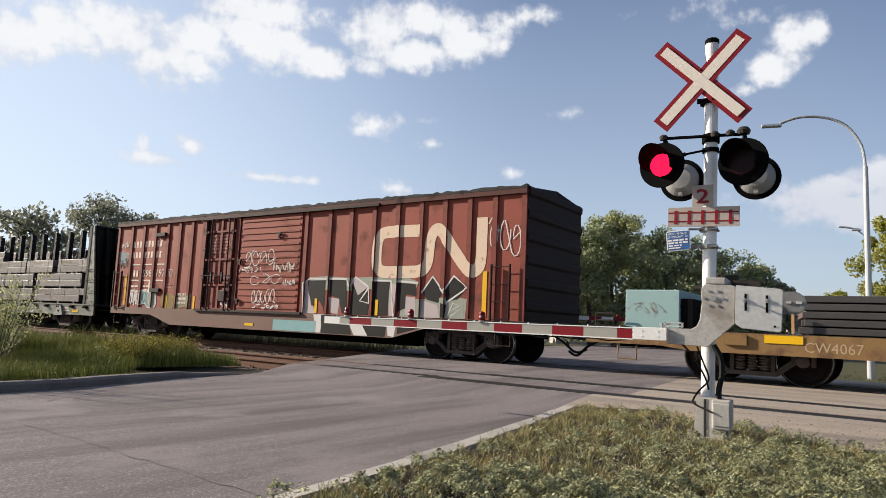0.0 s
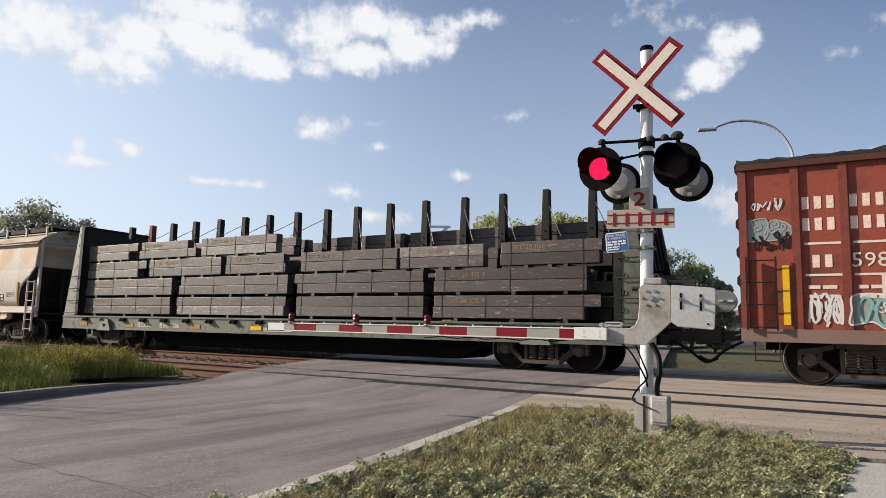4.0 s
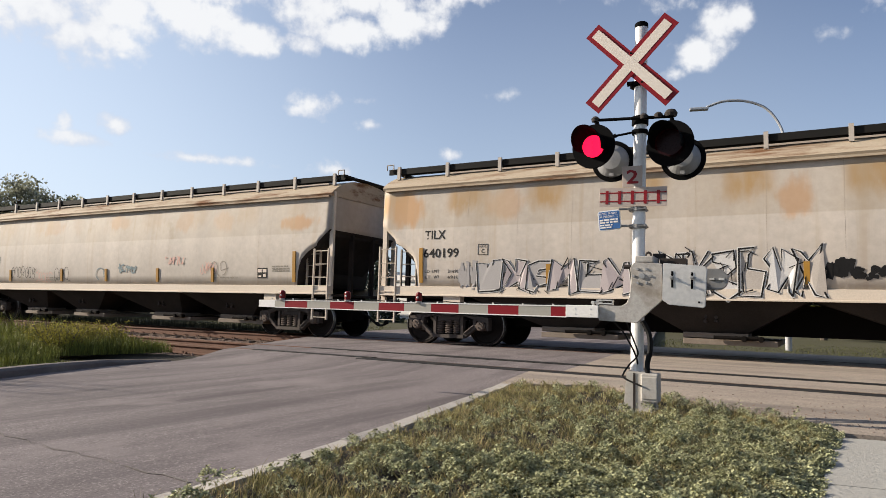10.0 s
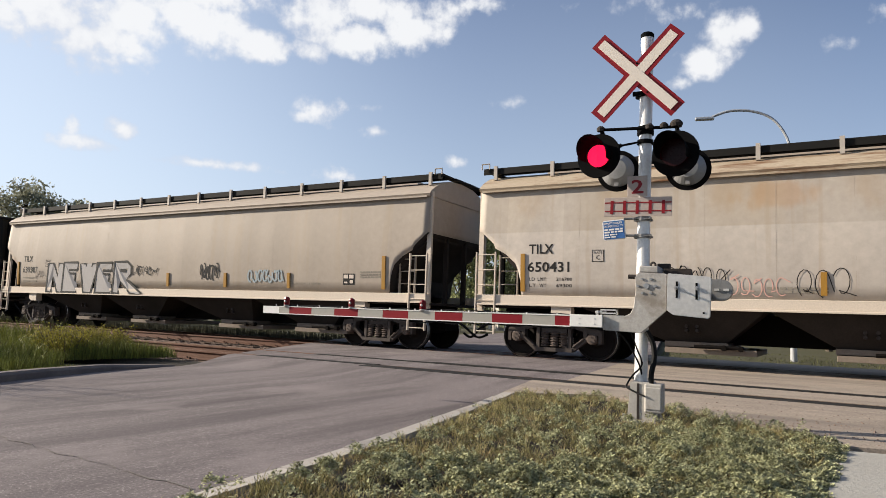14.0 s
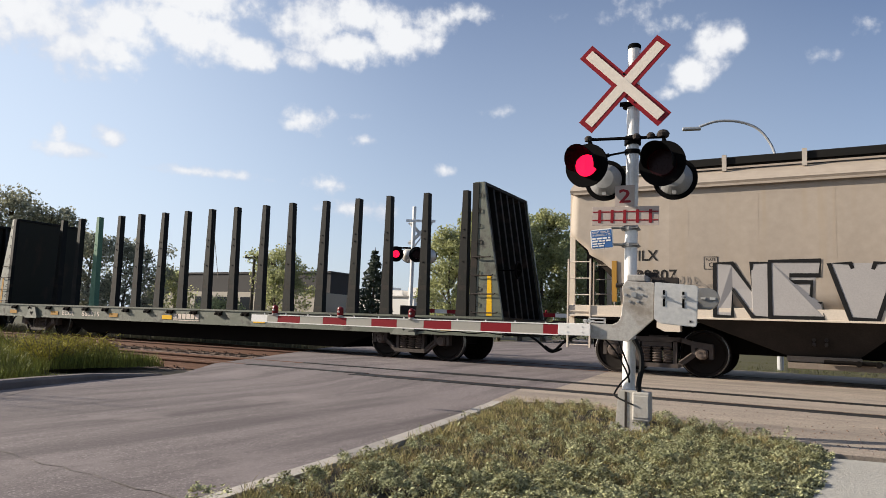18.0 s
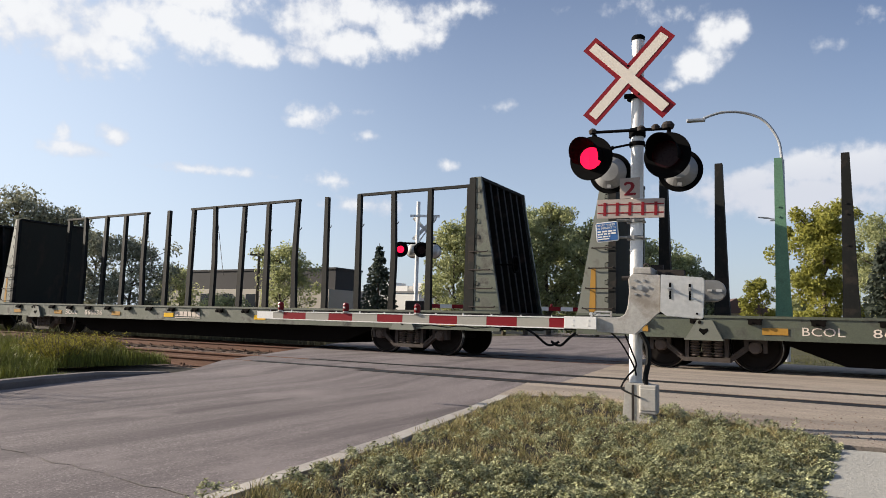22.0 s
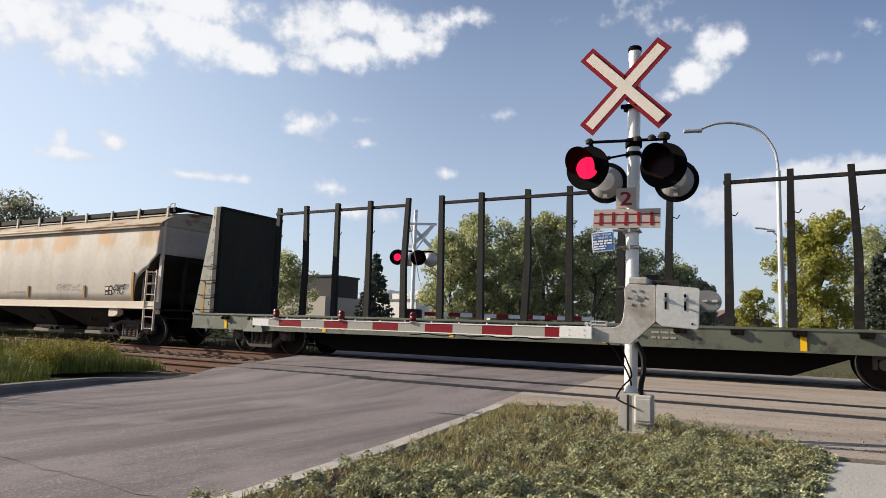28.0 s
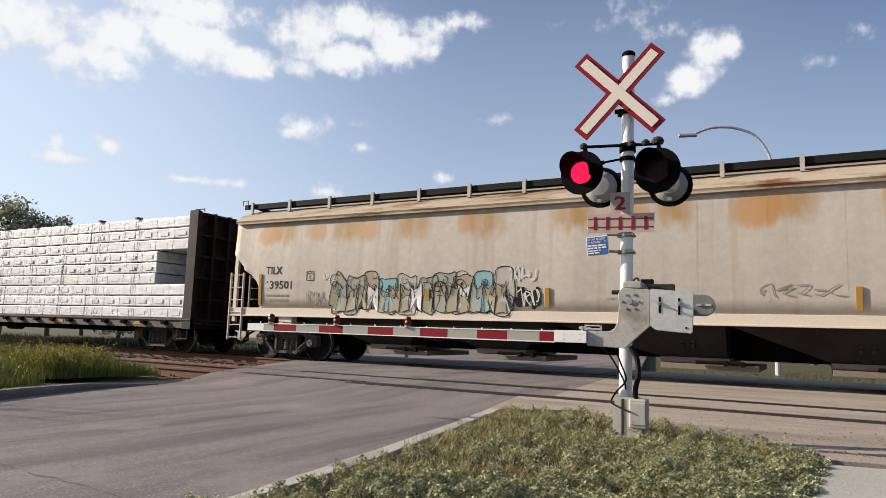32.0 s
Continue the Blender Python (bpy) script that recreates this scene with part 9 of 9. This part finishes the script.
def buildings():
    def block(az0, az1, dist, z1, depth, mat, label, name="building", z0=-0.3, top="wall_dark"):
        # walls run along the tracks
        deep = dist * math.cos(radians((az0 + az1) / 2))
        a, c = at(az0, deep / math.cos(radians(az0))), at(az1, deep / math.cos(radians(az1)))
        root = empty(name, label, "building", Matrix.Translation(a))
        d = (c - a)
        ang = math.degrees(math.atan2(d.y, d.x))
        root.matrix_basis = pose(a.x, a.y, 0, 0, 0, ang)
        L = d.length
        b = bmesh.new()
        box(b, 0, L, 0, depth, z0, z1)
        part("wall", b, mat, root)
        b = bmesh.new()
        box(b, -0.1, L + 0.1, -0.1, depth + 0.1, z1, z1 + 0.18)
        part("roof", b, top, root, "flat roof edge")
        return root, L
    r, L = block(53.5, 41.9, 84, 5.3, 4, "wall_dark", "long low dark commercial building with a pale lower wall")
    b = bmesh.new()
    box(b, -0.2, L + 0.25, -1.2, 4.3, -0.2, 3.4)
    part("lower_wall", b, "wall_cream", r, "pale lower wall")
    for k in range(5):
        b = bmesh.new()
        box(b, 1.5 + 3.2 * k, 2.8 + 3.2 * k, -1.26, -1.2, 1.4, 2.9)
        part("window", b, "glass", r)
    r, L = block(41.2, 36.0, 84, 3.5, 6, "white", "pale low concrete building with roof tanks", top="wall_grey")
    for x0, x1, h in ((0.42, 0.55, 1.0), (0.62, 0.78, 0.6), (0.85, 0.97, 0.9)):
        b = bmesh.new()
        box(b, L * x0, L * x1, 1, 4, 3.68, 3.68 + h)
        part("roof_unit", b, "white", r, "pale roof equipment box")
    for k in range(3):
        b = bmesh.new()
        box(b, 0.5 + 1.5 * k, 1.5 + 1.5 * k, -0.06, 0.0, 1.2, 2.4)
        part("window", b, "glass", r)
    # far houses
    for az, d, w, seed in ((14.5, 95, 5.0, 1), (13.2, 110, 6, 2), (28.5, 75, 6, 3), (2.2, 62, 5, 4)):
        a = at(az, d)
        root = empty("house", "small pale house with a brown pitched roof", "house", pose(a.x, a.y, -0.3, 0, 0, az + 5), "houses")
        b = bmesh.new()
        box(b, -w / 2, w / 2, 0, 7, 0, 2.8)
        part("wall", b, "wall_cream" if seed % 2 else "wall_grey", root)
        b = bmesh.new()
        prism(b, [(-w / 2 - 0.3, 2.75), (w / 2 + 0.3, 2.75), (0, 4.4)], -0.3, 7.3)
        bmesh.ops.recalc_face_normals(b, faces=b.faces[:])
        part("roof", b, "roof_tile", root)
        for x in (-w / 4, w / 4):
            b = bmesh.new()
            box(b, x - 0.5, x + 0.5, -0.05, 0.0, 0.9, 2.1)
            win = part("window", b, "glass", root)
            b = bmesh.new()
            box(b, x - 0.6, x + 0.6, -0.04, 0.01, 2.1, 2.2), box(b, x - 0.6, x + 0.6, -0.04, 0.01, 0.8, 0.9), box(b, x - 0.03, x + 0.03, -0.07, -0.04, 0.9, 2.1)
            part("window_frame", b, "white", win)


def street_lamp(az, dist, top, reach, label):
    p = at(az, dist)
    m = empty("street_lamp", label, "street lamp", pose(p.x, p.y, -0.2, 0, 0, 12.5), "street lamps")
    b = bmesh.new()
    rod(b, (0, 0, 0), (0, 0, top * 0.8), 0.10, 0.07, 12)
    part("pole", b, "pole", m, "pale grey steel pole")
    b = bmesh.new()
    pts = curve_pts([(0, 0, top * 0.8), (-0.1, 0, top * 0.885), (-0.5, 0, top * 0.965), (-1.1, 0, top * 1.003), (-1.8, 0, top * 1.01), (-reach, 0, top * 0.99)], 6)
    tube(b, pts, 0.045, 8)
    part("arm", b, "pole", m)
    b = bmesh.new()
    soft_box(b, -reach - 0.55, -reach + 0.05, -0.1, 0.1, top * 0.985 - 0.07, top * 0.985 + 0.03, 0.03)
    part("lamp_head", b, "pole", m)


FAR_SHUTTERS = []


def far_signal():
    m = empty("crossing_signal", "far crossing mast seen from behind, with red lamps and gate", "crossing signal", pose(*plan(-15.32, 20.9), -0.1, 0, 0, 26.0))
    b = bmesh.new()
    rod(b, (0, 0, 0), (0, 0, 4.7), 0.062, seg=12)
    part("mast", b, "mast", m)
    for a in (45, -45):
        b = bmesh.new()
        box(b, -0.5, 0.5, 0.08, 0.09, -0.055, 0.055)
        o = part("crossbuck_board", b, "white", m, "plain pale back of a crossbuck board")
        o.matrix_basis = Matrix.Translation((0.2, 0, 3.84)) @ Matrix.Rotation(radians(a), 4, "Y")
    b = bmesh.new()
    box(b, -0.25, 0.7, -0.09, -0.07, 4.19, 4.27)
    part("cross_arm", b, "mast", m)
    b = bmesh.new()
    rod(b, (-0.55, 0, 3.35), (0.6, 0, 3.35), 0.03)
    part("light_bracket", b, "black", m)
    for x, front in ((-0.52, True), (-0.14, False), (0.15, True), (0.52, False)):
        b = bmesh.new()
        lathe(b, [(-0.01, 0.12), (-0.012, 0.25), (0.004, 0.25), (0.012, 0.13)], 24)
        o = part("background", b, "black", m)
        o.matrix_basis = pose(x, -0.15 if front else 0.2, 3.13)
        b = bmesh.new()
        if not front:
            # rounded housing, seen from behind
            lathe(b, [(-0.2, 0.02), (-0.19, 0.1), (-0.14, 0.18), (-0.02, 0.235)], 24)
            part("housing", b, "galv", o, "silver back of a lamp housing", smooth=True)
            continue
        lathe(b, [(-0.03, 0.04), (-0.02, 0.1), (0.0, 0.13)], 20)
        part("lens", b, "lamp_lit", o)
        # the same added disc, to hide a lens that always glows
        b = bmesh.new()
        lathe(b, [(-0.004, 0.0005), (-0.004, 0.135), (0.004, 0.135), (0.004, 0.0005)], 24)
        FAR_SHUTTERS.append(part("shutter", b, "lens", o, "added dark red disc over the lit lens"))
        b = bmesh.new()
        tube(b, [(0.16 * math.cos(a), -0.16, 0.16 * math.sin(a)) for a in (0.2, 0.8, 1.57, 2.34, 2.94)], 0.03, 6)
        part("hood", b, "black", o)
    b = bmesh.new()
    soft_box(b, -0.3, 0.3, -0.3, 0.3, 0.9, 1.5, 0.03)
    part("gate_motor_case", b, "cast", m)
    for k in range(14):
        x0 = 0.4 + 0.38 * k
        b = bmesh.new()
        box(b, x0, x0 + 0.38, -0.02, 0.02, 1.30, 1.42)
        part("arm_section", b, "red" if k % 2 == 0 else "white", m)
    for x in (2.6, 4.3):
        b = bmesh.new()
        lathe(b, [(1.42, 0.03), (1.45, 0.04), (1.52, 0.03)], 10, "z", (x, 0, 0))
        part("arm_light", b, "lens_red", m)
    for z0, z1 in ((3.4, 4.2),):
        b = bmesh.new()
        tube(b, [(0.05, -0.05, z0), (0.6, -0.05, z1)], 0.025, 6)
        part("strut", b, "mast", m)


def from_lists(name, verts, faces, material, label, kind="stuff"):
    me = bpy.data.meshes.new(name)
    me.from_pydata([(*plan(x, y), z) for x, y, z in verts], [], faces)
    me.materials.append(M[material])
    return tagged(new(name, me), label, kind=kind)


def hump(x, y):
    return LOW + 0.012 + 0.028 * noise.noise((x * 2.3, y * 2.3, 7)) + 0.016 * noise.noise((x * 6, y * 6, 9))


def verge_plants():
    rnd = random.Random(17)
    grid_sheet("verge_soil", -4.9, -0.2, 1.6, 8.9, 0.09, hump, "soil", "uneven bare soil of the verge",
               inside=lambda x, y: kerb_r(y) + 0.12 < x < -0.38 - 0.108 * (y - 0.4) and y < (8.75 if x < -3.9 else 8.75 - 0.62 * (x + 3.9)))

    def right_edge(y):
        return -0.36 - 0.108 * (y - 0.4)

    def far(x):
        return 8.9 if x < -3.9 else 8.9 - 0.62 * (x + 3.9)

    def scatter(n, make):
        verts, faces = [], []
        for _ in range(n):
            y = 2.0 + 6.9 * rnd.random() if rnd.random() < 0.86 else rnd.uniform(-1.9, 2.0)
            x = rnd.uniform(kerb_r(y) + 0.16, right_edge(y) + 0.04)
            if (x + 2.79) ** 2 + (y - 7.27) ** 2 < 0.05 + 0.1 * rnd.random():
                continue
            if y > far(x) + rnd.uniform(-0.2, 0.12):
                continue
            make(verts, faces, x, y)
        return verts, faces

    def grassy(h0, h1, w, lean0):
        def make(vs, fs, x, y):
            n = noise.noise((x * 1.3, y * 1.3, 5))
            tuft = noise.noise((x * 9, y * 9, lean0 * 10))
            if rnd.random() > 0.38 + 1.5 * n + 2.6 * tuft:
                return
            h = rnd.uniform(h0, h1) * (0.75 + 1.5 * max(0, tuft)) * min(1, 0.25 + (right_edge(y) - x) / 0.3)
            a, k = rnd.uniform(0, 6.283), rnd.uniform(0, 6.283)
            u = (math.cos(a) * w, math.sin(a) * w)
            l = h * rnd.uniform(lean0, 1.1)
            lx, ly = math.cos(k) * l, math.sin(k) * l
            z = hump(x, y) - 0.005
            i = len(vs)
            vs += [(x - u[0], y - u[1], z), (x + u[0], y + u[1], z), (x + u[0] * 0.7 + lx * 0.4, y + u[1] * 0.7 + ly * 0.4, z + h * 0.65),
                   (x - u[0] * 0.7 + lx * 0.4, y - u[1] * 0.7 + ly * 0.4, z + h * 0.65), (x + lx, y + ly, z + h)]
            fs += [(i, i + 1, i + 2, i + 3), (i + 3, i + 2, i + 4)]
        return make

    def clover(vs, fs, x, y):
        n = noise.noise((x * 0.9, y * 0.9, 11)) + 0.75 * (x + 2.35) / 2
        tuft = noise.noise((x * 8, y * 8, 21))
        if rnd.random() > 0.12 + 1.3 * n + 2.1 * tuft:
            return
        h = rnd.uniform(0.008, 0.035) + 0.03 * max(0, n) + 0.13 * max(0, tuft)
        h *= min(1, 0.2 + (right_edge(y) - x) / 0.35)
        z = hump(x, y) + h
        r = rnd.uniform(0.004, 0.0105)
        t = rnd.uniform(0, 2.09)
        for k in range(3):
            a = t + k * 2.094
            cx, cy = x + math.cos(a) * r, y + math.sin(a) * r
            tx, ty = -math.sin(a) * r * 0.8, math.cos(a) * r * 0.8
            tz = rnd.uniform(-1.9, 1.9) * r
            i = len(vs)
            vs += [(x, y, z), (cx + tx, cy + ty, z + tz * 0.6), (x + math.cos(a) * r * 2, y + math.sin(a) * r * 2, z + tz), (cx - tx, cy - ty, z + tz * 0.6)]
            fs.append((i, i + 1, i + 2, i + 3))

    from_lists("verge_grass", *scatter(150000, grassy(0.02, 0.075, 0.0022, 0.3)), "grass", "short patchy green grass on the verge")
    from_lists("dry_grass", *scatter(38000, grassy(0.015, 0.07, 0.0024, 0.5)), "straw", "dry straw-coloured grass on the verge")
    from_lists("clover", *scatter(230000, clover), "clover", "low clover and weeds on the verge")
    # tall grass and weeds behind the left kerb
    verts, faces = [], []
    for _ in range(95000):
        x, y = rnd.uniform(-19, -8.4), rnd.uniform(3.4, 9.3)
        edge = -8.55 - 0.45 * max(0, y - 3.8)
        if x > edge - 0.25 or x > -11.7 and y > 6.1 or y > 8.9 - 0.05 * (x + 10) and x > -12.2:
            continue
        d = noise.noise((x * 0.7, y * 0.7, 2))
        h = rnd.uniform(0.10, 0.34) * (1.7 if x < -14.2 and y > 5 else 0.95) * (0.6 + 1.1 * max(0, d) + (0.5 if -14.5 < x < -11 and y > 7 else 0)) * (0.4 if x > edge - 0.7 else 1.0) * min(1, 0.3 + (9.6 - y) / 2)
        w = 0.005
        a, k = rnd.uniform(0, 6.283), rnd.uniform(0, 6.283)
        u = (math.cos(a) * w, math.sin(a) * w)
        l = h * rnd.uniform(0.1, 0.5)
        lx, ly = math.cos(k) * l, math.sin(k) * l
        i = len(verts)
        z = -0.06
        verts += [(x - u[0], y - u[1], z), (x + u[0], y + u[1], z), (x + u[0] * 0.7 + lx * 0.4, y + u[1] * 0.7 + ly * 0.4, z + h * 0.65),
                  (x - u[0] * 0.7 + lx * 0.4, y - u[1] * 0.7 + ly * 0.4, z + h * 0.65), (x + lx, y + ly, z + h)]
        faces += [(i, i + 1, i + 2, i + 3), (i + 3, i + 2, i + 4)]
    from_lists("tall_grass", verts, faces, "tallgrass", "tall yellow-green grass behind the kerb")
    grid_sheet("bank", -40, -8.1, 2, 9.2, 0.3, lambda x, y: -0.09 + 0.04 * noise.noise((x, y, 1)) - 0.03, "soil", "earth bank under the tall grass",
               inside=lambda x, y: x < -8.45 - 0.44 * max(0, y - 3.8))
    # bushes
    for bx, by, bh, br, seed, mat in ((-12.1, 7.2, 0.44, 0.4, 1, "weed_leaf"), (-12.35, 7.75, 0.44, 0.4, 2, "weed_leaf"), (-12.5, 8.3, 0.36, 0.36, 11, "weed_leaf"),
                                      (-12.8, 7.4, 0.46, 0.45, 13, "weed_leaf"), (-12.9, 8.3, 0.46, 0.5, 15, "weed_leaf"), (-13.9, 8.0, 0.4, 0.6, 16, "weed_leaf"), (-12.4, 5.05, 1.25, 0.55, 4, "leaf_olive"), (-13.4, 5.5, 1.2, 0.7, 5, "leaf_olive"), (-12.4, 3.0, 2.2, 0.9, 8, "leaf_olive")):
        r2 = random.Random(seed)
        root = empty("bush", "low yellow-green weedy bush behind the kerb", "bush", pose(*plan(bx, by), -0.1), "bushes")
        b = bmesh.new()
        cs = []
        for k in range(40 if bh > 0.8 else 70):
            a = r2.uniform(0, 6.283)
            l = r2.uniform(0.1, 1) * br
            tip = Vector((math.cos(a) * l, math.sin(a) * l, bh * r2.uniform(0.55, 1.15)))
            rod(b, (tip.x * 0.2, tip.y * 0.2, 0), tip, 0.006, 0.003, 4, False)
            for _ in range(55):
                cs.append(tip * r2.uniform(0.25, 1.0) + Vector((r2.gauss(0, 0.05), r2.gauss(0, 0.05), r2.gauss(0, 0.04))))
        part("stem_clump", b, "bark", root)
        b = bmesh.new()
        leaf_quads(b, cs, r2, 0.022 if bh > 0.8 else 0.016, 0.2)
        part("foliage", b, mat, root)
    # far grass edge
    verts, faces = [], []
    for k in range(46000):
        # first a row added to hide lit ground, with the train's shade in its colour
        weeds = k < 14000
        if k == 14000:
            from_lists("track_weeds", verts, faces, "shaded_weeds", "weeds along the far track, their shade in the colour")
            verts, faces = [], []
        x, y = (rnd.uniform(-48, -9), rnd.uniform(20.4, 22.2)) if weeds else (rnd.uniform(-45, 14), rnd.uniform(20.8, 34))
        if -10.6 - 0.62 * (y - 8.5) < x < -5.8 - 0.27 * (y - 8.5) + 1.0 or 0.2 < x < 2.4:
            continue
        h = rnd.uniform(0.15, 0.48) if weeds else rnd.uniform(0.03, 0.09)
        i = len(verts)
        a = rnd.uniform(0, 6.283)
        c, s = math.cos(a) * 0.009, math.sin(a) * 0.009
        verts += [(x - c, y - s, -0.2), (x + c, y + s, -0.2), (x + rnd.uniform(-0.06, 0.06), y, -0.2 + h)]
        faces.append((i, i + 1, i + 2))
    from_lists("far_grass", verts, faces, "far_weeds", "rough grass beyond the tracks")


def utility_pole(az, dist, top):
    p = at(az, dist)
    m = empty("utility_pole", "weathered wooden utility pole by the buildings", "utility pole", pose(p.x, p.y, -0.3, 0, 0, az))
    b = bmesh.new()
    rod(b, (0, 0, 0), (0, 0, top), 0.14, 0.1, 10)
    part("pole", b, "bark", m)
    b = bmesh.new()
    box(b, -0.7, 0.7, -0.12, -0.02, top - 0.35, top - 0.22)
    part("cross_arm", b, "bark", m)
    for x in (-0.6, -0.2, 0.2, 0.6):
        b = bmesh.new()
        lathe(b, [(top - 0.22, 0.03), (top - 0.16, 0.05), (top - 0.08, 0.03)], 8, "z", (x, -0.07, 0))
        part("insulator", b, "cast", m)


def parked_van(az, dist):
    p = at(az, dist)
    m = empty("parked_van", "small white van parked by the houses", "van", pose(p.x, p.y, -0.28, 0, 0, az + 20))
    b = bmesh.new()
    prism(b, [(-2.2, 0.35), (-2.2, 1.9), (0.9, 1.95), (1.5, 1.15), (2.2, 1.0), (2.25, 0.35)], -0.9, 0.9)
    bmesh.ops.recalc_face_normals(b, faces=b.faces[:])
    bmesh.ops.bevel(b, geom=b.edges[:], offset=0.06, segments=2, affect="EDGES")
    part("body", b, "van_white", m)
    for x0, x1 in ((0.35, 1.05), (-0.6, 0.2)):
        b = bmesh.new()
        box(b, x0, x1, -0.915, -0.895, 1.2, 1.7)
        part("window", b, "glass", m)
    for x in (-1.4, 1.4):
        for y in (-0.85, 0.65):
            b = bmesh.new()
            lathe(b, [(y, 0.1), (y, 0.34), (y + 0.2, 0.34), (y + 0.2, 0.1)], 16)
            part("wheel", b, "rubber", m)


utility_pole(47.2, 62, 5.9)
parked_van(16.0, 88)
trees()
buildings()
street_lamp(11.45, 28, 8.1, 2.35, "tall curved street lamp with a pale pole")
street_lamp(11.3, 62, 8.9, 0.5, "distant street lamp beyond the tracks")
far_signal()
verge_plants()


# ---- movement ----
def motions():
    steps = [float(k) for k in range(33)]
    for e, x in KEYED:
        walk(e, [(t, pose(x + gone(t) + SURGE.get(int(t), 0.0), TRACK_Y, 0)) for t in steps])
    fine = [k / 10 for k in range(321)]
    for w, dx in ROLLING:
        walk(w, [(t, pose(dx, 0, 0.457, 0, math.degrees(gone(t) / 0.457), 0)) for t in fine])
    for k, sh in enumerate(SHUTTERS):
        rows = [(0.0, 0)]
        if sh:
            keys = []
            for t in FLASH:
                keys.append(t)
            state = 1 if k == 0 else 0      # open while its lamp shows
            rows = [(0.0, state)]
            for t in keys:
                rows += [(t - 0.034, state), (t + 0.034, 1 - state)]
                state = 1 - state
            rows.append((32.0, state))
            walk(sh, [(t, pose(0, -0.036, 0, 0, 0, OPEN[k] * s)) for t, s in rows])

    # the far lamps flash in step with the near ones
    for k, sh in enumerate(FAR_SHUTTERS):
        state = 1 - k
        rows = [(0.0, state)]
        for t in FLASH:
            rows += [(t - 0.034, state), (t + 0.034, 1 - state)]
            state = 1 - state
        rows.append((32.0, state))
        walk(sh, [(t, pose(0, -0.06, 0, 0, 0, -84 * u)) for t, u in rows])


# the slack between the cars makes the run a little uneven, in metres at whole seconds
SURGE = {8: -0.18, 9: 0.05, 13: 0.13, 14: 0.07, 15: 0.06, 19: -0.05, 21: 0.09, 28: -0.07, 29: 0.06}
OPEN = (-69.1, -75.25)
FLASH = [0.37 + 0.4961 * k for k in range(64)]
motions()
